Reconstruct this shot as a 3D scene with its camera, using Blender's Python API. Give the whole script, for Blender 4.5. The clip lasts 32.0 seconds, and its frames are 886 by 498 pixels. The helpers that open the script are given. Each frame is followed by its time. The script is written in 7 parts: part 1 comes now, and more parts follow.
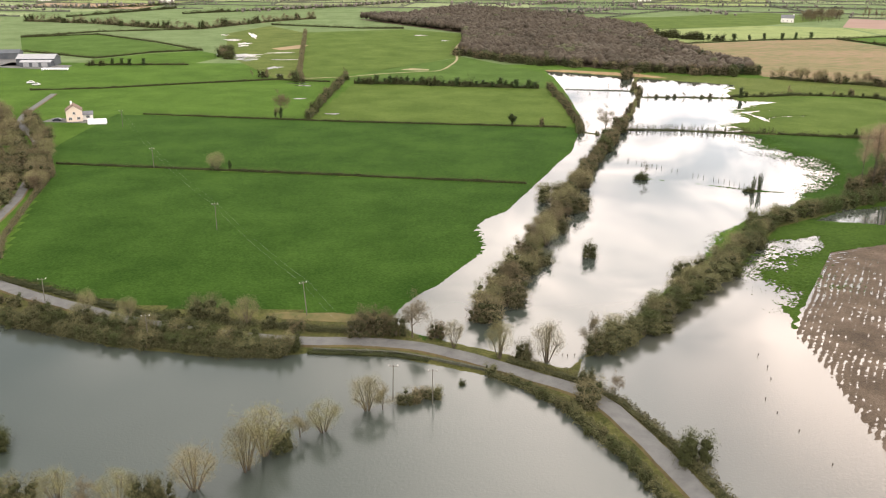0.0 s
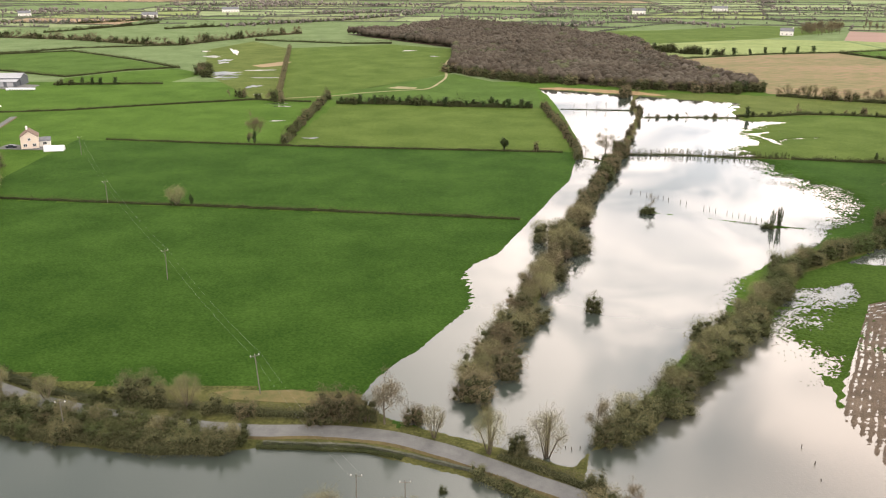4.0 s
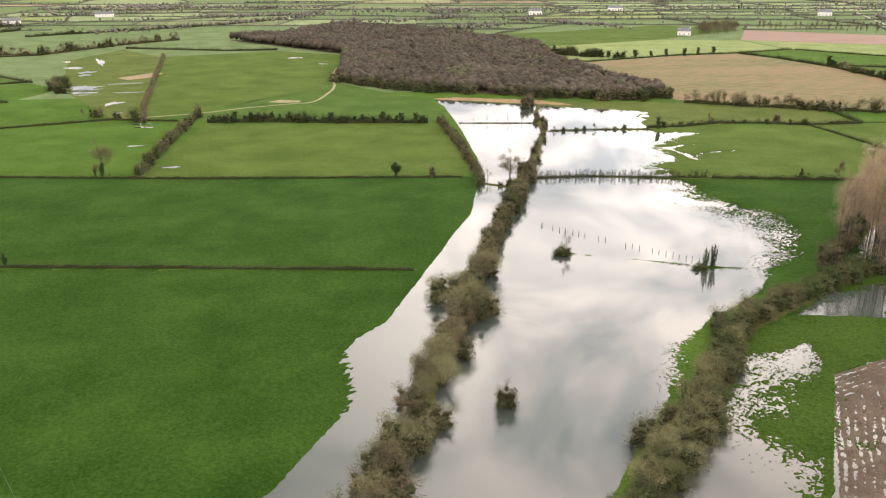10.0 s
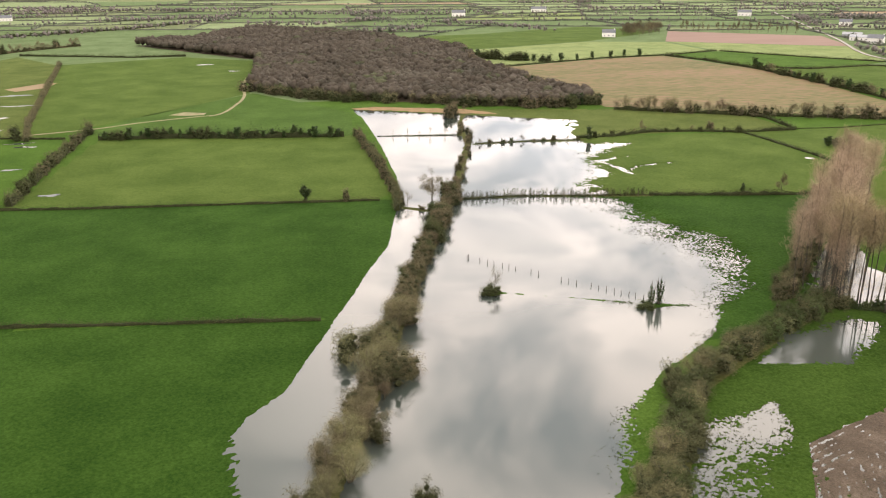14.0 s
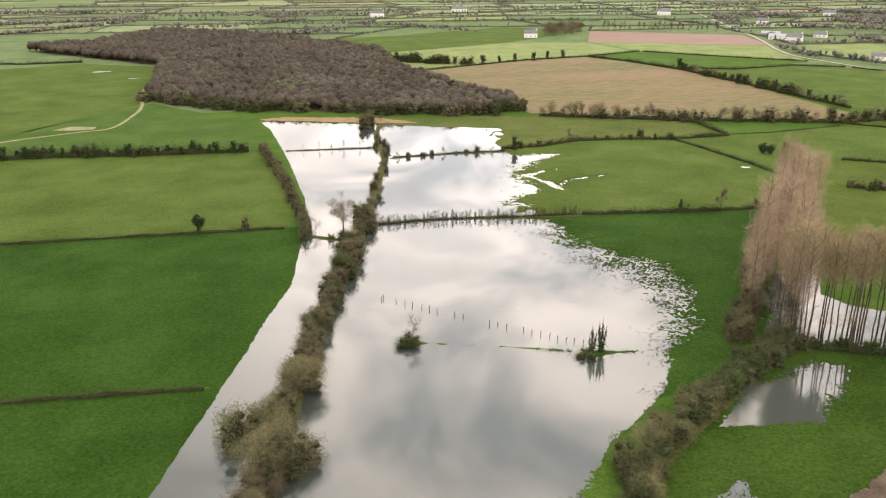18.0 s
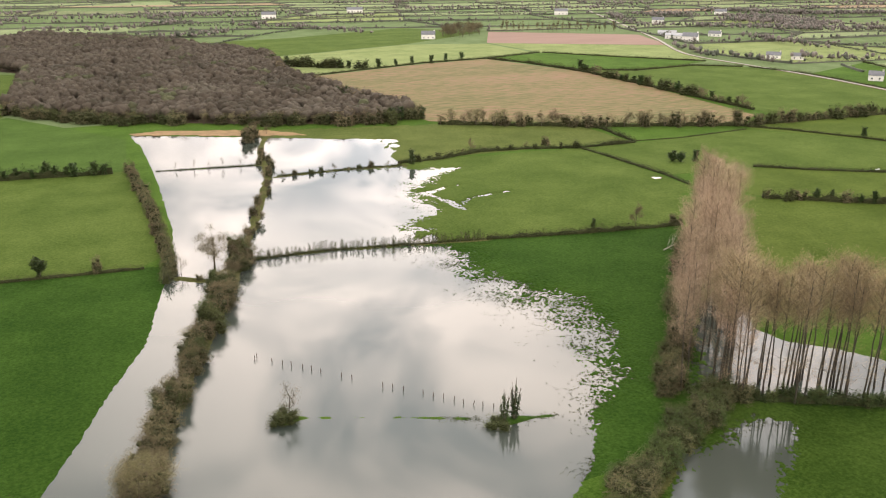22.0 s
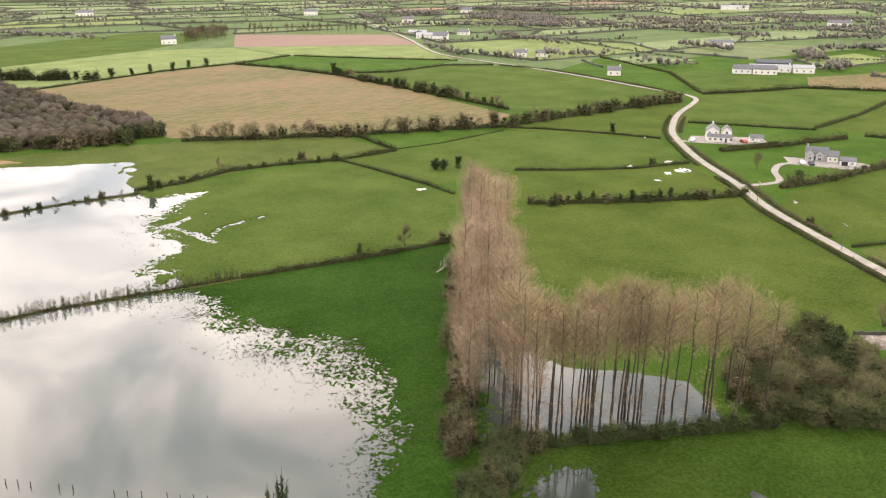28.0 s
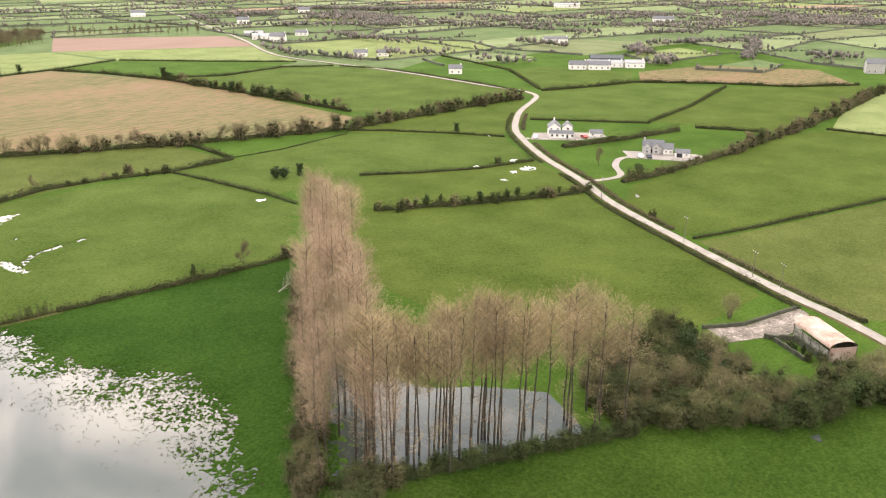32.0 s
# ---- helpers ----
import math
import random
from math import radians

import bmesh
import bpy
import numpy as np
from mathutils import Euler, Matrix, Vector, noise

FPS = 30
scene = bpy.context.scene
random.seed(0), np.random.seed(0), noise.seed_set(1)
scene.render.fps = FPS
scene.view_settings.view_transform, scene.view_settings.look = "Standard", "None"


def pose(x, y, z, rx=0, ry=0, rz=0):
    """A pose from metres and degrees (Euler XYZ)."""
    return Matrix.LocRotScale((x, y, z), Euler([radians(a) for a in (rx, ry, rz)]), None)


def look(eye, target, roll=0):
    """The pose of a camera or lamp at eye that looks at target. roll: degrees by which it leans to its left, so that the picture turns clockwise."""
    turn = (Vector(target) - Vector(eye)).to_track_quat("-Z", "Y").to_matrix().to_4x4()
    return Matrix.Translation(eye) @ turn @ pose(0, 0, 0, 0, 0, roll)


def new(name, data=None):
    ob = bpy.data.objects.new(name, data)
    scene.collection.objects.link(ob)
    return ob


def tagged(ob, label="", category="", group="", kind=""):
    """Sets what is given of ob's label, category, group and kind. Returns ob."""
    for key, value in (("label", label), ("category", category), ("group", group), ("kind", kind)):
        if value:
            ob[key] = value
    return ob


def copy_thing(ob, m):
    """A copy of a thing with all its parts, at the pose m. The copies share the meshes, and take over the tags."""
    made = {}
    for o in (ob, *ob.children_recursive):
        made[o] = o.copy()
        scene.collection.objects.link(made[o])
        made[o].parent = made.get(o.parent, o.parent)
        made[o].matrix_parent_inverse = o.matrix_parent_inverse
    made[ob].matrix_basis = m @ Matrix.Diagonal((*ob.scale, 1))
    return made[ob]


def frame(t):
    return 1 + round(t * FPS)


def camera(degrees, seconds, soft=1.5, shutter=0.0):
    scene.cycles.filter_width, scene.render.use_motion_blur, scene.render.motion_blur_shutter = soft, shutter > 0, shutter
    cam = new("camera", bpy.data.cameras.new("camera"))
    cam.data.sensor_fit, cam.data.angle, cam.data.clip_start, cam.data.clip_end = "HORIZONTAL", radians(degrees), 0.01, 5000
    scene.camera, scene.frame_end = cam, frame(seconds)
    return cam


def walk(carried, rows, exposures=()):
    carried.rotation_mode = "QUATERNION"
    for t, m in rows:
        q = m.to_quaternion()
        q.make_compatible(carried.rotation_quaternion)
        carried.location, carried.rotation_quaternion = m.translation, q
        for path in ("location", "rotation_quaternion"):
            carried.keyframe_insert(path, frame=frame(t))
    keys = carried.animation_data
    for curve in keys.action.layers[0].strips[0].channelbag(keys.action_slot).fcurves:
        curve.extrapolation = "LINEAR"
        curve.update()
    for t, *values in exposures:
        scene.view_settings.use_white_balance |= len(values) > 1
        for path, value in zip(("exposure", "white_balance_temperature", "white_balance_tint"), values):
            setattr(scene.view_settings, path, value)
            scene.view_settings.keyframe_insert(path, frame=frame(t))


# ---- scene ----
cam = camera(54.88, 32.0, soft=1.15)


def aim(x, y, z, yaw, pitch, roll):
    return pose(x, y, z, 90 + pitch, 0, yaw) @ pose(0, 0, 0, 0, 0, roll)


# seconds, place, heading, tilt, roll of the drone
FLIGHT = [
    (0, 0.00, 0.00, 80.01, 0.049, -19.789, 0.254), (0.5, 0.33, 4.16, 79.92, -0.014, -19.555, 0.240),
    (1, 0.66, 8.39, 79.85, -0.082, -19.315, 0.220), (1.5, 1.01, 12.44, 79.72, -0.131, -19.090, 0.205),
    (2, 1.39, 16.20, 79.60, -0.171, -18.965, 0.190), (3, 2.10, 24.12, 79.36, -0.255, -18.950, 0.165),
    (3.5, 2.48, 28.10, 79.28, -0.310, -18.975, 0.110), (5.5, 4.17, 43.75, 79.05, -1.076, -19.010, 0.020),
    (6, 4.65, 47.85, 78.95, -1.596, -19.003, 0.004), (7, 5.94, 55.81, 78.87, -2.964, -19.006, -0.040),
    (8, 7.55, 63.94, 78.80, -4.329, -19.018, -0.110), (9, 9.16, 71.84, 78.75, -5.669, -19.001, -0.110),
    (10, 10.90, 79.57, 78.74, -6.991, -18.992, -0.100), (11, 12.79, 87.25, 78.77, -8.320, -18.988, -0.085),
    (12, 14.95, 94.94, 78.73, -9.501, -18.970, -0.096), (13, 17.40, 102.65, 78.65, -10.660, -18.969, -0.105),
    (14, 19.50, 109.98, 78.52, -11.891, -18.962, -0.083), (14.5, 20.72, 113.57, 78.52, -12.503, -18.969, -0.078),
    (16.5, 25.97, 128.15, 78.33, -14.878, -18.988, -0.089), (17, 27.37, 131.72, 78.19, -15.533, -18.998, -0.090),
    (18, 30.24, 139.06, 77.87, -16.966, -18.996, -0.057), (19, 33.38, 146.25, 77.57, -18.311, -18.994, -0.020),
    (20, 36.65, 153.25, 77.23, -19.660, -18.992, 0.005), (21, 40.30, 160.36, 76.96, -21.392, -18.998, 0.045),
    (22, 44.18, 167.18, 76.78, -23.545, -19.000, 0.070), (23, 48.07, 173.55, 76.85, -26.160, -19.025, 0.122),
    (24, 51.55, 178.90, 77.20, -29.000, -19.080, 0.180), (25, 53.89, 181.95, 77.28, -31.676, -19.075, 0.205),
    (25.5, 54.75, 183.05, 77.18, -33.025, -19.030, 0.250), (27.5, 58.40, 186.80, 77.10, -38.335, -19.012, 0.330),
    (28, 59.34, 187.65, 77.10, -39.628, -19.014, 0.334), (29, 61.37, 189.40, 76.88, -42.169, -18.992, 0.355),
    (30, 63.50, 191.28, 76.67, -44.807, -18.988, 0.390), (31, 66.08, 193.10, 76.45, -47.480, -18.980, 0.421),
    (32, 68.71, 194.77, 76.33, -49.991, -18.986, 0.456)]
walk(cam, [(row[0], aim(*row[1:])) for row in FLIGHT], exposures=[(0, -0.02), (8, -0.08), (15, -0.18), (24, -0.15), (28, -0.04), (30, 0.08), (32, 0.2)])

# ------------------------------------------------------------------ light
SUN_AZ, SUN_EL = radians(28), radians(50)      # clockwise from +y, above the horizon


def node(tree, kind, **inputs):
    n = tree.nodes.new(kind)
    for key, value in inputs.items():
        key = key.replace("_", " ")
        if key in n.inputs:
            n.inputs[key].default_value = value
    return n


def build_world():
    w = bpy.data.worlds.new("overcast_sky")
    w.use_nodes = True
    scene.world = w
    t = w.node_tree
    t.nodes.clear()
    link = t.links.new
    sky = t.nodes.new("ShaderNodeTexSky")
    sky.sky_type, sky.sun_disc = "NISHITA", False
    sky.sun_elevation, sky.sun_rotation = SUN_EL, SUN_AZ
    co = t.nodes.new("ShaderNodeTexCoord")
    sep = t.nodes.new("ShaderNodeSeparateXYZ")
    link(co.outputs["Generated"], sep.inputs[0])
    up = t.nodes.new("ShaderNodeMath"); up.operation = "MAXIMUM"; up.inputs[1].default_value = 0.0
    link(sep.outputs[2], up.inputs[0])
    den = t.nodes.new("ShaderNodeMath"); den.operation = "ADD"; den.inputs[1].default_value = 0.16
    link(up.outputs[0], den.inputs[0])
    dv = t.nodes.new("ShaderNodeVectorMath"); dv.operation = "DIVIDE"
    comb = t.nodes.new("ShaderNodeCombineXYZ")
    for i in range(3):
        link(den.outputs[0], comb.inputs[i])
    link(co.outputs["Generated"], dv.inputs[0]); link(comb.outputs[0], dv.inputs[1])
    n1 = node(t, "ShaderNodeTexNoise", Scale=2.2, Detail=6.0, Roughness=0.55, Distortion=0.5)
    n2 = node(t, "ShaderNodeTexNoise", Scale=0.8, Detail=2.0, Roughness=0.5)
    link(dv.outputs[0], n1.inputs["Vector"]); link(dv.outputs[0], n2.inputs["Vector"])
    ramp = t.nodes.new("ShaderNodeValToRGB")
    ramp.color_ramp.elements[0].position, ramp.color_ramp.elements[0].color = 0.37, (0.58, 0.595, 0.635, 1)
    ramp.color_ramp.elements[1].position, ramp.color_ramp.elements[1].color = 0.61, (1.66, 1.48, 1.38, 1)
    link(n1.outputs["Fac"], ramp.inputs[0])
    ramp2 = t.nodes.new("ShaderNodeValToRGB")
    ramp2.color_ramp.elements[0].position, ramp2.color_ramp.elements[0].color = 0.35, (0.80, 0.78, 0.77, 1)
    ramp2.color_ramp.elements[1].position, ramp2.color_ramp.elements[1].color = 0.65, (1.12, 1.08, 1.05, 1)
    link(n2.outputs["Fac"], ramp2.inputs[0])
    mul = t.nodes.new("ShaderNodeMix"); mul.data_type, mul.blend_type = "RGBA", "MULTIPLY"
    mul.inputs["Factor"].default_value = 1.0
    link(ramp.outputs[0], mul.inputs["A"]); link(ramp2.outputs[0], mul.inputs["B"])
    # a lighter band of thin cloud low over the horizon
    low = t.nodes.new("ShaderNodeMapRange")
    low.inputs["From Min"].default_value, low.inputs["From Max"].default_value = 0.0, 0.6
    low.inputs["To Min"].default_value, low.inputs["To Max"].default_value = 1.24, 1.68
    link(up.outputs[0], low.inputs["Value"])
    gain = t.nodes.new("ShaderNodeVectorMath"); gain.operation = "SCALE"
    link(mul.outputs["Result"], gain.inputs[0]); link(low.outputs[0], gain.inputs["Scale"])
    # the cloud is brighter round the hidden sun
    dot = t.nodes.new("ShaderNodeVectorMath"); dot.operation = "DOT_PRODUCT"
    dot.inputs[1].default_value = (math.sin(radians(30)) * math.cos(radians(25)), math.cos(radians(30)) * math.cos(radians(25)), math.sin(radians(25)))
    link(co.outputs["Generated"], dot.inputs[0])
    halo = t.nodes.new("ShaderNodeMapRange"); halo.interpolation_type = "SMOOTHERSTEP"
    halo.inputs["From Min"].default_value, halo.inputs["From Max"].default_value = 0.79, 1.0
    halo.inputs["To Min"].default_value, halo.inputs["To Max"].default_value = 1.0, 2.5
    link(dot.outputs["Value"], halo.inputs["Value"])
    gain2 = t.nodes.new("ShaderNodeVectorMath"); gain2.operation = "SCALE"
    link(gain.outputs[0], gain2.inputs[0]); link(halo.outputs[0], gain2.inputs["Scale"])
    # a heavier blue grey bank of cloud high in the west
    dot2 = t.nodes.new("ShaderNodeVectorMath"); dot2.operation = "DOT_PRODUCT"
    dot2.inputs[1].default_value = (math.sin(radians(-42)) * math.cos(radians(42)), math.cos(radians(-42)) * math.cos(radians(42)), math.sin(radians(42)))
    link(co.outputs["Generated"], dot2.inputs[0])
    bank = t.nodes.new("ShaderNodeMapRange"); bank.interpolation_type = "SMOOTHSTEP"
    bank.inputs["From Min"].default_value, bank.inputs["From Max"].default_value = 0.66, 0.98
    link(dot2.outputs["Value"], bank.inputs["Value"])
    grey = t.nodes.new("ShaderNodeMix"); grey.data_type = "RGBA"; grey.blend_type = "MULTIPLY"
    grey.inputs["B"].default_value = (0.84, 0.92, 0.95, 1)
    link(bank.outputs[0], grey.inputs["Factor"]); link(gain2.outputs[0], grey.inputs["A"])
    # the unseen sky to the south, behind the start of the flight, is brightened to light near faces
    south = t.nodes.new("ShaderNodeMapRange"); south.interpolation_type = "SMOOTHSTEP"
    south.inputs["From Min"].default_value, south.inputs["From Max"].default_value = 0.05, -0.9
    south.inputs["To Min"].default_value, south.inputs["To Max"].default_value = 1.0, 1.6
    link(sep.outputs[1], south.inputs["Value"])
    clear = t.nodes.new("ShaderNodeVectorMath"); clear.operation = "SCALE"
    link(grey.outputs["Result"], clear.inputs[0]); link(south.outputs[0], clear.inputs["Scale"])
    thin = t.nodes.new("ShaderNodeVectorMath"); thin.operation = "SCALE"; thin.inputs["Scale"].default_value = 0.10
    link(sky.outputs[0], thin.inputs[0])
    mix = t.nodes.new("ShaderNodeMix"); mix.data_type = "RGBA"; mix.inputs["Factor"].default_value = 0.94
    link(thin.outputs[0], mix.inputs["A"]); link(clear.outputs[0], mix.inputs["B"])
    bg = t.nodes.new("ShaderNodeBackground"); bg.inputs["Strength"].default_value = 1.22
    link(mix.outputs["Result"], bg.inputs["Color"])
    out = t.nodes.new("ShaderNodeOutputWorld")
    link(bg.outputs[0], out.inputs["Surface"])


build_world()
sun = new("sun", bpy.data.lights.new("sun", "SUN"))
sun.data.energy, sun.data.angle, sun.data.color = 0.8, radians(20), (1.0, 0.95, 0.88)
sun.matrix_world = look((0, 0, 300), (-300 * math.sin(SUN_AZ) * math.cos(SUN_EL), -300 * math.cos(SUN_AZ) * math.cos(SUN_EL), 300 - 300 * math.sin(SUN_EL)))

# ------------------------------------------------------------------ materials


def material(name, colors, scale=1.0, fine=None, rough=0.9, bump=0.0, bump_scale=None, spread=0.0, metal=0.0, stretch=None, detail=4.0, spec=0.1, turn=0.0, grain=0.6, island=0.0):
    """A surface with two scales of noise between two or three base colours; spread varies it from object to object, island from piece to piece."""
    m = bpy.data.materials.new(name)
    m.use_nodes = True
    t = m.node_tree
    link = t.links.new
    bsdf = t.nodes["Principled BSDF"]
    bsdf.inputs["Roughness"].default_value, bsdf.inputs["Metallic"].default_value = rough, metal
    bsdf.inputs["Specular IOR Level"].default_value = spec
    co = t.nodes.new("ShaderNodeNewGeometry")
    vec = co.outputs["Position"]
    if stretch:
        mp = t.nodes.new("ShaderNodeMapping")
        mp.inputs["Scale"].default_value, mp.inputs["Rotation"].default_value = stretch, (0, 0, radians(turn))
        link(vec, mp.inputs["Vector"])
        vec = mp.outputs[0]
    big = node(t, "ShaderNodeTexNoise", Scale=scale, Detail=detail, Roughness=0.6)
    link(vec, big.inputs["Vector"])
    small = node(t, "ShaderNodeTexNoise", Scale=fine or scale * 9, Detail=4.0, Roughness=0.7)
    link(vec, small.inputs["Vector"])
    mixf = t.nodes.new("ShaderNodeMath"); mixf.operation = "MULTIPLY_ADD"
    link(small.outputs["Fac"], mixf.inputs[0]); mixf.inputs[1].default_value = grain
    half = t.nodes.new("ShaderNodeMath"); half.operation = "MULTIPLY_ADD"
    half.inputs[1].default_value, half.inputs[2].default_value = 0.75, 0.125 - 0.5 * grain
    link(big.outputs["Fac"], half.inputs[0]); link(half.outputs[0], mixf.inputs[2])
    ramp = t.nodes.new("ShaderNodeValToRGB")
    el = ramp.color_ramp.elements
    el[0].position, el[0].color = 0.28, (*colors[0], 1)
    el[1].position, el[1].color = 0.72, (*colors[-1], 1)
    if len(colors) == 3:
        e = el.new(0.5); e.color = (*colors[1], 1)
    link(mixf.outputs[0], ramp.inputs[0])
    col = ramp.outputs[0]
    if spread:
        info = t.nodes.new("ShaderNodeObjectInfo")
        hsv = t.nodes.new("ShaderNodeHueSaturation")
        for sock, lo, hi, k in (("Value", 1 - spread, 1 + spread, 1.0), ("Hue", 0.5 - spread * 0.06, 0.5 + spread * 0.06, 7.31)):
            mul = t.nodes.new("ShaderNodeMath"); mul.operation = "MULTIPLY"; mul.inputs[1].default_value = k
            fr = t.nodes.new("ShaderNodeMath"); fr.operation = "FRACT"
            mr = t.nodes.new("ShaderNodeMapRange")
            mr.inputs["To Min"].default_value, mr.inputs["To Max"].default_value = lo, hi
            link(info.outputs["Random"], mul.inputs[0]); link(mul.outputs[0], fr.inputs[0]); link(fr.outputs[0], mr.inputs["Value"])
            link(mr.outputs[0], hsv.inputs[sock])
        link(col, hsv.inputs["Color"])
        col = hsv.outputs[0]
    if island:
        geo = t.nodes.new("ShaderNodeNewGeometry")
        hsv = t.nodes.new("ShaderNodeHueSaturation")
        mr = t.nodes.new("ShaderNodeMapRange")
        mr.inputs["To Min"].default_value, mr.inputs["To Max"].default_value = 1 - island, 1 + island
        link(geo.outputs["Random Per Island"], mr.inputs["Value"]); link(mr.outputs[0], hsv.inputs["Value"]); link(col, hsv.inputs["Color"])
        col = hsv.outputs[0]
    link(col, bsdf.inputs["Base Color"])
    if bump:
        bn = node(t, "ShaderNodeTexNoise", Scale=bump_scale or scale * 6, Detail=3.0)
        link(vec, bn.inputs["Vector"])
        bp = t.nodes.new("ShaderNodeBump"); bp.inputs["Strength"].default_value = bump; bp.inputs["Distance"].default_value = 0.3
        link(bn.outputs["Fac"], bp.inputs["Height"]); link(bp.outputs[0], bsdf.inputs["Normal"])
    return m


def grass(name, dark, light, scale=0.045, fine=1.8):
    """Pasture: broad patches, fine tussocks and a little straw showing through."""
    mid = tuple((p + q) / 2 for p, q in zip(dark, light))
    m = material(name, [tuple(0.8 * c for c in dark), mid, tuple(1.12 * c for c in light)], scale=scale, fine=fine, rough=0.95, bump=0.22, bump_scale=1.6, spec=0.02, grain=1.1)
    t = m.node_tree
    bsdf = t.nodes["Principled BSDF"]
    bsdf.inputs["Sheen Weight"].default_value, bsdf.inputs["Sheen Roughness"].default_value = 0.05, 0.35
    bsdf.inputs["Sheen Tint"].default_value = (0.45, 0.85, 0.22, 1)
    old = bsdf.inputs["Base Color"].links[0].from_socket
    geo = t.nodes.new("ShaderNodeNewGeometry")
    n1, n2 = node(t, "ShaderNodeTexNoise", Scale=0.11, Detail=5.0, Roughness=0.7), node(t, "ShaderNodeTexNoise", Scale=1.7, Detail=4.0, Roughness=0.7)
    for n in (n1, n2):
        t.links.new(geo.outputs["Position"], n.inputs["Vector"])
    mul = t.nodes.new("ShaderNodeMath"); mul.operation = "MULTIPLY"
    t.links.new(n1.outputs["Fac"], mul.inputs[0]); t.links.new(n2.outputs["Fac"], mul.inputs[1])
    mr = t.nodes.new("ShaderNodeMapRange")
    mr.inputs["From Min"].default_value, mr.inputs["From Max"].default_value, mr.inputs["To Max"].default_value = 0.29, 0.48, 0.32
    t.links.new(mul.outputs[0], mr.inputs["Value"])
    mix = t.nodes.new("ShaderNodeMix"); mix.data_type = "RGBA"
    mix.inputs["B"].default_value = (light[0] * 1.5, light[1] * 1.25, light[2] * 1.5, 1)
    t.links.new(mr.outputs[0], mix.inputs["Factor"]); t.links.new(old, mix.inputs["A"]); t.links.new(mix.outputs["Result"], bsdf.inputs["Base Color"])
    return m


M = {}
M["pasture"] = grass("pasture", (0.031, 0.067, 0.008), (0.059, 0.101, 0.017))
M["pasture_deep"] = grass("pasture_deep", (0.0148, 0.0385, 0.005), (0.0305, 0.062, 0.010))
M["pasture_light"] = grass("pasture_light", (0.041, 0.069, 0.011), (0.072, 0.098, 0.023))
M["meadow"] = grass("meadow", (0.041, 0.064, 0.010), (0.071, 0.094, 0.020))
M["pasture_dull"] = grass("pasture_dull", (0.052, 0.070, 0.016), (0.088, 0.103, 0.030))
M["pasture_blue"] = grass("pasture_blue", (0.033, 0.064, 0.011), (0.058, 0.095, 0.021))
M["pale_crop"] = grass("pale_crop", (0.135, 0.172, 0.064), (0.195, 0.222, 0.095))
M["pasture_dark"] = grass("pasture_dark", (0.020, 0.042, 0.006), (0.040, 0.069, 0.012))
M["rough_grass"] = grass("rough_grass", (0.036, 0.043, 0.014), (0.085, 0.082, 0.030), scale=0.2)
M["stubble"] = material("stubble", [(0.086, 0.092, 0.032), (0.142, 0.120, 0.052), (0.205, 0.124, 0.080)], scale=0.012, fine=0.3, stretch=(0.3, 1.6, 1), turn=25, bump=0.3, grain=1.5)
M["red_soil"] = material("red_soil", [(0.19, 0.125, 0.098), (0.24, 0.162, 0.130)], scale=0.03, fine=0.5, stretch=(0.3, 1.5, 1), turn=55)
M["brown_soil"] = material("brown_soil", [(0.20, 0.15, 0.09), (0.27, 0.20, 0.12)], scale=0.03, fine=0.5)
M["reed"] = material("reed", [(0.15, 0.105, 0.055), (0.30, 0.20, 0.105)], scale=0.2, fine=2.0, bump=0.5)
M["tilled"] = material("tilled", [(0.044, 0.034, 0.024), (0.086, 0.066, 0.047), (0.150, 0.118, 0.088)], scale=0.14, fine=3.0, bump=0.8, bump_scale=3)
# haze is put into these base colours: distant grass paler and greyer
M["haze_green"] = grass("haze_green", (0.080, 0.114, 0.048), (0.120, 0.153, 0.074))
M["haze_bright"] = grass("haze_bright", (0.145, 0.182, 0.088), (0.198, 0.230, 0.125))
M["haze_olive"] = grass("haze_olive", (0.115, 0.135, 0.068), (0.165, 0.180, 0.098))
M["tuft"] = material("tuft", [(0.030, 0.044, 0.012), (0.075, 0.080, 0.028)], scale=0.3, fine=2)
M["woodland_floor"] = material("woodland_floor", [(0.055, 0.042, 0.030), (0.10, 0.075, 0.05)], scale=0.1)
M["asphalt"] = material("asphalt", [(0.085, 0.086, 0.084), (0.145, 0.145, 0.138)], scale=0.4, fine=6, rough=0.85)
M["gravel_road"] = material("gravel_road", [(0.20, 0.185, 0.165), (0.37, 0.345, 0.31)], scale=0.3, fine=3, rough=0.8)
M["verge_earth"] = material("verge_earth", [(0.07, 0.055, 0.03), (0.13, 0.11, 0.05)], scale=0.5, fine=3)


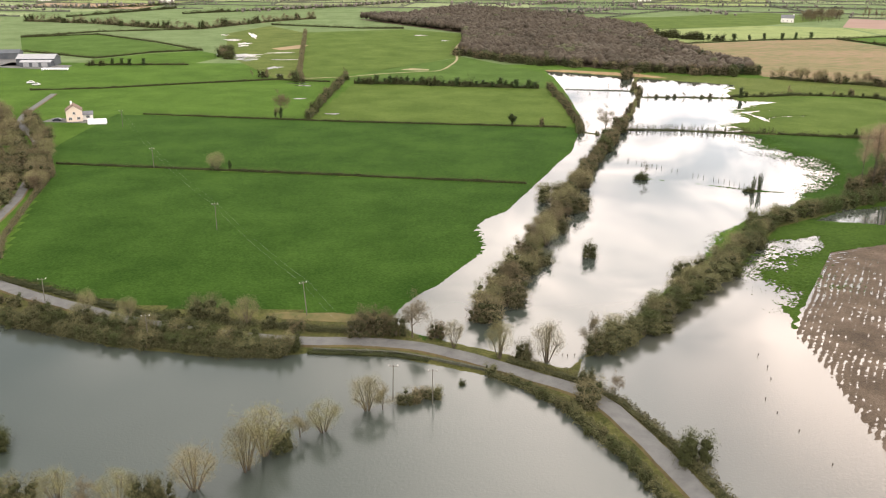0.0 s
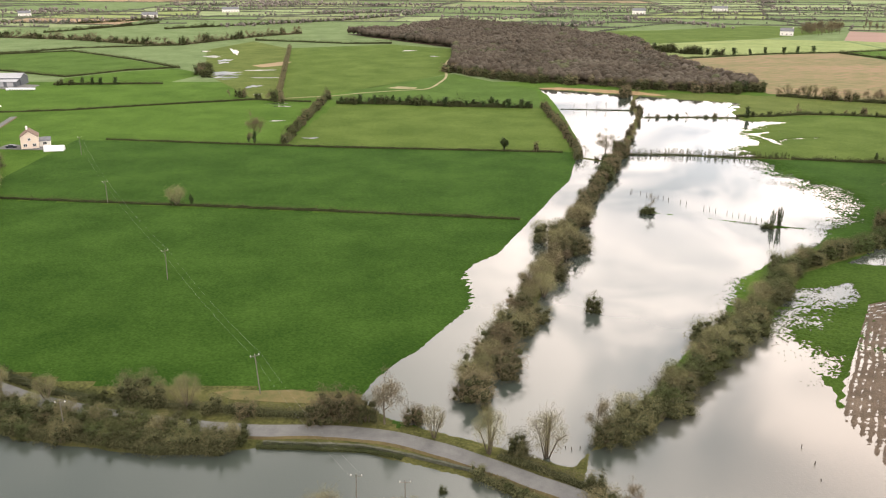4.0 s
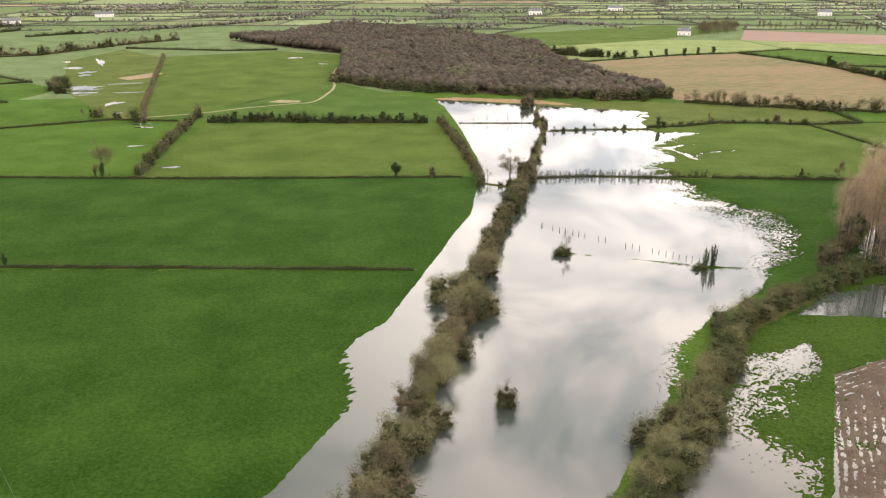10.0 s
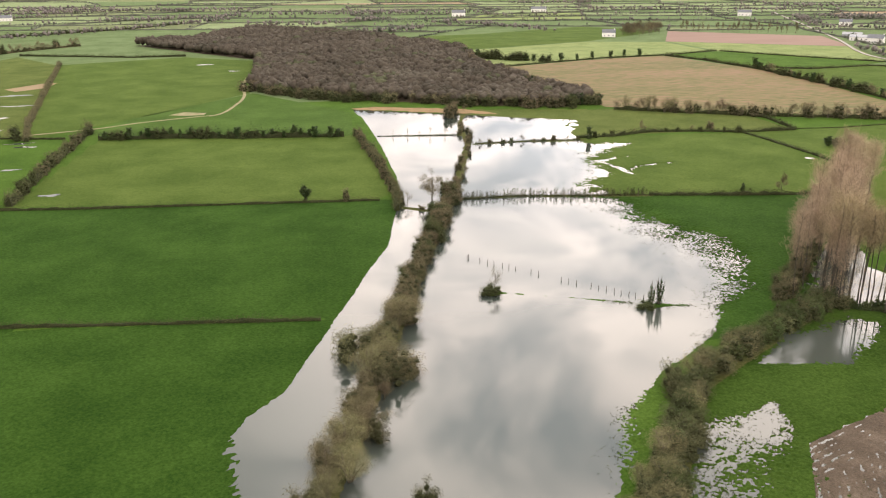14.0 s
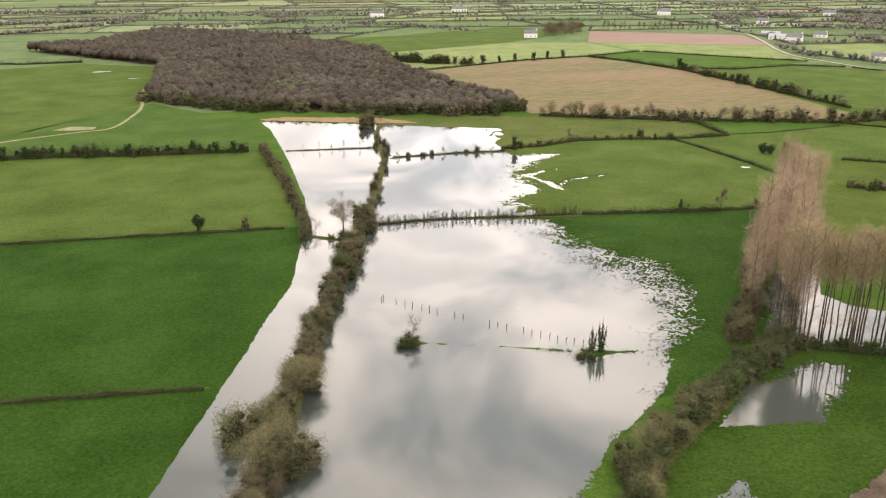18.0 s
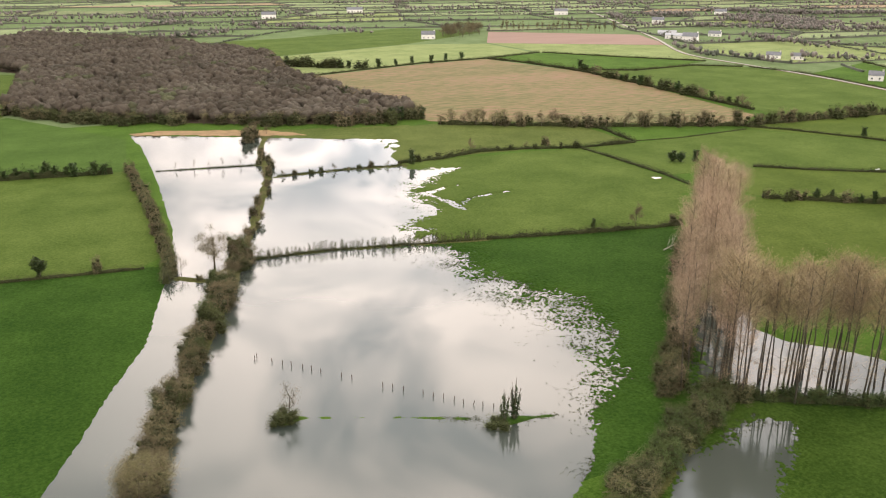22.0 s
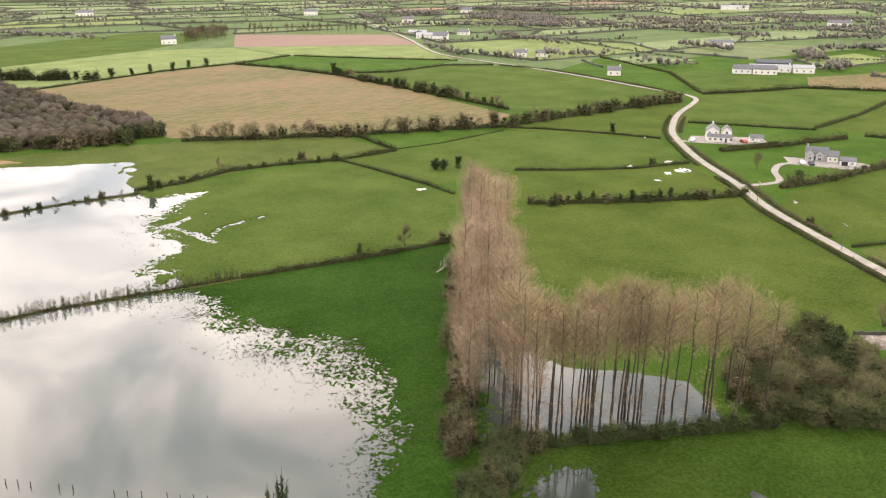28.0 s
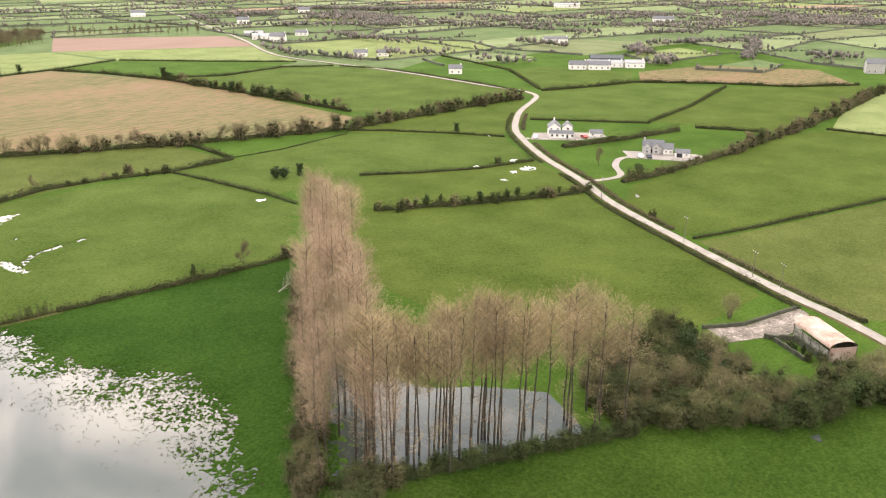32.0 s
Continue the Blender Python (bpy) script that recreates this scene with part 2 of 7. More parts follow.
def water_material():
    m = bpy.data.materials.new("flood_water")
    m.use_nodes = True
    t = m.node_tree
    b = t.nodes["Principled BSDF"]
    b.inputs["Roughness"].default_value, b.inputs["IOR"].default_value = 0.01, 1.40
    geo = t.nodes.new("ShaderNodeNewGeometry")
    n = node(t, "ShaderNodeTexNoise", Scale=0.012, Detail=3.0)
    t.links.new(geo.outputs["Position"], n.inputs["Vector"])
    r = t.nodes.new("ShaderNodeValToRGB")
    r.color_ramp.elements[0].position, r.color_ramp.elements[0].color = 0.35, (0.034, 0.044, 0.036, 1)
    r.color_ramp.elements[1].position, r.color_ramp.elements[1].color = 0.65, (0.050, 0.059, 0.049, 1)
    t.links.new(n.outputs["Fac"], r.inputs[0])
    # silt washed off the ploughed field clouds the water round it
    dist = t.nodes.new("ShaderNodeVectorMath"); dist.operation = "DISTANCE"; dist.inputs[1].default_value = (115, 140, 0)
    t.links.new(geo.outputs["Position"], dist.inputs[0])
    silt = t.nodes.new("ShaderNodeMapRange"); silt.interpolation_type = "SMOOTHSTEP"
    silt.inputs["From Min"].default_value, silt.inputs["From Max"].default_value = 35, 95
    silt.inputs["To Min"].default_value, silt.inputs["To Max"].default_value = 1.0, 0.0
    t.links.new(dist.outputs["Value"], silt.inputs["Value"])
    mud = t.nodes.new("ShaderNodeMix"); mud.data_type = "RGBA"; mud.inputs["B"].default_value = (0.100, 0.088, 0.068, 1)
    t.links.new(silt.outputs[0], mud.inputs["Factor"]); t.links.new(r.outputs[0], mud.inputs["A"])
    t.links.new(mud.outputs["Result"], b.inputs["Base Color"])
    w = node(t, "ShaderNodeTexNoise", Scale=1.9, Detail=3.0, Roughness=0.6)
    t.links.new(geo.outputs["Position"], w.inputs["Vector"])
    calm = node(t, "ShaderNodeTexNoise", Scale=0.03, Detail=2.0)
    t.links.new(geo.outputs["Position"], calm.inputs["Vector"])
    cr = t.nodes.new("ShaderNodeMapRange")
    cr.inputs["From Min"].default_value, cr.inputs["From Max"].default_value = 0.45, 0.7
    cr.inputs["To Min"].default_value, cr.inputs["To Max"].default_value = 0.004, 0.10
    t.links.new(calm.outputs["Fac"], cr.inputs["Value"])
    # the open lake south of the lane is ruffled by the wind
    sp = t.nodes.new("ShaderNodeSeparateXYZ"); t.links.new(geo.outputs["Position"], sp.inputs[0])
    wind = t.nodes.new("ShaderNodeMapRange"); wind.inputs["From Min"].default_value, wind.inputs["From Max"].default_value = 165, 135
    wind.inputs["To Min"].default_value, wind.inputs["To Max"].default_value = 0.0, 0.5
    t.links.new(sp.outputs[1], wind.inputs["Value"])
    stir = t.nodes.new("ShaderNodeMath"); stir.operation = "ADD"
    t.links.new(cr.outputs[0], stir.inputs[0]); t.links.new(wind.outputs[0], stir.inputs[1])
    bp = t.nodes.new("ShaderNodeBump"); bp.inputs["Distance"].default_value = 0.05
    t.links.new(stir.outputs[0], bp.inputs["Strength"])
    t.links.new(w.outputs["Fac"], bp.inputs["Height"]); t.links.new(bp.outputs[0], b.inputs["Normal"])
    return m


M["water"] = water_material()

# ------------------------------------------------------------------ mesh helpers
rng = np.random.default_rng(7)
LAND = 0.25


def mesh_from(name, verts, faces, mats, index=None, smooth=False):
    me = bpy.data.meshes.new(name)
    me.from_pydata(verts, [], faces)
    for m in mats if isinstance(mats, (list, tuple)) else [mats]:
        me.materials.append(m)
    if index is not None:
        me.polygons.foreach_set("material_index", np.asarray(index, np.int32))
    if smooth:
        me.polygons.foreach_set("use_smooth", np.ones(len(me.polygons), bool))
    me.update()
    return me


def part(name, me, parent, label=""):
    ob = new(name, me)
    ob.parent = parent
    return tagged(ob, label) if label else ob


def soup(name, tri, mat, heart=None):
    """A mesh of loose triangles from an array (n, 3, 3); heart: those of its inside, coloured dark for shade."""
    outer = len(tri)
    if heart is not None:
        tri = np.r_[tri, heart]
    n = len(tri)
    me = bpy.data.meshes.new(name)
    me.vertices.add(3 * n)
    me.vertices.foreach_set("co", tri.astype(np.float32).ravel())
    me.loops.add(3 * n)
    me.loops.foreach_set("vertex_index", np.arange(3 * n, dtype=np.int32))
    me.polygons.add(n)
    me.polygons.foreach_set("loop_start", np.arange(0, 3 * n, 3, dtype=np.int32))
    me.polygons.foreach_set("loop_total", np.full(n, 3, np.int32))
    me.materials.append(mat)
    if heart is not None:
        # the inside takes the dark core colour, painting in the crown's inner shade
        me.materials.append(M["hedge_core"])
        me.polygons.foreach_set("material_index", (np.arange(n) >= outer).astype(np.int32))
    me.update(calc_edges=True)
    me.validate()
    return me


def blades(centres, length, width, lift=0.0, outward=None, r=rng):
    """Thin triangles (twigs, leaves) at the given centres, turned at random, leaning along outward by lift."""
    n = len(centres)
    d = r.normal(size=(n, 3))
    d /= np.linalg.norm(d, axis=1)[:, None]
    if outward is not None:
        d = d * (1 - lift) + outward * lift
        d /= np.linalg.norm(d, axis=1)[:, None] + 1e-9
    s = np.cross(d, r.normal(size=(n, 3)))
    s /= np.linalg.norm(s, axis=1)[:, None] + 1e-9
    ln = length * r.uniform(0.6, 1.4, (n, 1))
    wd = width * r.uniform(0.6, 1.4, (n, 1))
    return np.stack([centres - d * ln / 2 - s * wd / 2, centres - d * ln / 2 + s * wd / 2, centres + d * ln / 2], 1)


def vnoise(x, y, scale, seed):
    """Smooth value noise in -1..1 on arrays."""
    x, y = np.asarray(x) / scale, np.asarray(y) / scale
    xi, yi = np.floor(x).astype(np.int64), np.floor(y).astype(np.int64)
    fx, fy = x - xi, y - yi
    fx, fy = fx * fx * (3 - 2 * fx), fy * fy * (3 - 2 * fy)

    def h(a, b):
        k = (a * 374761393 + b * 668265263 + seed * 1442695041) & 0x7FFFFFFF
        k = ((k ^ (k >> 13)) * 1274126177) & 0x7FFFFFFF
        return (k ^ (k >> 16)) % 65536 / 32767.5 - 1

    return (h(xi, yi) * (1 - fx) + h(xi + 1, yi) * fx) * (1 - fy) + (h(xi, yi + 1) * (1 - fx) + h(xi + 1, yi + 1) * fx) * fy


def inside(px, py, poly):
    p = np.asarray(poly, float)
    hit = np.zeros(np.shape(px), bool)
    for (x0, y0), (x1, y1) in zip(p, np.roll(p, -1, 0)):
        if y0 == y1:
            continue
        c = (y0 > py) != (y1 > py)
        hit ^= c & (px < (x1 - x0) * (py - y0) / (y1 - y0) + x0)
    return hit


def line_distance(px, py, pts):
    best = np.full(np.shape(px), 1e9)
    for (x0, y0), (x1, y1) in zip(pts[:-1], pts[1:]):
        dx, dy = x1 - x0, y1 - y0
        k = np.clip(((px - x0) * dx + (py - y0) * dy) / (dx * dx + dy * dy + 1e-9), 0, 1)
        best = np.minimum(best, np.hypot(px - x0 - k * dx, py - y0 - k * dy))
    return best


def resample(pts, step):
    p = np.asarray(pts, float)
    seg = np.hypot(*np.diff(p, axis=0).T)
    s = np.r_[0, np.cumsum(seg)]
    n = max(2, int(s[-1] / step) + 1)
    q = np.linspace(0, s[-1], n)
    return np.c_[np.interp(q, s, p[:, 0]), np.interp(q, s, p[:, 1])]


def curve(pts, step):
    """A rounded line through the points (Catmull-Rom), evenly stepped."""
    p = np.asarray(pts, float)
    p = np.r_[[2 * p[0] - p[1]], p, [2 * p[-1] - p[-2]]]
    u = np.linspace(0, 1, 12, endpoint=False)[:, None]
    out = []
    for a, b, c, d in zip(p[:-3], p[1:-2], p[2:-1], p[3:]):
        out.append(0.5 * (2 * b + (c - a) * u + (2 * a - 5 * b + 4 * c - d) * u**2 + (3 * b - a - 3 * c + d) * u**3))
    return resample(np.r_[np.concatenate(out), [p[-2]]], step)

# ------------------------------------------------------------------ the lie of the land
RIVER = [(11, 181), (14, 191), (22, 212), (33, 243), (42, 272), (49, 295), (61, 330), (75, 368), (90, 415), (107, 472), (113, 515), (122, 545)]
BANK_EAST = [(33, 161), (44, 168), (56, 187), (68, 204), (83, 223), (97, 244), (112, 254), (126, 263), (139, 271)]
FLOOD = [(-12, 175), (-9, 184), (-6, 190), (-2, 195), (3, 205), (8, 214), (12, 226), (9, 239), (13, 250), (20, 258), (26, 274), (31, 287), (37, 302),
         (44, 321), (52, 340), (59, 372), (64, 392), (67, 423), (69, 490), (69, 543), (66, 571), (95, 556), (121, 543), (144, 530), (173, 514),
         (160, 486), (158, 462), (178, 457), (163, 446), (146, 430), (146, 408), (127, 392), (131, 380), (136, 362), (134, 347), (140, 336),
         (145, 325), (143, 311), (136, 294), (122, 280)]
FLOOD_SOUTH = [(122, 280), (113, 265), (104, 258), (93, 250), (81, 236), (68, 213), (55.5, 195), (45, 179), (35, 166), (30, 159), (25, 152), (14, 158), (3, 163), (-6, 168), (-12, 175)]
LAKE = [(-160, 205), (-125, 189), (-99, 173), (-69, 161), (-44, 156), (-28, 158), (-10, 157), (9, 149), (17, 143), (22, 137), (30, 121), (36, 105), (46, 60), (46, -300), (-500, -300), (-500, 205)]
EAST_FLOOD = [(29, 157), (40, 163), (56, 183), (69, 200), (81, 214), (90, 228), (109, 235), (104, 224), (89, 214), (79, 203), (83, 191), (77, 172), (77, 166),
              (79, 152), (78, 138), (77, 121), (79, 100), (82, 60), (60, 60), (48, 100), (42, 117), (38, 126), (33, 139), (26, 148)]
POND_GROVE = [(187, 321), (180, 304), (174, 296), (176, 288), (183, 281), (189, 270), (182, 257), (168, 262), (145, 277), (153, 289), (172, 311)]
POND_FIELD = [(115, 250), (128, 262), (147, 266), (152, 262), (141, 252), (133, 246)]
WET = [FLOOD + FLOOD_SOUTH[1:-1], LAKE, EAST_FLOOD, POND_GROVE, POND_FIELD]
CAUSEWAYS = [(RIVER, 1.3), ([(82, 384), (104, 383), (125, 379), (148, 374)], 0.6), ([(70, 496), (108, 491)], 0.5), ([(110, 470), (135, 471), (161, 468)], 0.9), ([(63, 377), (70, 372), (74, 374)], 1.2)]


PLOUGH_HOLLOW = [(106.5, 221), (87, 188), (76, 168), (76, 152), (75, 138), (73, 121), (77, 96), (164, 96), (168, 243)]


def bump_at(x, y, cx, cy, rx, ry):
    return np.exp(-((x - cx) / rx) ** 2 - ((y - cy) / ry) ** 2)


def height(x, y):
    """The ground over the flood's level."""
    sd = np.full(np.shape(x), 1e9)
    for poly in WET:
        d = line_distance(x, y, poly + poly[:1])
        sd = np.minimum(sd, np.where(inside(x, y, poly), -d, d))
    for pts, half in CAUSEWAYS:
        sd = np.maximum(sd, half - line_distance(x, y, pts) + 0.5 * vnoise(x, y, 3, 5))
    wide = 1.2 + 10.5 * bump_at(x, y, 138, 322, 19, 46) + 9 * bump_at(x, y, 90, 208, 16, 26) + 8 * bump_at(x, y, 150, 425, 22, 40)
    wide = wide + 2 * bump_at(x, y, 10, 232, 5, 14) + 6.0 * bump_at(x, y, 132, 368, 14, 12) + 8 * bump_at(x, y, 165, 508, 30, 14) + 1.5 * bump_at(x, y, 135, 256, 16, 10)
    rough = 0.95 * vnoise(x, y, 0.42, 1) + 0.45 * vnoise(x * 0.8, y, 1.2, 2) + 0.55 * vnoise(x, y, 6.0, 3)
    ruffle = 0.06 + 0.17 * np.clip((wide - 1.2) / 3, 0, 1)
    sd = np.where(inside(x, y, PLOUGH_HOLLOW), -4.0, sd)
    dip = np.zeros(np.shape(x))
    # the sunk line of tussocks between the two islets
    ridge = np.exp(-(line_distance(x, y, [(74, 298), (86, 293), (97, 288), (107, 283), (116, 281)]) / 0.9) ** 2)
    wx, wy = x + 1.3 * vnoise(x, y, 5, 61), y + 1.3 * vnoise(x, y, 5, 62)
    for half, line in ((1.1, [(151, 427), (160, 431), (166, 433)]), (1.5, [(151, 427), (155, 414), (155, 406)]), (1.0, [(155, 407), (160, 415), (171, 419), (178, 419.5)]),
                       (2.2, [(139, 419), (145, 414), (143, 404), (136, 412)]), (2.2, [(125, 384), (133, 392), (138, 388), (133, 380)])):
        dip = np.maximum(dip, 1.15 * np.exp(-(line_distance(wx, wy, line) / half) ** 4))
    isle = np.exp(-(np.hypot(x - 71.5, y - 298) / 2.0) ** 2) + np.exp(-(np.hypot((x - 107) / 2, y - 282.5) / 1.6) ** 2)
    z = LAND * np.tanh(sd / wide) + ruffle * rough * np.exp(-((sd + 0.3 * wide) / (1.35 * wide)) ** 2)
    z = z - dip * (0.235 + 0.42 * rough) * (z > 0)
    return np.minimum(z + (0.285 + 0.1 * vnoise(x, y, 2.0, 8)) * ridge + 0.45 * isle, 0.3)


def spaced(stops):
    """Grid lines from rows of (start, spacing)."""
    out = []
    for (a, s), (b, _) in zip(stops[:-1], stops[1:]):
        out.append(np.linspace(a, b, max(1, round((b - a) / s)), endpoint=False))
    return np.r_[np.concatenate(out), stops[-1][0]]


# finer stretches of ground along the water's edge: x0, y0, x1, y1, spacing
FINE = [(-24, 150, 72, 396, 0.75), (72, 244, 104, 396, 0.6), (104, 244, 154, 282, 0.34), (104, 282, 154, 386, 0.21), (104, 386, 154, 396, 0.5), (72, 184, 114, 244, 0.27), (112, 396, 182, 476, 0.34)]


def build_ground():
    gx = spaced([(-5000, 900), (-500, 40), (-160, 2), (-24, 2), (72, 2), (104, 2), (112, 2), (114, 2), (154, 2), (182, 2), (210, 5), (300, 30), (600, 800), (5000, 1)])
    gy = spaced([(-3000, 800), (-300, 40), (50, 2), (150, 2), (184, 2), (244, 2), (282, 2), (386, 2), (396, 2), (476, 3), (580, 5), (640, 40), (1200, 700), (6000, 1)])
    sheets = [(gx, gy, None)]
    for x0, y0, x1, y1, s in FINE:
        sheets.append((np.linspace(x0 - s, x1 + s, round((x1 - x0) / s) + 3), np.linspace(y0 - s, y1 + s, round((y1 - y0) / s) + 3), s))
    verts, quads, zone, total = [], [], [], 0
    for gx, gy, s in sheets:
        x, y = np.meshgrid(gx, gy)
        near = (x > -520) & (x < 330) & (y > -310) & (y < 640)
        z = np.full(x.shape, LAND)
        z[near] = height(x[near], y[near])
        if s:
            for edge in (np.s_[0], np.s_[-1], np.s_[:, 0], np.s_[:, -1]):
                z[edge] -= 0.06
        ny, nx = x.shape
        i = np.arange(ny * nx).reshape(ny, nx) + total
        total += ny * nx
        cx, cy = (x[:-1, :-1] + x[1:, 1:]) / 2, (y[:-1, :-1] + y[1:, 1:]) / 2
        keep = np.ones(cx.shape, bool)
        if not s:
            for x0, y0, x1, y1, _ in FINE:
                keep &= ~((cx > x0) & (cx < x1) & (cy > y0) & (cy < y1))
        idx = np.zeros(cx.shape, np.int32)
        for k, poly in GROUND_ZONES:
            idx[inside(cx, cy, poly)] = k
        close = (cx > -30) & (cx < 160) & (cy > 150) & (cy < 560)
        idx[close] = np.where((line_distance(cx[close], cy[close], RIVER) < 4) | (line_distance(cx[close], cy[close], BANK_EAST) < 3.2) | (line_distance(cx[close], cy[close], CAUSEWAYS[4][0]) < 3) | (line_distance(cx[close], cy[close], CAUSEWAYS[1][0]) < 1.5) | (line_distance(cx[close], cy[close], CAUSEWAYS[3][0]) < 2), 3, idx[close])
        quads.append(np.stack([i[:-1, :-1], i[:-1, 1:], i[1:, 1:], i[1:, :-1]], -1)[keep])
        zone.append(idx[keep])
        verts.append(np.stack([x, y, z], -1).reshape(-1, 3))
    faces, zone = np.concatenate(quads), np.concatenate(zone)
    me = bpy.data.meshes.new("ground")
    v = np.concatenate(verts).astype(np.float32)
    me.vertices.add(len(v)); me.vertices.foreach_set("co", v.ravel())
    me.loops.add(faces.size); me.loops.foreach_set("vertex_index", faces.astype(np.int32).ravel())
    me.polygons.add(len(faces))
    me.polygons.foreach_set("loop_start", np.arange(0, faces.size, 4, dtype=np.int32))
    me.polygons.foreach_set("loop_total", np.full(len(faces), 4, np.int32))
    for key in ("pasture", "pasture_deep", "pasture_light", "rough_grass", "pasture_dull", "pasture_dark", "haze_green"):
        me.materials.append(M[key])
    me.polygons.foreach_set("material_index", zone)
    me.polygons.foreach_set("use_smooth", np.ones(len(faces), bool))
    me.update(calc_edges=True)
    tagged(new("ground", me), "green pasture ground with tussocks sinking under flood water", "ground", kind="structure")


GROUND_ZONES = [
    (6, [(-5000, 600), (5000, 600), (5000, 6000), (-5000, 6000)]),
    (1, [(-147, 314), (-81, 305), (-31, 298), (40, 289), (70, 330), (30, 160), (-30, 160), (-115, 203)]),
    (1, [(-180, 416), (-94, 405), (62, 387), (68, 350), (42, 289), (-81, 306), (-160, 316)]),
    (2, [(55, 388), (66, 400), (63, 500), (-54, 511), (-65, 405)]),
    (2, [(112, 383), (150, 374), (208, 363), (241, 401), (242, 440), (238, 468), (176, 472), (112, 472)]),
    (1, [(110, 383), (150, 374), (208, 363), (205, 350), (140, 273), (125, 262), (100, 262), (100, 380)]),
    (5, [(56, 187), (68, 204), (83, 223), (97, 244), (112, 254), (126, 263), (139, 271), (144, 276.5), (163, 265.5), (187, 251), (250, 213), (240, 100), (60, 100)]),
    (4, [(112, 475), (176, 473), (217, 475), (262, 470), (268, 505), (204, 540), (130, 556)]),
    (3, [(-160, 235), (-115, 203), (-86, 187), (-64, 181), (-44, 180), (-10, 177), (-3, 162), (-6, 152), (-30, 154), (-70, 157), (-100, 169), (-160, 200)]),
]
GROUND_ZONES.append((3, [(14, 150), (20, 163), (40, 163), (37, 146), (28, 144)]))
GROUND_ZONES.append((3, [(-3, 166), (13, 159), (28, 150), (36, 140), (44, 122), (52, 100), (64, 50), (40, 40), (27, 120), (20, 134), (8, 146), (-10, 154)]))
build_ground()

FLOOD_SHEET = mesh_from("flood_water", [(-520, -310, 0), (330, -310, 0), (330, 600, 0), (-520, 600, 0)], [(0, 1, 2, 3)], M["water"])
tagged(new("water", FLOOD_SHEET), "calm grey flood water mirroring a cloudy sky", "water", kind="structure")


def field(pts, key, label, z=LAND + 0.03):
    """A flat piece of farmland of another crop, a hand's breadth thick."""
    n = len(pts)
    v = [(x, y, z) for x, y in pts] + [(x, y, z - 0.2) for x, y in pts]
    f = [tuple(range(n))] + [(i, i + n, (i + 1) % n + n, (i + 1) % n) for i in range(n)]
    area = sum(a[0] * b[1] - b[0] * a[1] for a, b in zip(pts, pts[1:] + pts[:1]))
    if area < 0:
        f = [tuple(reversed(q)) for q in f]
    return tagged(new("field", mesh_from("field", v, f, M[key])), label, "field", kind="structure")

# far and dry fields
field([(187, 726), (289, 765), (345, 776), (374, 680), (373, 600), (362, 500), (338, 482), (203, 549)], "stubble", "tan stubble field with reddish streaks")
field([(403, 890), (459, 1000), (585, 909), (547, 809)], "red_soil", "bare reddish brown tilled field")
field([(405, 887), (545, 806), (494, 696), (409, 798)], "pale_crop", "pale yellow green crop field")
field([(347, 778), (407, 797), (492, 694), (412, 671), (376, 690)], "pasture", "green field behind the stubble")
field([(-61, 537), (-54, 515), (9, 506), (60, 500), (64, 560), (40, 600), (14, 640), (-40, 575)], "pasture_blue", "deep green field beside the wood")
field([(-85, 520), (-40, 572), (12, 640), (18, 720), (17, 810), (-40, 850), (-130, 815), (-113, 700), (-94, 559)], "pasture_light", "bright green field below the wood")
field([(-103, 527), (-88, 520), (-96, 559), (-117, 709), (-132, 815), (-175, 880), (-200, 800), (-160, 640)], "pasture_dull", "dull wet paddock with puddles")
field([(-369, 760), (-314, 788), (-240, 724), (-190, 671), (-222, 655), (-251, 621), (-321, 660)], "pasture_blue", "deep green field by the farm")
field([(-160, 640), (-188, 669), (-222, 652), (-250, 618), (-244, 590), (-175, 592)], "pasture", "small green field")
field([(243, 415), (242, 447), (239, 467), (266, 467), (331, 472), (373, 416), (343, 380), (282, 412)], "pasture_light", "bright green field beside the lane")
field([(281, 411), (343, 378), (325, 348), (313, 341), (254, 377), (243, 400)], "meadow", "green paddock beside the lane")
field([(211, 358), (241, 399), (254, 374), (313, 338), (300, 318), (276, 276), (262, 258), (232, 262), (200, 285)], "meadow", "green pasture beyond the grove")
field([(340, 480), (471, 472), (430, 448), (394, 427), (373, 417), (333, 472)], "meadow", "green field in the bend of the lane")
field([(373, 510), (374, 610), (376, 688), (412, 669), (466, 678), (497, 655), (508, 610), (494, 524), (484, 485), (378, 479)], "pasture_light", "long bright green field")
field([(480, 470), (500, 480), (535, 466), (570, 456), (590, 406), (506, 390), (449, 386), (417, 432), (402, 432)], "pasture_light", "bright green field behind the white house")
field([(592, 403), (618, 375), (656, 347), (645, 329), (534, 324), (472, 325), (450, 384), (506, 388)], "meadow", "green field behind the grey house")
field([(294, 292), (314, 282), (343, 272), (400, 250), (491, 287), (489, 311), (470, 321), (390, 326), (350, 330), (334, 331), (312, 322)], "meadow", "large green field right of the lane")
field([(291, 287), (314, 278), (343, 268), (375, 257), (375, 150), (290, 200), (262, 236), (278, 268)], "pasture_dull", "yellowish green field with cattle tracks")
field([(492, 289), (491, 311), (534, 320), (650, 325), (640, 250), (560, 230)], "pale_crop", "pale green field")
field([(575, 455), (605, 411), (622, 375), (658, 346), (720, 390), (690, 460), (620, 480)], "stubble", "tan field near the far farm")
field([(503, 484), (535, 468), (570, 459), (615, 482), (600, 545), (566, 552)], "pasture_light", "green field before the far farm")
field([(500, 486), (563, 553), (598, 642), (512, 610), (498, 525)], "pasture", "green field beside the far road")
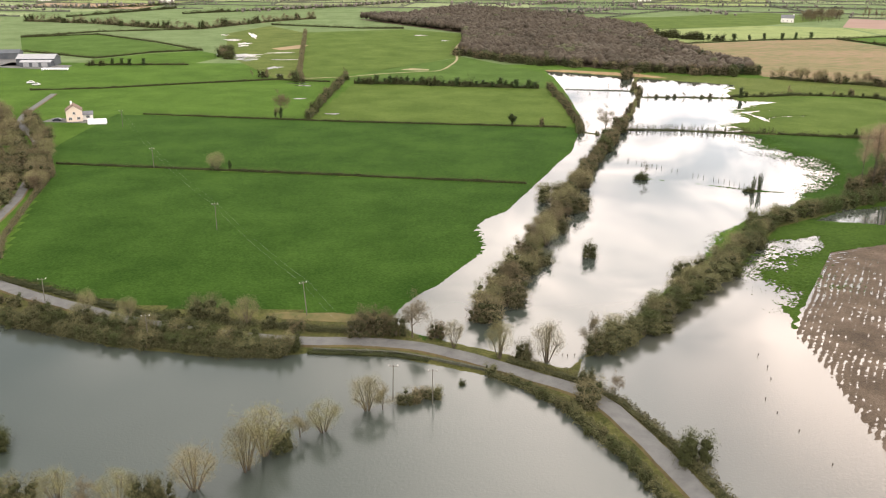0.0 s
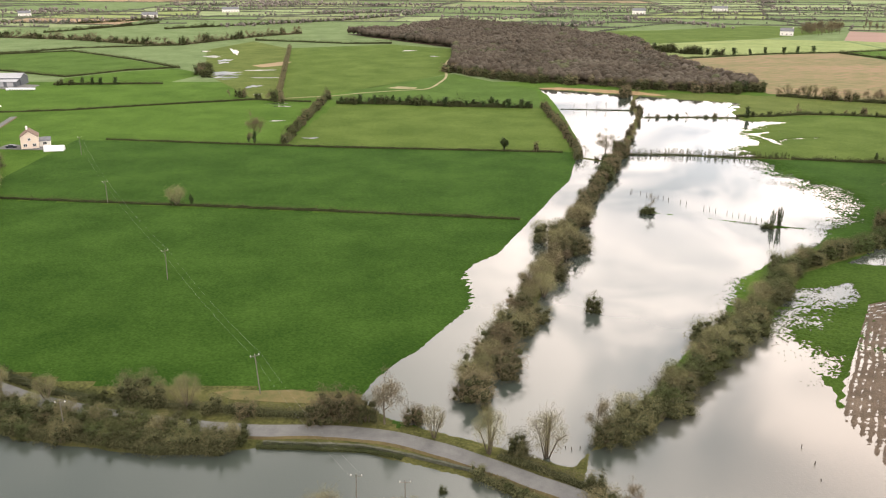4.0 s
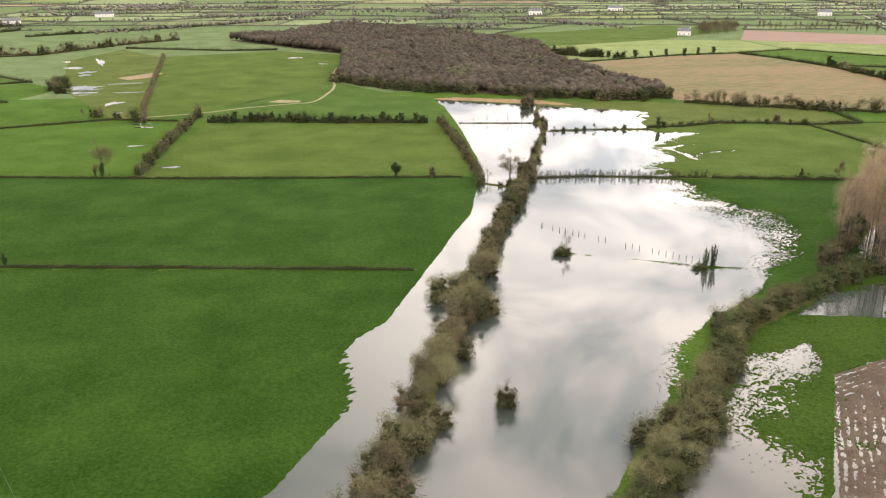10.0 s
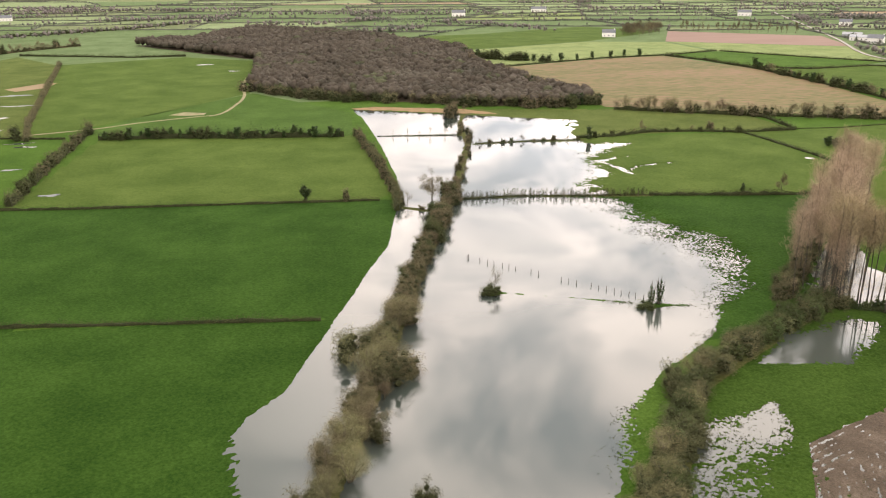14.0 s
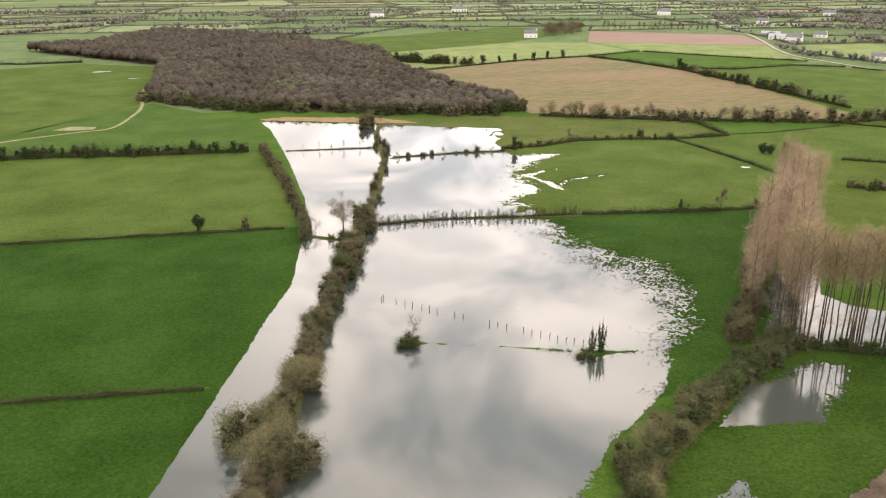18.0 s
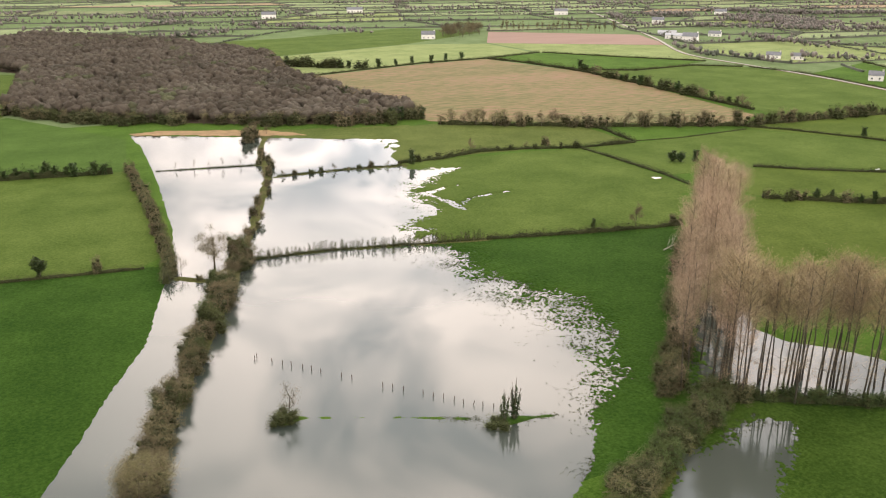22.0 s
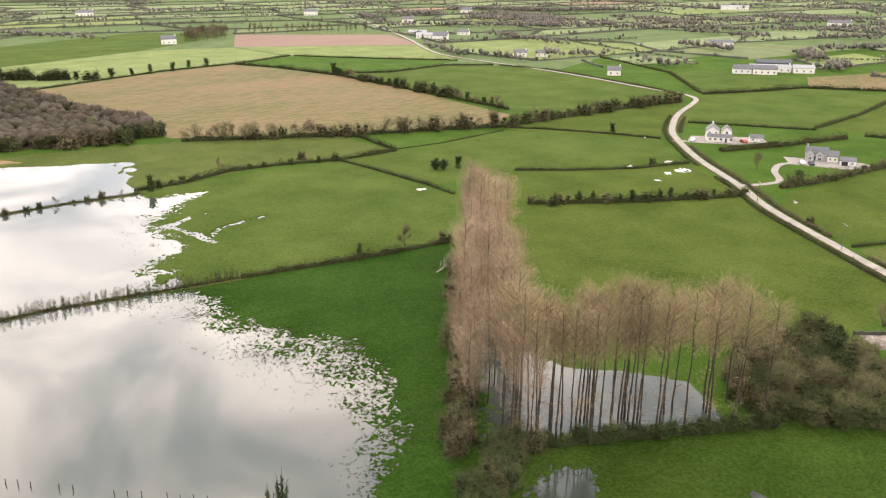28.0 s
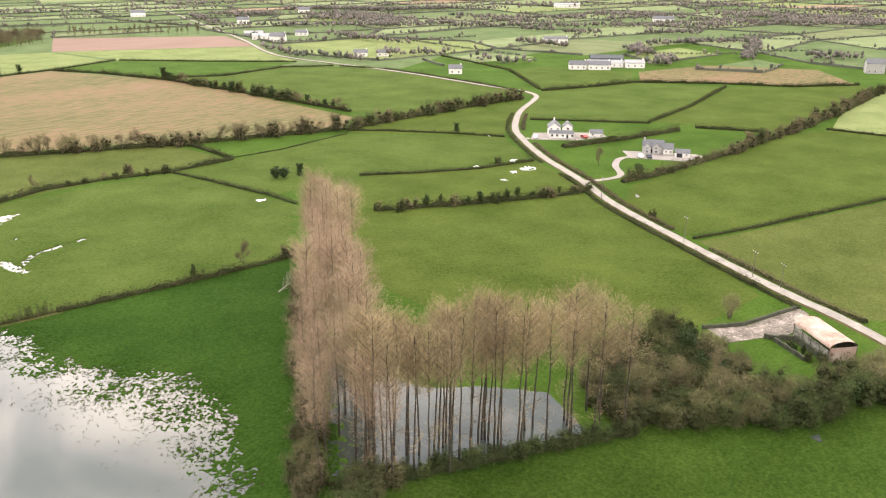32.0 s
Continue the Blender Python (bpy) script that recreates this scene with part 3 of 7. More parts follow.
field([(192, 850), (178, 735), (286, 769), (345, 780), (404, 800), (400, 885), (330, 905)], "pale_crop", "pale green field behind the stubble")
field([(192, 853), (330, 908), (455, 1002), (390, 1080), (250, 1010), (136, 985)], "pasture_light", "light green far field")
reeds = resample([(66, 570), (95, 558), (121, 545), (140, 539), (134, 548), (126, 558), (100, 568), (80, 576), (67, 573)], 1.6)
reeds = reeds + np.c_[1.6 * vnoise(reeds[:, 0], reeds[:, 1], 2.2, 71), 1.4 * vnoise(reeds[:, 0], reeds[:, 1], 2.6, 72)]
field([tuple(k) for k in reeds], "reed", "band of rust brown dead reeds at the wood's edge")

# ------------------------------------------------------------------ plants
M["twig_brown"] = material("twig_brown", [(0.092, 0.080, 0.045), (0.172, 0.146, 0.084)], scale=0.5, fine=4, spread=0.28)
M["twig_willow"] = material("twig_willow", [(0.125, 0.122, 0.058), (0.24, 0.218, 0.112)], scale=0.5, fine=4, spread=0.25)
M["twig_olive"] = material("twig_olive", [(0.068, 0.072, 0.033), (0.145, 0.138, 0.068)], scale=0.5, fine=4, spread=0.28)
M["twig_pink"] = material("twig_pink", [(0.30, 0.222, 0.150), (0.46, 0.350, 0.240)], scale=0.3, fine=3, spread=0.2)
M["twig_tan"] = material("twig_tan", [(0.26, 0.205, 0.118), (0.41, 0.325, 0.195)], scale=0.3, fine=3, spread=0.2)
M["twig_dark"] = material("twig_dark", [(0.036, 0.048, 0.017), (0.086, 0.096, 0.037)], scale=0.5, fine=4, spread=0.22)
M["bramble_green"] = material("bramble_green", [(0.040, 0.064, 0.019), (0.098, 0.122, 0.044)], scale=0.5, fine=4, spread=0.22)
M["ivy"] = material("ivy", [(0.020, 0.038, 0.011), (0.052, 0.076, 0.025)], scale=0.8, fine=5, spread=0.2, rough=0.6)
M["bark"] = material("bark", [(0.075, 0.062, 0.045), (0.140, 0.120, 0.090)], scale=1.5, fine=9, bump=0.4, spread=0.15)
M["bark_dark"] = material("bark_dark", [(0.040, 0.036, 0.028), (0.085, 0.076, 0.058)], scale=1.5, fine=9, bump=0.4, spread=0.15)
M["wood_mass"] = material("wood_mass", [(0.040, 0.039, 0.027), (0.068, 0.056, 0.042), (0.098, 0.089, 0.068)], scale=0.022, fine=0.5, island=0.16)
M["wood_olive"] = material("wood_olive", [(0.040, 0.046, 0.024), (0.080, 0.082, 0.044)], scale=0.08, fine=0.7, island=0.3)
# distance haze mixed into the colours of the far trees and twigs
M["haze_wood"] = material("haze_wood", [(0.128, 0.114, 0.102), (0.192, 0.170, 0.155)], scale=0.02, fine=0.4, island=0.3)
M["haze_ivy"] = material("haze_ivy", [(0.072, 0.082, 0.062), (0.120, 0.130, 0.100)], scale=0.02, fine=0.4, island=0.3)
M["haze_twig"] = material("haze_twig", [(0.105, 0.112, 0.085), (0.155, 0.158, 0.125)], scale=0.05, fine=0.4)
# hedge cores; also painted on bush insides as their shade
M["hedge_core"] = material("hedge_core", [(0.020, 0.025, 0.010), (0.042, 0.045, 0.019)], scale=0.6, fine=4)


def rounded(level):
    bm = bmesh.new()
    bmesh.ops.create_icosphere(bm, subdivisions=level, radius=1.0)
    v, f = np.array([p.co[:] for p in bm.verts]), np.array([[q.index for q in p.verts] for p in bm.faces])
    bm.free()
    return v, f


LUMP_V, LUMP_F = rounded(1)


def lumps(centres, radius, r):
    """Loose triangles of small uneven tangles of twigs, the dense inside of a crown, there to darken it."""
    v = LUMP_V[None] * r.uniform(0.6, 1.2, (len(centres), len(LUMP_V), 1)) * radius + np.asarray(centres)[:, None]
    return v[:, LUMP_F].reshape(-1, 3, 3)


def limb(v, f, p0, p1, r0, r1, sides=5):
    p0, p1 = np.asarray(p0, float), np.asarray(p1, float)
    d = (p1 - p0) / (np.linalg.norm(p1 - p0) + 1e-9)
    a = np.cross(d, (0.31, 0.95, 0.07)); a /= np.linalg.norm(a) + 1e-9
    b = np.cross(d, a)
    n = len(v)
    for p, r in ((p0, r0), (p1, r1)):
        for k in range(sides):
            w = 2 * math.pi * k / sides
            v.append(tuple(p + r * (math.cos(w) * a + math.sin(w) * b)))
    for k in range(sides):
        f.append((n + k, n + (k + 1) % sides, n + sides + (k + 1) % sides, n + sides + k))


def tube(path, radii, sides):
    """One round tapering stem through the points of an upright path."""
    v, f = [], []
    for i, (p, rad) in enumerate(zip(path, radii)):
        for k in range(sides):
            w = 2 * math.pi * k / sides
            v.append((p[0] + rad * math.cos(w), p[1] + rad * math.sin(w), p[2]))
            if i:
                a, b = (i - 1) * sides + k, (i - 1) * sides + (k + 1) % sides
                f.append((a, b, b + sides, a + sides))
    return v, f


def skeleton_tree(r, height, spread, trunk_r, first=0.25, limbs=7, lean=0.25, up=0.5):
    """Trunk, limbs and boughs; returns the mesh lists and the boughs' ends."""
    v, f, tips = [], [], []
    p, top = np.zeros(3) - (0, 0, 0.4), height * 0.62
    steps = 5
    rad = trunk_r
    path = [p]
    for k in range(steps):
        q = p + np.array([r.normal(0, lean * 0.35), r.normal(0, lean * 0.35), (top + 0.4) / steps])
        limb(v, f, p, q, rad, rad * 0.78, 6)
        p, rad = q, rad * 0.78
        path.append(p)
    path = np.array(path)
    for k in range(limbs):
        z = first + (1 - first) * (k + r.uniform(0, 1)) / limbs
        i = min(int(z * steps), steps - 1)
        base = path[i] + (path[i + 1] - path[i]) * (z * steps - i)
        w = r.uniform(0, 2 * math.pi)
        reach = spread * r.uniform(0.55, 0.95) * (1.05 - 0.45 * z)
        mid = base + np.array([math.cos(w) * reach * 0.5, math.sin(w) * reach * 0.5, reach * up * r.uniform(0.5, 1.0)])
        end = mid + np.array([math.cos(w + r.normal(0, 0.4)) * reach * 0.5, math.sin(w + r.normal(0, 0.4)) * reach * 0.5, reach * up * r.uniform(0.5, 1.3)])
        r0 = trunk_r * 0.42 * (1 - 0.5 * z)
        limb(v, f, base, mid, r0, r0 * 0.6, 4)
        limb(v, f, mid, end, r0 * 0.6, r0 * 0.25, 4)
        tips += [mid, end]
        for _ in range(3):
            side = mid + (end - mid) * r.uniform(0, 0.8)
            e = side + np.array([r.normal(0, 0.35), r.normal(0, 0.35), r.uniform(0.1, 0.7)]) * reach * 0.6
            limb(v, f, side, e, r0 * 0.35, r0 * 0.12, 3)
            tips.append(e)
    e = path[-1] + (r.normal(0, 0.4), r.normal(0, 0.4), height * 0.3)
    limb(v, f, path[-1], e, rad, rad * 0.3, 4)
    tips += [path[-1], e]
    return v, f, np.array(tips)


def finish(name, v, f, crown, mat, label, category, crown_name="crown", heart=None):
    e = new(name)
    part("trunk", mesh_from("trunk", v, f, M["bark"], smooth=True), e, "grey brown bark")
    tagged(part(crown_name, soup(crown_name, crown, mat, heart), e), kind="stuff")
    return tagged(e, label, category)


def bare_tree(r, height=9.0, mat="twig_brown", n=3000, blade=0.62):
    v, f, tips = skeleton_tree(r, height, height * 0.42, height * 0.022)
    c = tips[r.integers(0, len(tips), n)] + r.normal(0, height * 0.055, (n, 3))
    c[:, 2] = np.maximum(c[:, 2], height * 0.12)
    hub = np.array([0, 0, height * 0.3])
    out = (c - hub) / (np.linalg.norm(c - hub, axis=1)[:, None] + 1e-9)
    return finish("tree", v, f, blades(c, blade * 0.85, blade * 0.075, 0.35, out, r), M[mat], "leafless brown tree with fine twiggy crown", "tree")


def willow(r, height=8.0, n=5200, blade=0.42):
    """Several stems fanning out of one foot, feathered with fine twigs."""
    v, f, ends = [], [], []
    for k in range(9):
        w = 6.28 * (k * 0.382 + r.uniform(0, 0.2))
        foot = np.array([math.cos(w) * 0.2, math.sin(w) * 0.2, -0.4])
        phi = r.uniform(0.05, 1.35)
        out = 0.46 * height * math.sin(phi)
        mid = np.array([math.cos(w) * out * 0.5, math.sin(w) * out * 0.5, height * r.uniform(0.30, 0.42)])
        end = np.array([math.cos(w) * out, math.sin(w) * out, height * (0.36 + 0.52 * math.cos(phi))])
        limb(v, f, foot, mid, height * 0.016, height * 0.011, 5)
        limb(v, f, mid, end, height * 0.011, height * 0.004, 4)
        ends.append((mid, end))
        for _ in range(5):
            a = mid + (end - mid) * r.uniform(0, 0.85)
            b = a + np.array([r.normal(0, 0.10), r.normal(0, 0.10), r.uniform(0.04, 0.2)]) * height
            limb(v, f, a, b, height * 0.006, height * 0.002, 3)
            ends.append((a, b))
    be = np.array(ends)
    i = r.integers(0, len(be), n)
    s = r.uniform(0.25, 1.1, (n, 1))
    c = be[i, 0] * (1 - s) + be[i, 1] * s + r.normal(0, height * 0.07, (n, 3))
    k = int(n * 0.4)
    shell = r.normal(0, 1, (k, 3))
    shell *= r.uniform(0.65, 1.0, (k, 1)) / np.linalg.norm(shell, axis=1)[:, None]
    c[:k] = shell * np.array((0.42, 0.42, 0.40)) * height + (0, 0, 0.54 * height)
    c[:, 2] = np.maximum(c[:, 2], 0.2)
    d = c - (0, 0, height * 0.2)
    d /= np.linalg.norm(d, axis=1)[:, None]
    return finish("willow", v, f, blades(c, blade, blade * 0.085, 0.3, d, r), M["twig_willow"], "many-stemmed leafless grey olive willow", "tree")


def bush(r, height=5.0, mat="twig_olive", n=4200, blade=0.46):
    """A many-stemmed shrub, dense with twigs and with an uneven outline."""
    v, f = [], []
    hubs = []
    for k in range(9):
        w, q = r.uniform(0, 6.28), r.uniform(0.15, 0.42) * height
        e = np.array([math.cos(w) * q, math.sin(w) * q, height * r.uniform(0.35, 0.82)])
        limb(v, f, (e[0] * 0.15, e[1] * 0.15, -0.4), e * 0.55, height * 0.014, height * 0.009, 4)
        limb(v, f, e * 0.55, e, height * 0.009, height * 0.004, 3)
        hubs += [e, e * (0.75, 0.75, 0.6), e * (1.05, 1.05, 0.25)]
    hubs = np.array(hubs)
    c = hubs[r.integers(0, len(hubs), n)]
    off = r.normal(0, 1, (n, 3))
    off /= np.linalg.norm(off, axis=1)[:, None]
    c = c + off * (r.uniform(0, 1, (n, 1)) ** 0.5) * height * 0.21
    c[:, 2] = np.abs(c[:, 2])
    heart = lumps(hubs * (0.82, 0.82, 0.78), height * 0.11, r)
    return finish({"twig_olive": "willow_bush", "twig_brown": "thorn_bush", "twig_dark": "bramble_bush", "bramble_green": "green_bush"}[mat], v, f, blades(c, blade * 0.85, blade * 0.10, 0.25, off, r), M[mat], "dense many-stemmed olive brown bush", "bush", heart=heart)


def ivy_tree(r, height=6.0, n=2200, leaf=0.28):
    """A trunk and its main boughs wrapped in dark ivy, with a few bare twigs on top."""
    v, f, tips = skeleton_tree(r, height, height * 0.3, height * 0.028, first=0.45, limbs=4, up=0.9)
    z = r.uniform(0, 0.85, n)
    w = r.uniform(0, 6.28, n)
    rad = height * (0.10 + 0.07 * np.sin(z * 9 + r.uniform(0, 6))) * r.uniform(0.5, 1.1, n)
    c = np.c_[np.cos(w) * rad, np.sin(w) * rad, z * height]
    k = n // 2
    some = tips[r.integers(0, len(tips), k)]
    c[:k] = some * r.uniform(0.6, 1.0, (k, 1)) + r.normal(0, height * 0.045, (k, 3))
    c[:, 2] = np.maximum(c[:, 2], 0.05)
    return finish("ivy_tree", v, f, blades(c, leaf, leaf * 0.62, 0, None, r), M["ivy"], "bare tree trunk wrapped in dark green ivy", "tree", "ivy_coat")


def poplar(r, height=23.0, n=3500, mat="twig_pink", low=0.44):
    step = np.c_[r.normal(0, 0.10, (8, 2)), np.full(8, (height * 0.95 + 0.4) / 8)]
    path = np.r_[[(0, 0, -0.4)], np.cumsum(step, 0) - (0, 0, 0.4)]
    v, f = tube(path, 0.20 * 0.85 ** np.arange(9), 6)

    def stem(z):
        return np.array([np.interp(z, path[:, 2], path[:, 0]), np.interp(z, path[:, 2], path[:, 1]), z])

    bv, bf, ends = [], [], []
    for k in range(44):
        b = stem(height * (low + (0.90 - low) * (k + r.uniform(0, 1)) / 44))
        w = r.uniform(0, 6.28)
        ln = height * 0.19 * (1.0 - 0.45 * (b[2] / height) ** 2)
        e = b + np.array([math.cos(w) * ln * 0.78, math.sin(w) * ln * 0.78, ln * 0.85])
        limb(bv, bf, b, e, 0.038, 0.014, 3)
        ends += [(b, e)] * 2
    for k in range(10):
        b, w = stem(height * r.uniform(0.10, 0.32)), r.uniform(0, 6.28)
        e = b + (math.cos(w) * 1.1, math.sin(w) * 1.1, 0.9)
        limb(bv, bf, b, e, 0.03, 0.012, 3)
        if k < 3:
            ends.append((b, e))
    be = np.array(ends)
    i = r.integers(0, len(be), n)
    s = r.uniform(0.15, 1.12, (n, 1))
    c = be[i, 0] * (1 - s) + be[i, 1] * s + r.normal(0, 0.55, (n, 3))
    d = be[i, 1] - be[i, 0]
    d /= np.linalg.norm(d, axis=1)[:, None]
    e = new("poplar")
    part("trunk", mesh_from("trunk", v, f, M["bark_dark"], smooth=True), e, "straight dark grey bark")
    tagged(part("branchwork", mesh_from("branchwork", bv, bf, M["bark"]), e), kind="stuff")
    tagged(part("crown", soup("crown", blades(c, 0.85, 0.034, 0.55, d, r), M[mat]), e), kind="stuff")
    return tagged(e, "tall leafless poplar with pinkish upswept twigs", "poplar")


def sapling(r, height=2.6, n=70):
    v, f = [], []
    for k in range(3):
        w = r.uniform(0, 6.28)
        foot = np.array([r.normal(0, 0.18), r.normal(0, 0.18), -0.5])
        limb(v, f, foot, foot + (math.cos(w) * 0.2, math.sin(w) * 0.2, 0.5 + height * r.uniform(0.7, 1.0)), 0.05, 0.015, 4)
    c = np.c_[r.normal(0, 0.22, n), r.normal(0, 0.22, n), r.uniform(0.15, 1.0, n) * height]
    up = np.tile((0.0, 0.0, 1.0), (n, 1))
    return finish("sapling", v, f, blades(c, 0.6, 0.05, 0.6, up, r), M["twig_dark"], "thin bare sapling in a drowned hedge", "sapling", "twig_spray")


def thin_tree(r, height=7.0):
    return bare_tree(r, height, "twig_brown", 520, 0.6)


def ivy_stump(r, height=6.6, n=650):
    """A few steep stems thick with ivy below and bare and spiky on top."""
    v, f, ends = [], [], []
    for k in range(5):
        w, out = 6.28 * (k * 0.382 + r.uniform(0, 0.2)), r.uniform(0.05, 0.2) * height
        foot = np.array([math.cos(w) * 0.2, math.sin(w) * 0.2, -0.4])
        end = np.array([math.cos(w) * out, math.sin(w) * out, height * r.uniform(0.7, 0.98)])
        limb(v, f, foot, end, height * 0.02, height * 0.004, 5)
        ends.append((foot, end))
        for _ in range(4):
            a = foot + (end - foot) * r.uniform(0.5, 0.9)
            b = a + np.array([r.normal(0, 0.07), r.normal(0, 0.07), r.uniform(0.06, 0.16)]) * height
            limb(v, f, a, b, height * 0.006, height * 0.002, 3)
    be = np.array(ends)
    i = r.integers(0, len(be), n)
    s = r.uniform(0.05, 0.8, (n, 1))
    wide = 0.042 * (1.15 - s) * height
    c = be[i, 0] * (1 - s) + be[i, 1] * s + r.normal(0, 1, (n, 3)) * wide
    c[:, 2] = np.maximum(c[:, 2], 0.05)
    return finish("ivy_stump", v, f, blades(c, 0.40, 0.20, 0.3, np.tile((0.0, 0.0, 1.0), (n, 1)), r), M["ivy"], "dead stump thick with dark ivy", "tree", "ivy_coat")


PROTO, USED = {}, set()
KINDS = {"tree": (bare_tree, dict(height=9.0)), "tree_olive": (willow, dict(height=8.0)), "bush": (bush, dict()), "bush_brown": (bush, dict(mat="twig_brown")),
         "bush_dark": (bush, dict(mat="twig_dark")), "bush_green": (bush, dict(mat="bramble_green")), "ivy": (ivy_tree, dict()), "poplar": (poplar, dict()),
         "poplar_thin": (poplar, dict(n=2500, mat="twig_tan", low=0.53)), "sapling": (sapling, dict()), "thin_tree": (thin_tree, dict()), "ivy_stump": (ivy_stump, dict())}
BASE = {"tree": 9.0, "tree_olive": 8.0, "bush": 5.0, "bush_brown": 5.0, "bush_dark": 5.0, "bush_green": 5.0, "ivy": 6.0, "poplar": 23.0, "poplar_thin": 23.0, "sapling": 2.6, "thin_tree": 7.0, "ivy_stump": 6.6}


# coarser twigs for what stands far from the flight
SPARSE = {"tree": dict(n=900, blade=1.0), "tree_olive": dict(n=900, blade=0.95), "bush": dict(n=750, blade=1.0), "bush_brown": dict(n=750, blade=1.0),
          "bush_dark": dict(n=750, blade=1.0), "bush_green": dict(n=750, blade=1.0), "ivy": dict(n=700, leaf=0.5)}


def plant(kind, x, y, height_m, group="", label="", wide=1.0, r=random.Random(3)):
    """One tree or bush of that height at (x, y)."""
    v = r.randrange(4)
    far = kind in SPARSE and math.hypot(x - 30, y - 110) > 330
    key = (kind, v, far)
    s = height_m / BASE[kind]
    z = float(height(np.array([x]), np.array([y]))[0]) if -520 < x < 330 and y < 640 else LAND
    m = pose(x, y, max(z, -0.3) - 0.05, 0, 0, r.uniform(0, 360)) @ Matrix.Diagonal((s * wide, s * wide, s, 1))
    if key not in PROTO:
        fn, kw = KINDS[kind]
        PROTO[key] = fn(np.random.default_rng(100 + v + 10 * len(kind)), **dict(kw, **(SPARSE[kind] if far else {})))
    if key not in USED:
        USED.add(key)
        ob = PROTO[key]
        ob.matrix_basis = m
    else:
        proto = PROTO[key]
        keep = proto.matrix_basis.copy()
        proto.matrix_basis = Matrix()
        ob = copy_thing(proto, m)
        proto.matrix_basis = keep
        ob.matrix_basis = m
    return tagged(ob, label, "", group)


def row(kinds, pts, every, heights, jitter=0.8, group="", seed=1, label="", wide=1.0):
    r = random.Random(seed)
    for x, y in resample(pts, every):
        plant(r.choice(kinds), x + r.gauss(0, jitter), y + r.gauss(0, jitter), r.uniform(*heights), group, label, wide * r.uniform(0.85, 1.2), r)


def hedge(pts, high=1.4, wide=1.4, mat="twig_dark", blade=0.4, per_m=26, label="low clipped dark hedge between fields", base=None, ragged=0.25, seed=0):
    """A hedgerow: a lumpy core with a coat of twigs."""
    r = np.random.default_rng(1000 + seed + int(abs(pts[0][0] * 7 + pts[0][1])))
    p = resample(pts, 1.6 if high < 3 else 2.2)
    d = np.gradient(p, axis=0)
    d /= np.linalg.norm(d, axis=1)[:, None] + 1e-9
    nrm = np.c_[-d[:, 1], d[:, 0]]
    lev = LAND if base is None else base
    n = len(p)
    hh = high * np.maximum(0.3, 1 + ragged * (vnoise(p[:, 0], p[:, 1], 3.4, 21 + seed) + 0.9 * vnoise(p[:, 0], p[:, 1], 11.0, 22 + seed)))
    ww = wide / 2 * (1 + 0.25 * vnoise(p[:, 0], p[:, 1], 5.0, 23 + seed))
    prof = [(-0.8, -0.25), (-0.65, 0.26), (-0.25, 0.48), (0.25, 0.48), (0.65, 0.26), (0.8, -0.25)]
    v = []
    for i in range(n):
        for a, b in prof:
            k = 1 + r.uniform(-0.3, 0.3)
            v.append((p[i, 0] + nrm[i, 0] * a * ww[i] * k * 0.7, p[i, 1] + nrm[i, 1] * a * ww[i] * k * 0.7, lev + b * hh[i] * k if b > 0 else lev - 0.5))
    f = [(i * 6 + k, i * 6 + k + 1, i * 6 + k + 7, i * 6 + k + 6) for i in range(n - 1) for k in range(5)]
    f += [(5, 4, 3, 2, 1, 0), tuple((n - 1) * 6 + k for k in range(6))]
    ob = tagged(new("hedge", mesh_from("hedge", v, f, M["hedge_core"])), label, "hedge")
    total = float(np.hypot(*np.diff(p, axis=0).T).sum())
    m = int(total * per_m * 1.4)
    i = r.integers(0, n - 1, m)
    u = r.uniform(0, 1, m)
    q = p[i] * (1 - u[:, None]) + p[i + 1] * u[:, None]
    w = r.uniform(-0.12, math.pi + 0.12, m)
    rad = r.uniform(0.42, 1.15, m) * (1 + 0.34 * vnoise(q[:, 0] * 1.7 + np.cos(w) * 2, q[:, 1] * 1.7 + np.sin(w) * 2, 1.8, 27))
    c = np.c_[q + nrm[i] * (np.cos(w) * rad * ww[i])[:, None], lev + np.maximum(np.sin(w), 0) * rad * hh[i] * 0.95 + 0.1]
    out = np.c_[nrm[i] * np.cos(w)[:, None], np.sin(w)]
    tagged(part("foliage", soup("foliage", blades(c, blade * 1.2, blade * 0.24, 0.25, out, r), M[mat]), ob), kind="stuff")
    return ob


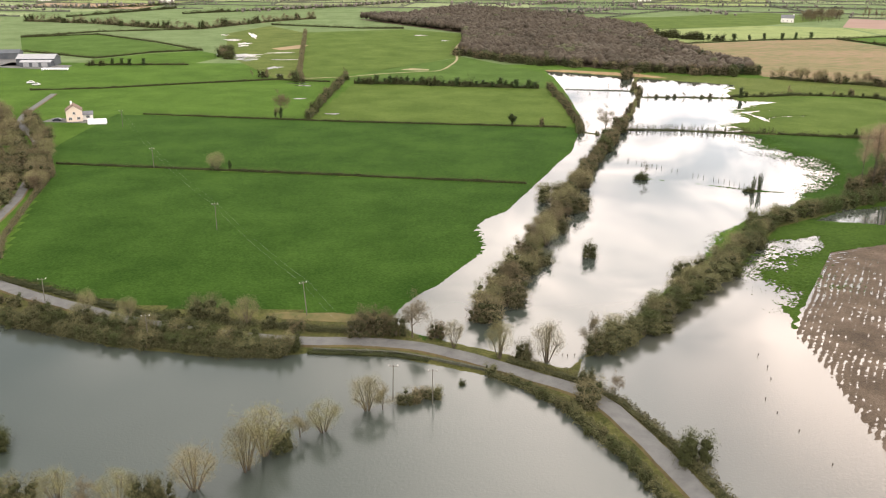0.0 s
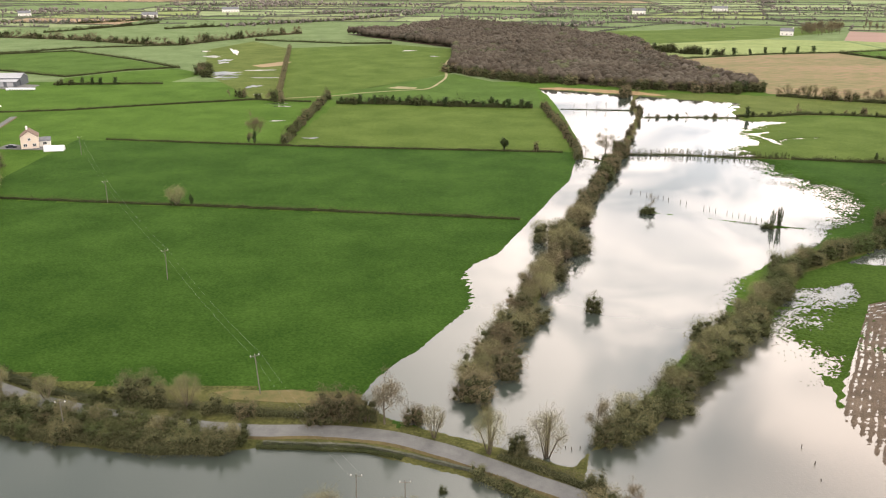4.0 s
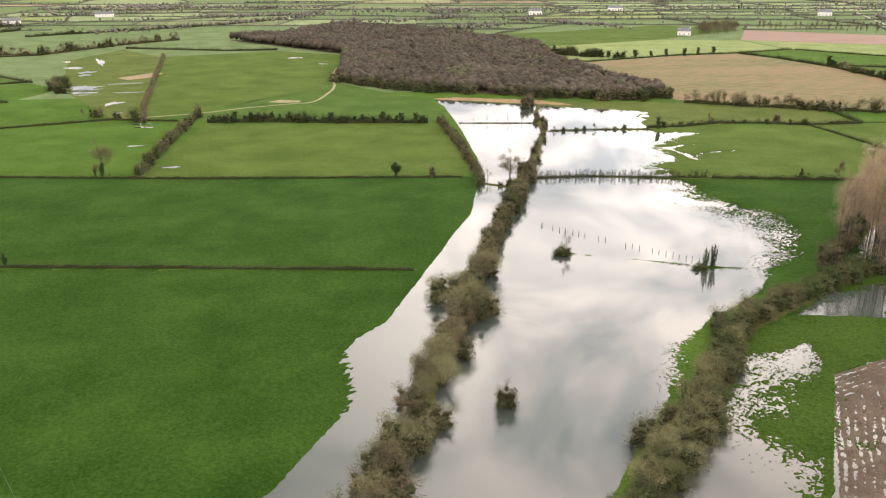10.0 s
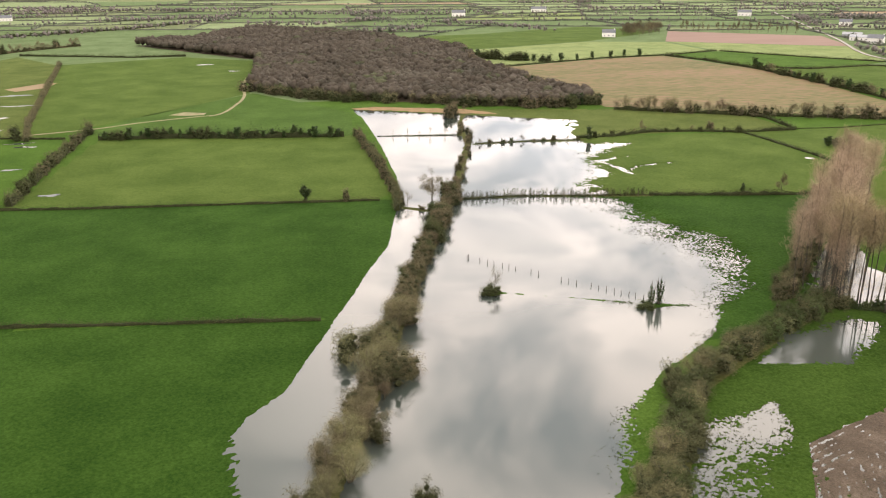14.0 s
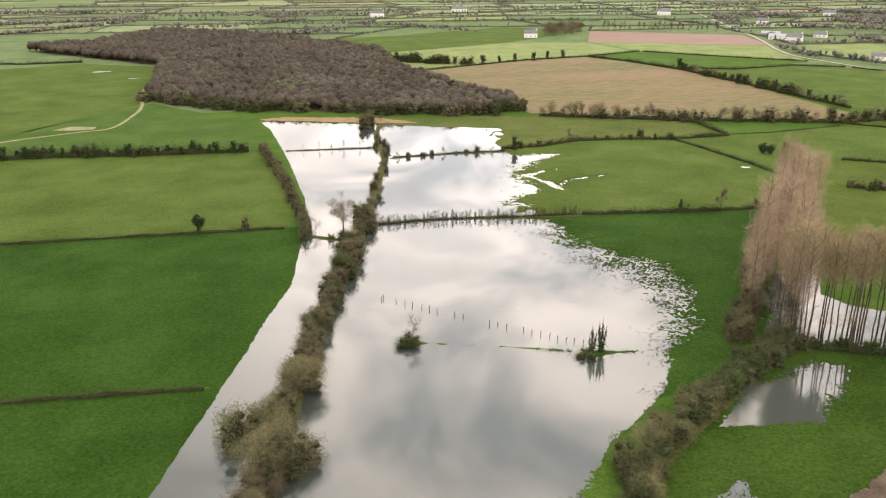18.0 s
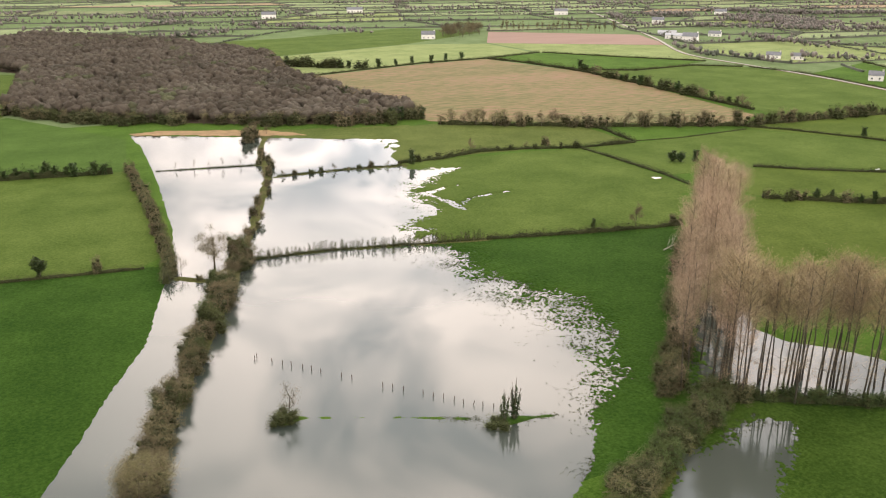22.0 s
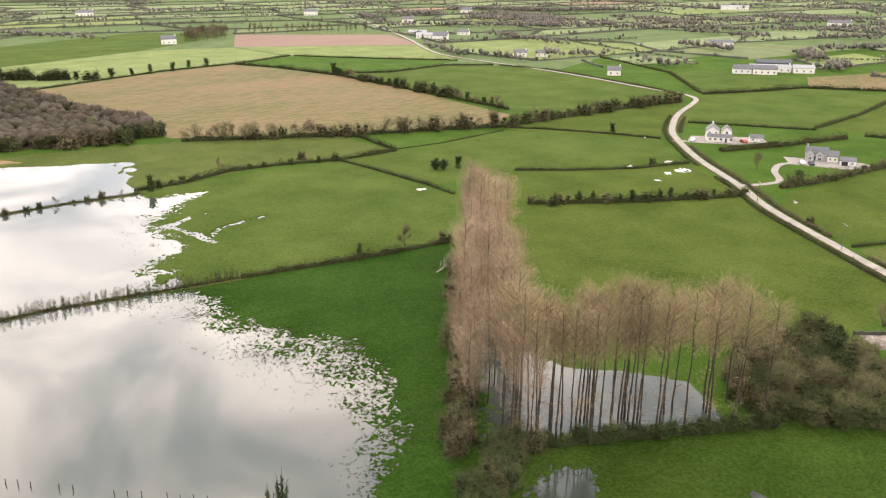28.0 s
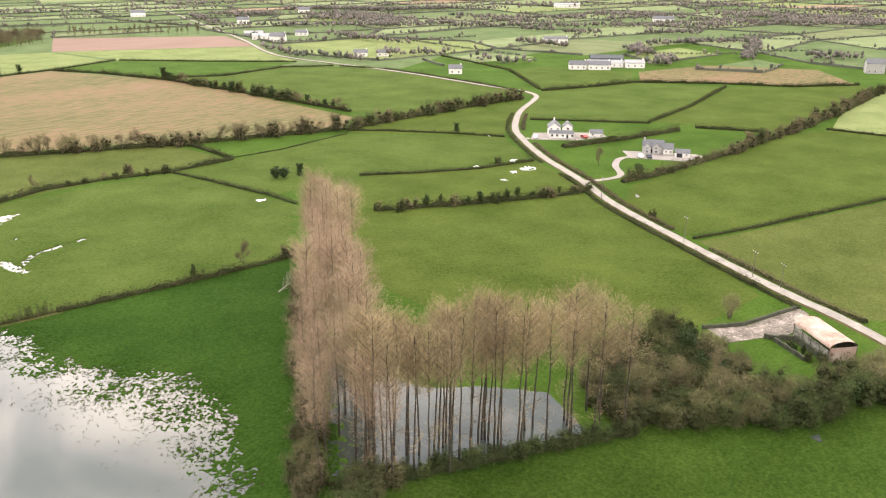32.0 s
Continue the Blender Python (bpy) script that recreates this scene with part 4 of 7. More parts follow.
def clumps(rows, mat, blade, n_each, size, name, label, category, lev=LAND, level=1, core=1.0):
    """Far woods and thickets: uneven crowns in a coat of twigs, joined into one mesh. Rows of x, y, height, radius."""
    r = np.random.default_rng(len(rows))
    a = np.asarray(rows, float)
    bv, bf = rounded(level)
    h, q = a[:, 2, None], a[:, 3, None]
    k = core * r.uniform(0.56, 1.10, (len(a), len(bv)))
    foot = 1 - 0.25 * np.maximum(-bv[:, 2], 0)
    v = np.stack([a[:, 0, None] + bv[:, 0] * foot * q * k, a[:, 1, None] + bv[:, 1] * foot * q * k, lev + np.maximum(h * 0.54 + bv[:, 2] * h * 0.42 * k, -0.2)], -1).reshape(-1, 3)
    f = (bf[None] + (np.arange(len(a)) * len(bv))[:, None, None]).reshape(-1, 3)
    i = np.repeat(np.arange(len(a)), n_each)
    off = r.normal(0, 1, (len(i), 3))
    off[:, 2] = off[:, 2] * 0.9 + 0.25
    off /= np.linalg.norm(off, axis=1)[:, None]
    c = off * r.uniform(0.8, 1.12, (len(i), 1))
    c = np.c_[a[i, 0] + c[:, 0] * a[i, 3], a[i, 1] + c[:, 1] * a[i, 3], lev + np.maximum(a[i, 2] * (0.54 + 0.46 * c[:, 2]), 0.1)]
    tri = blades(c, blade, blade * size, 0.4, off, r).reshape(-1, 3)
    v = np.r_[v, tri]
    f = np.r_[f, np.arange(len(v) - len(tri), len(v)).reshape(-1, 3)]
    me = bpy.data.meshes.new(name)
    me.vertices.add(len(v)); me.vertices.foreach_set("co", v.astype(np.float32).ravel())
    me.loops.add(f.size); me.loops.foreach_set("vertex_index", f.astype(np.int32).ravel())
    me.polygons.add(len(f))
    me.polygons.foreach_set("loop_start", np.arange(0, f.size, 3, dtype=np.int32))
    me.polygons.foreach_set("loop_total", np.full(len(f), 3, np.int32))
    me.materials.append(M[mat])
    me.update(calc_edges=True)
    return tagged(new(name, me), label, category, kind="stuff")

# ------------------------------------------------------------------ roads


def road(pts, wide, key, label, name="road", z=LAND + 0.35, skirt=0.9):
    p = curve(pts, 2.5)
    d = np.gradient(p, axis=0)
    d /= np.linalg.norm(d, axis=1)[:, None]
    nrm = np.c_[-d[:, 1], d[:, 0]]
    prof = [(-wide / 2 - skirt, -0.8), (-wide / 2, 0), (-wide / 6, 0.05), (wide / 6, 0.05), (wide / 2, 0), (wide / 2 + skirt, -0.8)]
    r = np.random.default_rng(5)
    v, f, idx = [], [], []
    for i in range(len(p)):
        for k, (a, b) in enumerate(prof):
            a = a + (r.uniform(-0.12, 0.12) if k in (1, 4) else 0)
            v.append((p[i, 0] + nrm[i, 0] * a, p[i, 1] + nrm[i, 1] * a, z + b))
    for i in range(len(p) - 1):
        for k in range(5):
            f.append((i * 6 + k, i * 6 + k + 6, i * 6 + k + 7, i * 6 + k + 1)[::-1])
            idx.append(1 if k in (0, 4) else 0)
    return tagged(new(name, mesh_from(name, v, f, [M[key], M["verge_earth"]], idx)), label, "road", kind="structure")


LANE_SOUTH = [(-190, 245), (-150, 218), (-108, 193), (-98, 187), (-84, 180), (-72, 174), (-58, 169), (-42, 165), (-29, 163), (-18, 163), (-6, 161), (2, 157.5), (10, 153), (19, 147), (25, 143), (30, 137), (34, 127), (37, 118), (40, 108), (46, 85), (60, 40)]
LANE_NORTH = [(235, 200), (258, 236), (266, 252), (276, 270), (289, 292), (308, 323), (328, 348), (351, 380), (376, 408), (395, 425), (430, 447), (466, 463), (482, 473), (490, 490), (492, 514), (503, 587), (506, 660), (508, 722), (524, 770), (572, 862), (629, 986), (752, 1261)]
road(LANE_SOUTH, 3.8, "asphalt", "narrow wet grey country lane on a low causeway")
road(LANE_NORTH, 3.0, "gravel_road", "pale country lane winding past houses")
road([(-130, 205), (-133, 230), (-136, 249), (-140, 269), (-149, 299), (-156, 321), (-173, 355), (-200, 400), (-215, 470)], 3.0, "asphalt", "grey side road beside a wooded bank")

# ------------------------------------------------------------------ hedges
low = "low clipped dark hedge between fields"
tall = "overgrown hedgerow of brown leafless shrubs"
hedge([(-147, 315), (-81, 306), (-31, 299), (29, 290)], 1.3, 1.6, label=low)
hedge([(-147, 414), (-94, 405), (-42, 397), (56, 387)], 1.3, 1.6, label=low)
hedge([(-65, 405), (-64, 462), (-61, 537)], 3.6, 3.6, "twig_olive", 0.7, 40, tall, ragged=0.5)
hedge([(-54, 513), (-23, 511), (9, 504), (55, 498)], 4.0, 3.2, "ivy", 0.6, 46, "dark green ivy-grown hedgerow", ragged=0.6)
hedge([(61, 500), (63, 433), (63, 392), (60, 374)], 3.4, 3.6, "twig_olive", 0.6, 44, tall, ragged=0.5)
hedge([(-234, 483), (-195, 491), (-151, 509), (-103, 526), (-69, 518)], 1.6, 2.0, label=low)
hedge([(-85, 516), (-94, 559), (-115, 709), (-130, 818)], 2.6, 3.2, "twig_brown", 0.8, 24, tall, ragged=0.6)
hedge([(-369, 760), (-314, 789), (-239, 726), (-187, 671)], 1.8, 2.4, blade=0.8, per_m=14, label=low)
hedge([(-321, 662), (-251, 623), (-222, 657), (-188, 675)], 1.8, 2.4, blade=0.8, per_m=14, label=low)
hedge([(-244, 587), (-175, 591)], 2.0, 2.6, blade=0.8, per_m=14, label=low)
hedge([(-371, 765), (-318, 813), (-235, 841)], 2.0, 2.6, blade=0.9, per_m=12, label=low)
hedge([(-434, 918), (-356, 895), (-280, 851), (-235, 841), (-208, 887), (-178, 932), (-142, 967)], 5, 5, "twig_brown", 1.2, 20, tall, ragged=0.7)
hedge([(-418, 973), (-336, 1106)], 4, 4, "twig_dark", 1.4, 10, tall, ragged=0.6)
hedge([(-304, 1022), (-127, 1152), (-59, 1241)], 4, 4, "twig_dark", 1.4, 10, tall, ragged=0.6)
hedge([(-543, 1117), (-432, 1103), (-357, 1174)], 4, 4, "twig_dark", 1.4, 10, tall, ragged=0.6)
hedge([(-175, 888), (-140, 877), (-83, 856), (-40, 857)], 2.5, 3, "twig_dark", 1.0, 12, low)
# beside the southern lane
hedge([(-140, 196), (-118, 184), (-99, 174), (-84, 168), (-69, 162.5), (-57, 160.5), (-44, 157.5), (-33, 157.5)], 2.5, 4.4, "twig_olive", 0.42, 150, "thick leafless waterside hedge", base=0.05, ragged=0.4)
hedge([(-28, 158.6), (-10, 157.2), (-3, 154.8)], 0.7, 1.8, "twig_dark", 0.35, 50, "low rough verge growth", base=0.1)
hedge([(10, 149), (17, 143.5), (22, 137.5), (26, 129), (31, 120), (34, 110), (40, 90)], 1.7, 3.2, "twig_olive", 0.45, 80, "waterside hedge below the lane", base=0.05, ragged=0.4)
hedge([(13, 155.2), (20, 151), (27, 145.5), (33, 138.5), (37.5, 128), (41, 118), (44, 106), (52, 80)], 1.5, 3.0, "twig_olive", 0.45, 80, "rough hedge along the lane", base=0.1, ragged=0.4)
hedge([(-125, 204), (-111, 198), (-93, 189.5), (-80, 182.5), (-68, 176.5), (-57, 173)], 1.5, 4.2, "hedge_core", 0.4, 60, "dark grassy bank beside the lane", base=0.2)
hedge([(-57, 173), (-44, 172), (-28, 169), (-14, 168)], 1.7, 3.8, "twig_olive", 0.42, 110, "rough bramble hedge beside the lane", base=0.2, ragged=0.5)
# east of the river
hedge([(83, 383.5), (104, 383), (122, 379.5), (148, 374)], 0.8, 1.0, "twig_dark", 0.45, 40, "drowned line of reeds and saplings", base=0.0, ragged=0.6)
hedge([(148, 374), (167, 370), (184, 366.5), (208, 363)], 2.0, 2.4, "twig_dark", 0.5, 44, tall, ragged=0.5)
hedge([(110, 470.5), (135, 471), (158, 469)], 0.8, 1.2, "twig_dark", 0.5, 26, "drowned hedge bank between fields", base=0.0, ragged=0.5)
hedge([(70, 496), (108, 491)], 0.6, 0.9, "twig_dark", 0.45, 22, "drowned hedge bank between fields", base=0.0, ragged=0.5)
hedge([(158, 472), (176, 472), (195, 478), (217, 475), (238, 468), (266, 468), (270, 499), (265, 510)], 2.0, 2.6, "twig_dark", 0.6, 30, tall, ragged=0.4)
hedge([(238, 468), (240, 448), (242, 415), (241, 401)], 1.3, 2.0, "twig_dark", 0.5, 26, low)
hedge([(204, 540), (225, 529), (255, 513), (273, 504), (304, 493), (340, 478)], 3.0, 3.4, "twig_dark", 0.8, 28, tall, ragged=0.5)
hedge([(262, 471), (290, 468), (331, 472)], 0.7, 1.0, "twig_dark", 0.4, 12, "thin fence line grown with grass")
hedge([(281, 413), (296, 401), (318, 387), (343, 379)], 1.5, 2.2, "twig_dark", 0.5, 30, low)
hedge([(252, 377), (278, 359), (295, 349), (313, 340), (321, 340)], 2.6, 3.0, "twig_dark", 0.6, 40, tall, ragged=0.5)
hedge([(347, 774), (362, 740), (374, 678), (374, 613), (373, 559), (372, 512)], 2.6, 3.0, "twig_dark", 0.8, 20, tall, ragged=0.5)
hedge([(187, 729), (289, 769), (347, 778), (407, 800)], 1.6, 2.4, "twig_dark", 0.8, 14, low)
hedge([(339, 479), (378, 478), (420, 476), (468, 472)], 3.0, 3.4, "twig_olive", 0.7, 34, tall, ragged=0.5)
hedge([(336, 477), (348, 463), (364, 436), (373, 415)], 1.4, 2.0, "twig_dark", 0.5, 22, low)
hedge([(499, 480), (535, 466), (570, 457), (603, 411), (620, 374), (658, 345)], 2.6, 3.2, "twig_dark", 0.8, 24, tall, ragged=0.4)
hedge([(449, 384), (506, 389), (592, 405)], 1.8, 2.4, "twig_dark", 0.6, 24, low)
hedge([(416, 431), (434, 403), (447, 382)], 1.5, 2.2, "twig_dark", 0.6, 24, low)
hedge([(451, 361), (458, 345), (463, 333)], 2.2, 3.0, "twig_dark", 0.6, 30, low)
hedge([(336, 336), (350, 332), (390, 328), (429, 325), (472, 323), (534, 322), (649, 327)], 3.2, 3.6, "twig_olive", 0.7, 34, tall, ragged=0.6)
hedge([(372, 384), (402, 373), (440, 364)], 3.4, 5.0, "twig_dark", 0.6, 34, "thick dark hedge between two gardens")
hedge([(292, 289), (314, 280), (343, 270), (375, 259), (400, 249)], 1.3, 1.8, "twig_dark", 0.5, 24, low)
hedge([(489, 313), (491, 287), (480, 230)], 1.8, 2.4, "twig_dark", 0.6, 18, low)
hedge([(499, 655), (510, 610), (496, 524), (487, 484)], 1.5, 2.2, "twig_dark", 0.7, 14, low)
hedge([(600, 644), (565, 552), (503, 484)], 1.8, 2.6, "twig_dark", 0.8, 14, low)
hedge([(412, 671), (466, 679), (496, 658)], 1.8, 2.6, "twig_dark", 0.8, 14, low)
hedge([(376, 690), (412, 671)], 2.2, 3.0, "twig_dark", 0.8, 16, low)
hedge([(409, 798), (450, 745), (494, 696)], 1.6, 2.2, "twig_dark", 0.8, 12, low)
for side, lab in ((1, "low roadside hedge with brambles"), (-1, "low clipped roadside hedge")):
    p = curve(LANE_NORTH[1:11], 6)
    d = np.gradient(p, axis=0)
    d /= np.linalg.norm(d, axis=1)[:, None]
    q = p + np.c_[-d[:, 1], d[:, 0]] * side * 3.6
    cut = [(0, 10), (12, 34), (38, len(q) - 1)] if side < 0 else [(2, 25), (27, len(q) - 1)]
    for a, b in cut:
        hedge([tuple(k) for k in q[a:b]], 1.1, 2.2, "twig_dark" if side > 0 else "twig_brown", 0.45, 34, lab, base=LAND, ragged=0.6)

# ------------------------------------------------------------------ trees
row(["tree_olive", "bush", "tree", "bush_brown"], [(9, 176), (14, 191), (22, 212), (33, 243), (42, 272), (47, 288)], 2.1, (4.5, 8.0), 1.5, "river trees", 11, "leafless river willow standing in flood water", 1.3)
row(["bush_dark", "bush_brown", "tree"], [(47, 290), (61, 330), (75, 368), (84, 395)], 2.5, (4.0, 6.5), 1.4, "river trees", 12, "leafless riverside bush in flood water", 1.25)
row(["bush_brown", "tree"], [(86, 400), (97, 435), (107, 472), (113, 510)], 6.0, (2.5, 5.0), 1.0, "river trees", 13, "small leafless riverside bush", 1.0)
row(["bush", "bush_dark", "bush", "tree_olive", "bush_dark"], [(34, 161), (44, 168), (56, 187), (68, 204), (83, 223), (97, 244)], 2.0, (4.2, 6.5), 1.5, "bank trees", 14, "olive leafless bush on the flooded bank", 1.35)
row(["bush_dark", "bush", "bush_green"], [(99, 246), (112, 254), (126, 263), (139, 271), (150, 274)], 2.0, (3.8, 6.0), 1.3, "bank trees", 15, "dense dark hedge bush", 1.3)
# poplars round the pond
POPLARS = []
rr = random.Random(5)
for k in range(17):
    s = k / 16
    x, y = 143 + (212 - 143) * s, 281 + (361 - 281) * s
    for j in range(3):
        POPLARS.append((x + 4.0 * j * 0.77 + rr.gauss(0, 1.3), y - 4.0 * j * 0.64 + rr.gauss(0, 1.3), "poplar"))
for k in range(17):
    s = k / 16
    POPLARS.append((148 + (186 - 148) * s + rr.gauss(0, 0.7), 274 + (254 - 274) * s + rr.gauss(0, 0.7), "poplar_thin"))
    if k % 3:
        POPLARS.append((151 + (188 - 151) * s + rr.gauss(0, 0.9), 278 + (259 - 278) * s + rr.gauss(0, 0.9), "poplar_thin"))
for k in range(16):
    s = k / 15
    POPLARS.append((150 + 20 * s + rr.gauss(0, 1.0), 281 - 12 * s + rr.gauss(0, 1.0), "poplar_thin"))
for x, y, kind in POPLARS:
    plant(kind, x, y, rr.uniform(19.0, 25.5) if kind == "poplar" else rr.uniform(23.5, 27.5), "poplar grove", "", 1.0, rr)

# ------------------------------------------------------------------ wood on the plain
WOOD = [(-92, 958), (-40, 985), (11, 1120), (134, 979), (191, 846), (178, 730), (182, 694), (204, 560), (166, 557), (127, 573), (72, 602), (13, 650), (18, 816)]


def scatter(poly, step, r):
    p = np.asarray(poly, float)
    x, y = np.meshgrid(np.arange(p[:, 0].min(), p[:, 0].max(), step), np.arange(p[:, 1].min(), p[:, 1].max(), step))
    x, y = x + r.uniform(-0.5, 0.5, x.shape) * step, y + r.uniform(-0.5, 0.5, x.shape) * step
    k = inside(x, y, poly)
    return x[k], y[k]


x, y = scatter(WOOD, 5.0, rng)
hw = 7.8 + 1.4 * vnoise(x, y, 40, 31) + 0.9 * vnoise(x, y, 14, 32) + rng.uniform(-1.2, 1.2, len(x))
keep = (vnoise(x, y, 26, 33) > -0.86)
trees_in_wood = np.c_[x, y, hw, rng.uniform(2.8, 4.4, len(x))][keep]
green = (vnoise(trees_in_wood[:, 0], trees_in_wood[:, 1], 18, 34) > 0.62) & (rng.uniform(0, 1, len(trees_in_wood)) < 0.6)
clumps(trees_in_wood[~green], "wood_mass", 1.5, 75, 0.085, "woodland", "broad brown leafless wood on the plain", "wood", level=2)
clumps(trees_in_wood[green], "wood_olive", 1.0, 48, 0.16, "woodland_ivy", "ivy-clad trees scattered through the brown wood", "wood", level=2)
field(WOOD, "woodland_floor", "dark floor of the wood", LAND + 0.05)

# ------------------------------------------------------------------ the far plain, field by field
KNOWN = [(-420, 100), (-440, 925), (-330, 1110), (-130, 1160), (-40, 1000), (11, 1125), (140, 985), (250, 1012), (390, 1082), (470, 1005), (590, 912), (512, 722), (510, 660), (600, 645), (570, 553), (620, 480), (690, 460), (722, 390), (650, 320), (640, 250), (480, 200), (300, 50)]


# far hedge banks, lightened in colour to stand for haze
M["haze_hedge"] = material("haze_hedge", [(0.085, 0.094, 0.070), (0.130, 0.138, 0.106)], scale=0.05, fine=0.4)


# belts and copses on the far plain: sideways scatter, trees per step, line
FAR_BELTS = [
    (3, 1, [(-517, 1050), (-493, 1086), (-446, 1088), (-405, 1128), (-361, 1170)]), (3, 1, [(-408, 1323), (-333, 1354), (-259, 1372)]), (3, 1, [(-239, 1027), (-201, 1062), (-153, 1109), (-95, 1161), (-15, 1265)]),
    (14, 3, [(-160, 1271), (-105, 1286)]), (5, 2, [(-97, 1286), (1, 1330)]), (5, 2, [(-276, 1464), (-168, 1486), (-74, 1475)]), (6, 2, [(-412, 1456), (-342, 1511)]),
    (4, 1, [(8, 1176), (88, 1149), (173, 1239)]), (4, 1, [(18, 1358), (144, 1337), (261, 1371)]), (5, 2, [(448, 1575), (614, 1566)]),
    (3, 1, [(157, 1329), (209, 1334), (258, 1316), (340, 1335)]), (4, 1, [(222, 1166), (262, 1134), (286, 1101), (332, 1022)]), (4, 2, [(132, 1045), (155, 1050), (200, 1077)]),
    (14, 3, [(756, 1139), (816, 1118)]), (6, 2, [(835, 1066), (875, 1030), (848, 926)])]
FAR_BELTS += [
    (6, 2, [(901, 1188), (974, 1136), (984, 1058)]), (4, 1, [(717, 1153), (653, 1013)]), (4, 1, [(624, 972), (673, 988), (724, 936)]), (2, 1, [(537, 790), (511, 708)]), (5, 1, [(660, 831), (650, 777)]),
    (3, 1, [(698, 957), (742, 913), (805, 852)]), (14, 3, [(801, 1002), (877, 1014), (811, 892)]), (14, 3, [(783, 919), (794, 885)]), (5, 2, [(817, 863), (852, 841)]),
    (3, 1, [(826, 820), (879, 780), (927, 711)]), (5, 1, [(963, 933), (983, 856), (1035, 779)]), (6, 2, [(930, 1161), (995, 1065), (1098, 1045)]), (13, 2, [(930, 852), (950, 782)])]
FAR_BELTS += [
    (2, 1, [(850, 744), (864, 710)]), (4, 1, [(944, 716), (986, 653), (1009, 609)]), (16, 3, [(1127, 809), (1187, 721)]), (12, 2, [(1027, 659), (1069, 595)]), (7, 2, [(1114, 649), (1155, 559), (1203, 465)]),
    (16, 3, [(1257, 687), (1258, 566)]), (16, 3, [(1292, 591), (1263, 480)]), (6, 2, [(1472, 626), (1490, 536)]), (4, 2, [(755, 557), (723, 532), (716, 521)]), (3, 1, [(792, 560), (820, 546), (849, 532), (891, 505)])]
FAR_BELTS += [
    (3, 1, [(891, 505), (831, 479), (739, 451)]), (4, 2, [(664, 494), (660, 483), (698, 495)]), (3, 1, [(529, 714), (531, 689), (528, 661)]), (4, 2, [(570, 678), (591, 661), (610, 648)]), (1, 1, [(733, 665), (723, 603)]),
    (2, 1, [(657, 823), (651, 779), (646, 723)]), (3, 1, [(604, 614), (587, 569), (617, 569)]), (6, 2, [(790, 415), (809, 391)]), (4, 1, [(909, 626), (939, 577)]), (4, 1, [(849, 686), (862, 654)])]
FAR_LINES = [
    [(-590, 1301), (-515, 1318), (-438, 1363)], [(-348, 1150), (-294, 1228), (-198, 1257)], [(167, 1194), (239, 1176), (298, 1119)], [(330, 1270), (452, 1251), (641, 1284)], [(363, 1435), (555, 1415), (717, 1439)],
    [(428, 1325), (680, 1364)], [(-592, 1203), (-489, 1231)], [(146, 1230), (197, 1212), (255, 1230)], [(324, 1259), (371, 1276), (467, 1254)], [(339, 1170), (466, 1155), (530, 1122)], [(170, 970), (191, 998), (222, 1040), (278, 1095)],
    [(724, 1150), (808, 1097)], [(652, 1334), (717, 1282)], [(592, 1246), (657, 1210)], [(570, 833), (618, 799)]]
FAR_LINES += [
    [(728, 527), (781, 472)], [(677, 752), (659, 682), (642, 597)], [(685, 745), (751, 729)], [(926, 519), (950, 478), (983, 445)], [(813, 470), (852, 431)], [(956, 542), (942, 502)]]


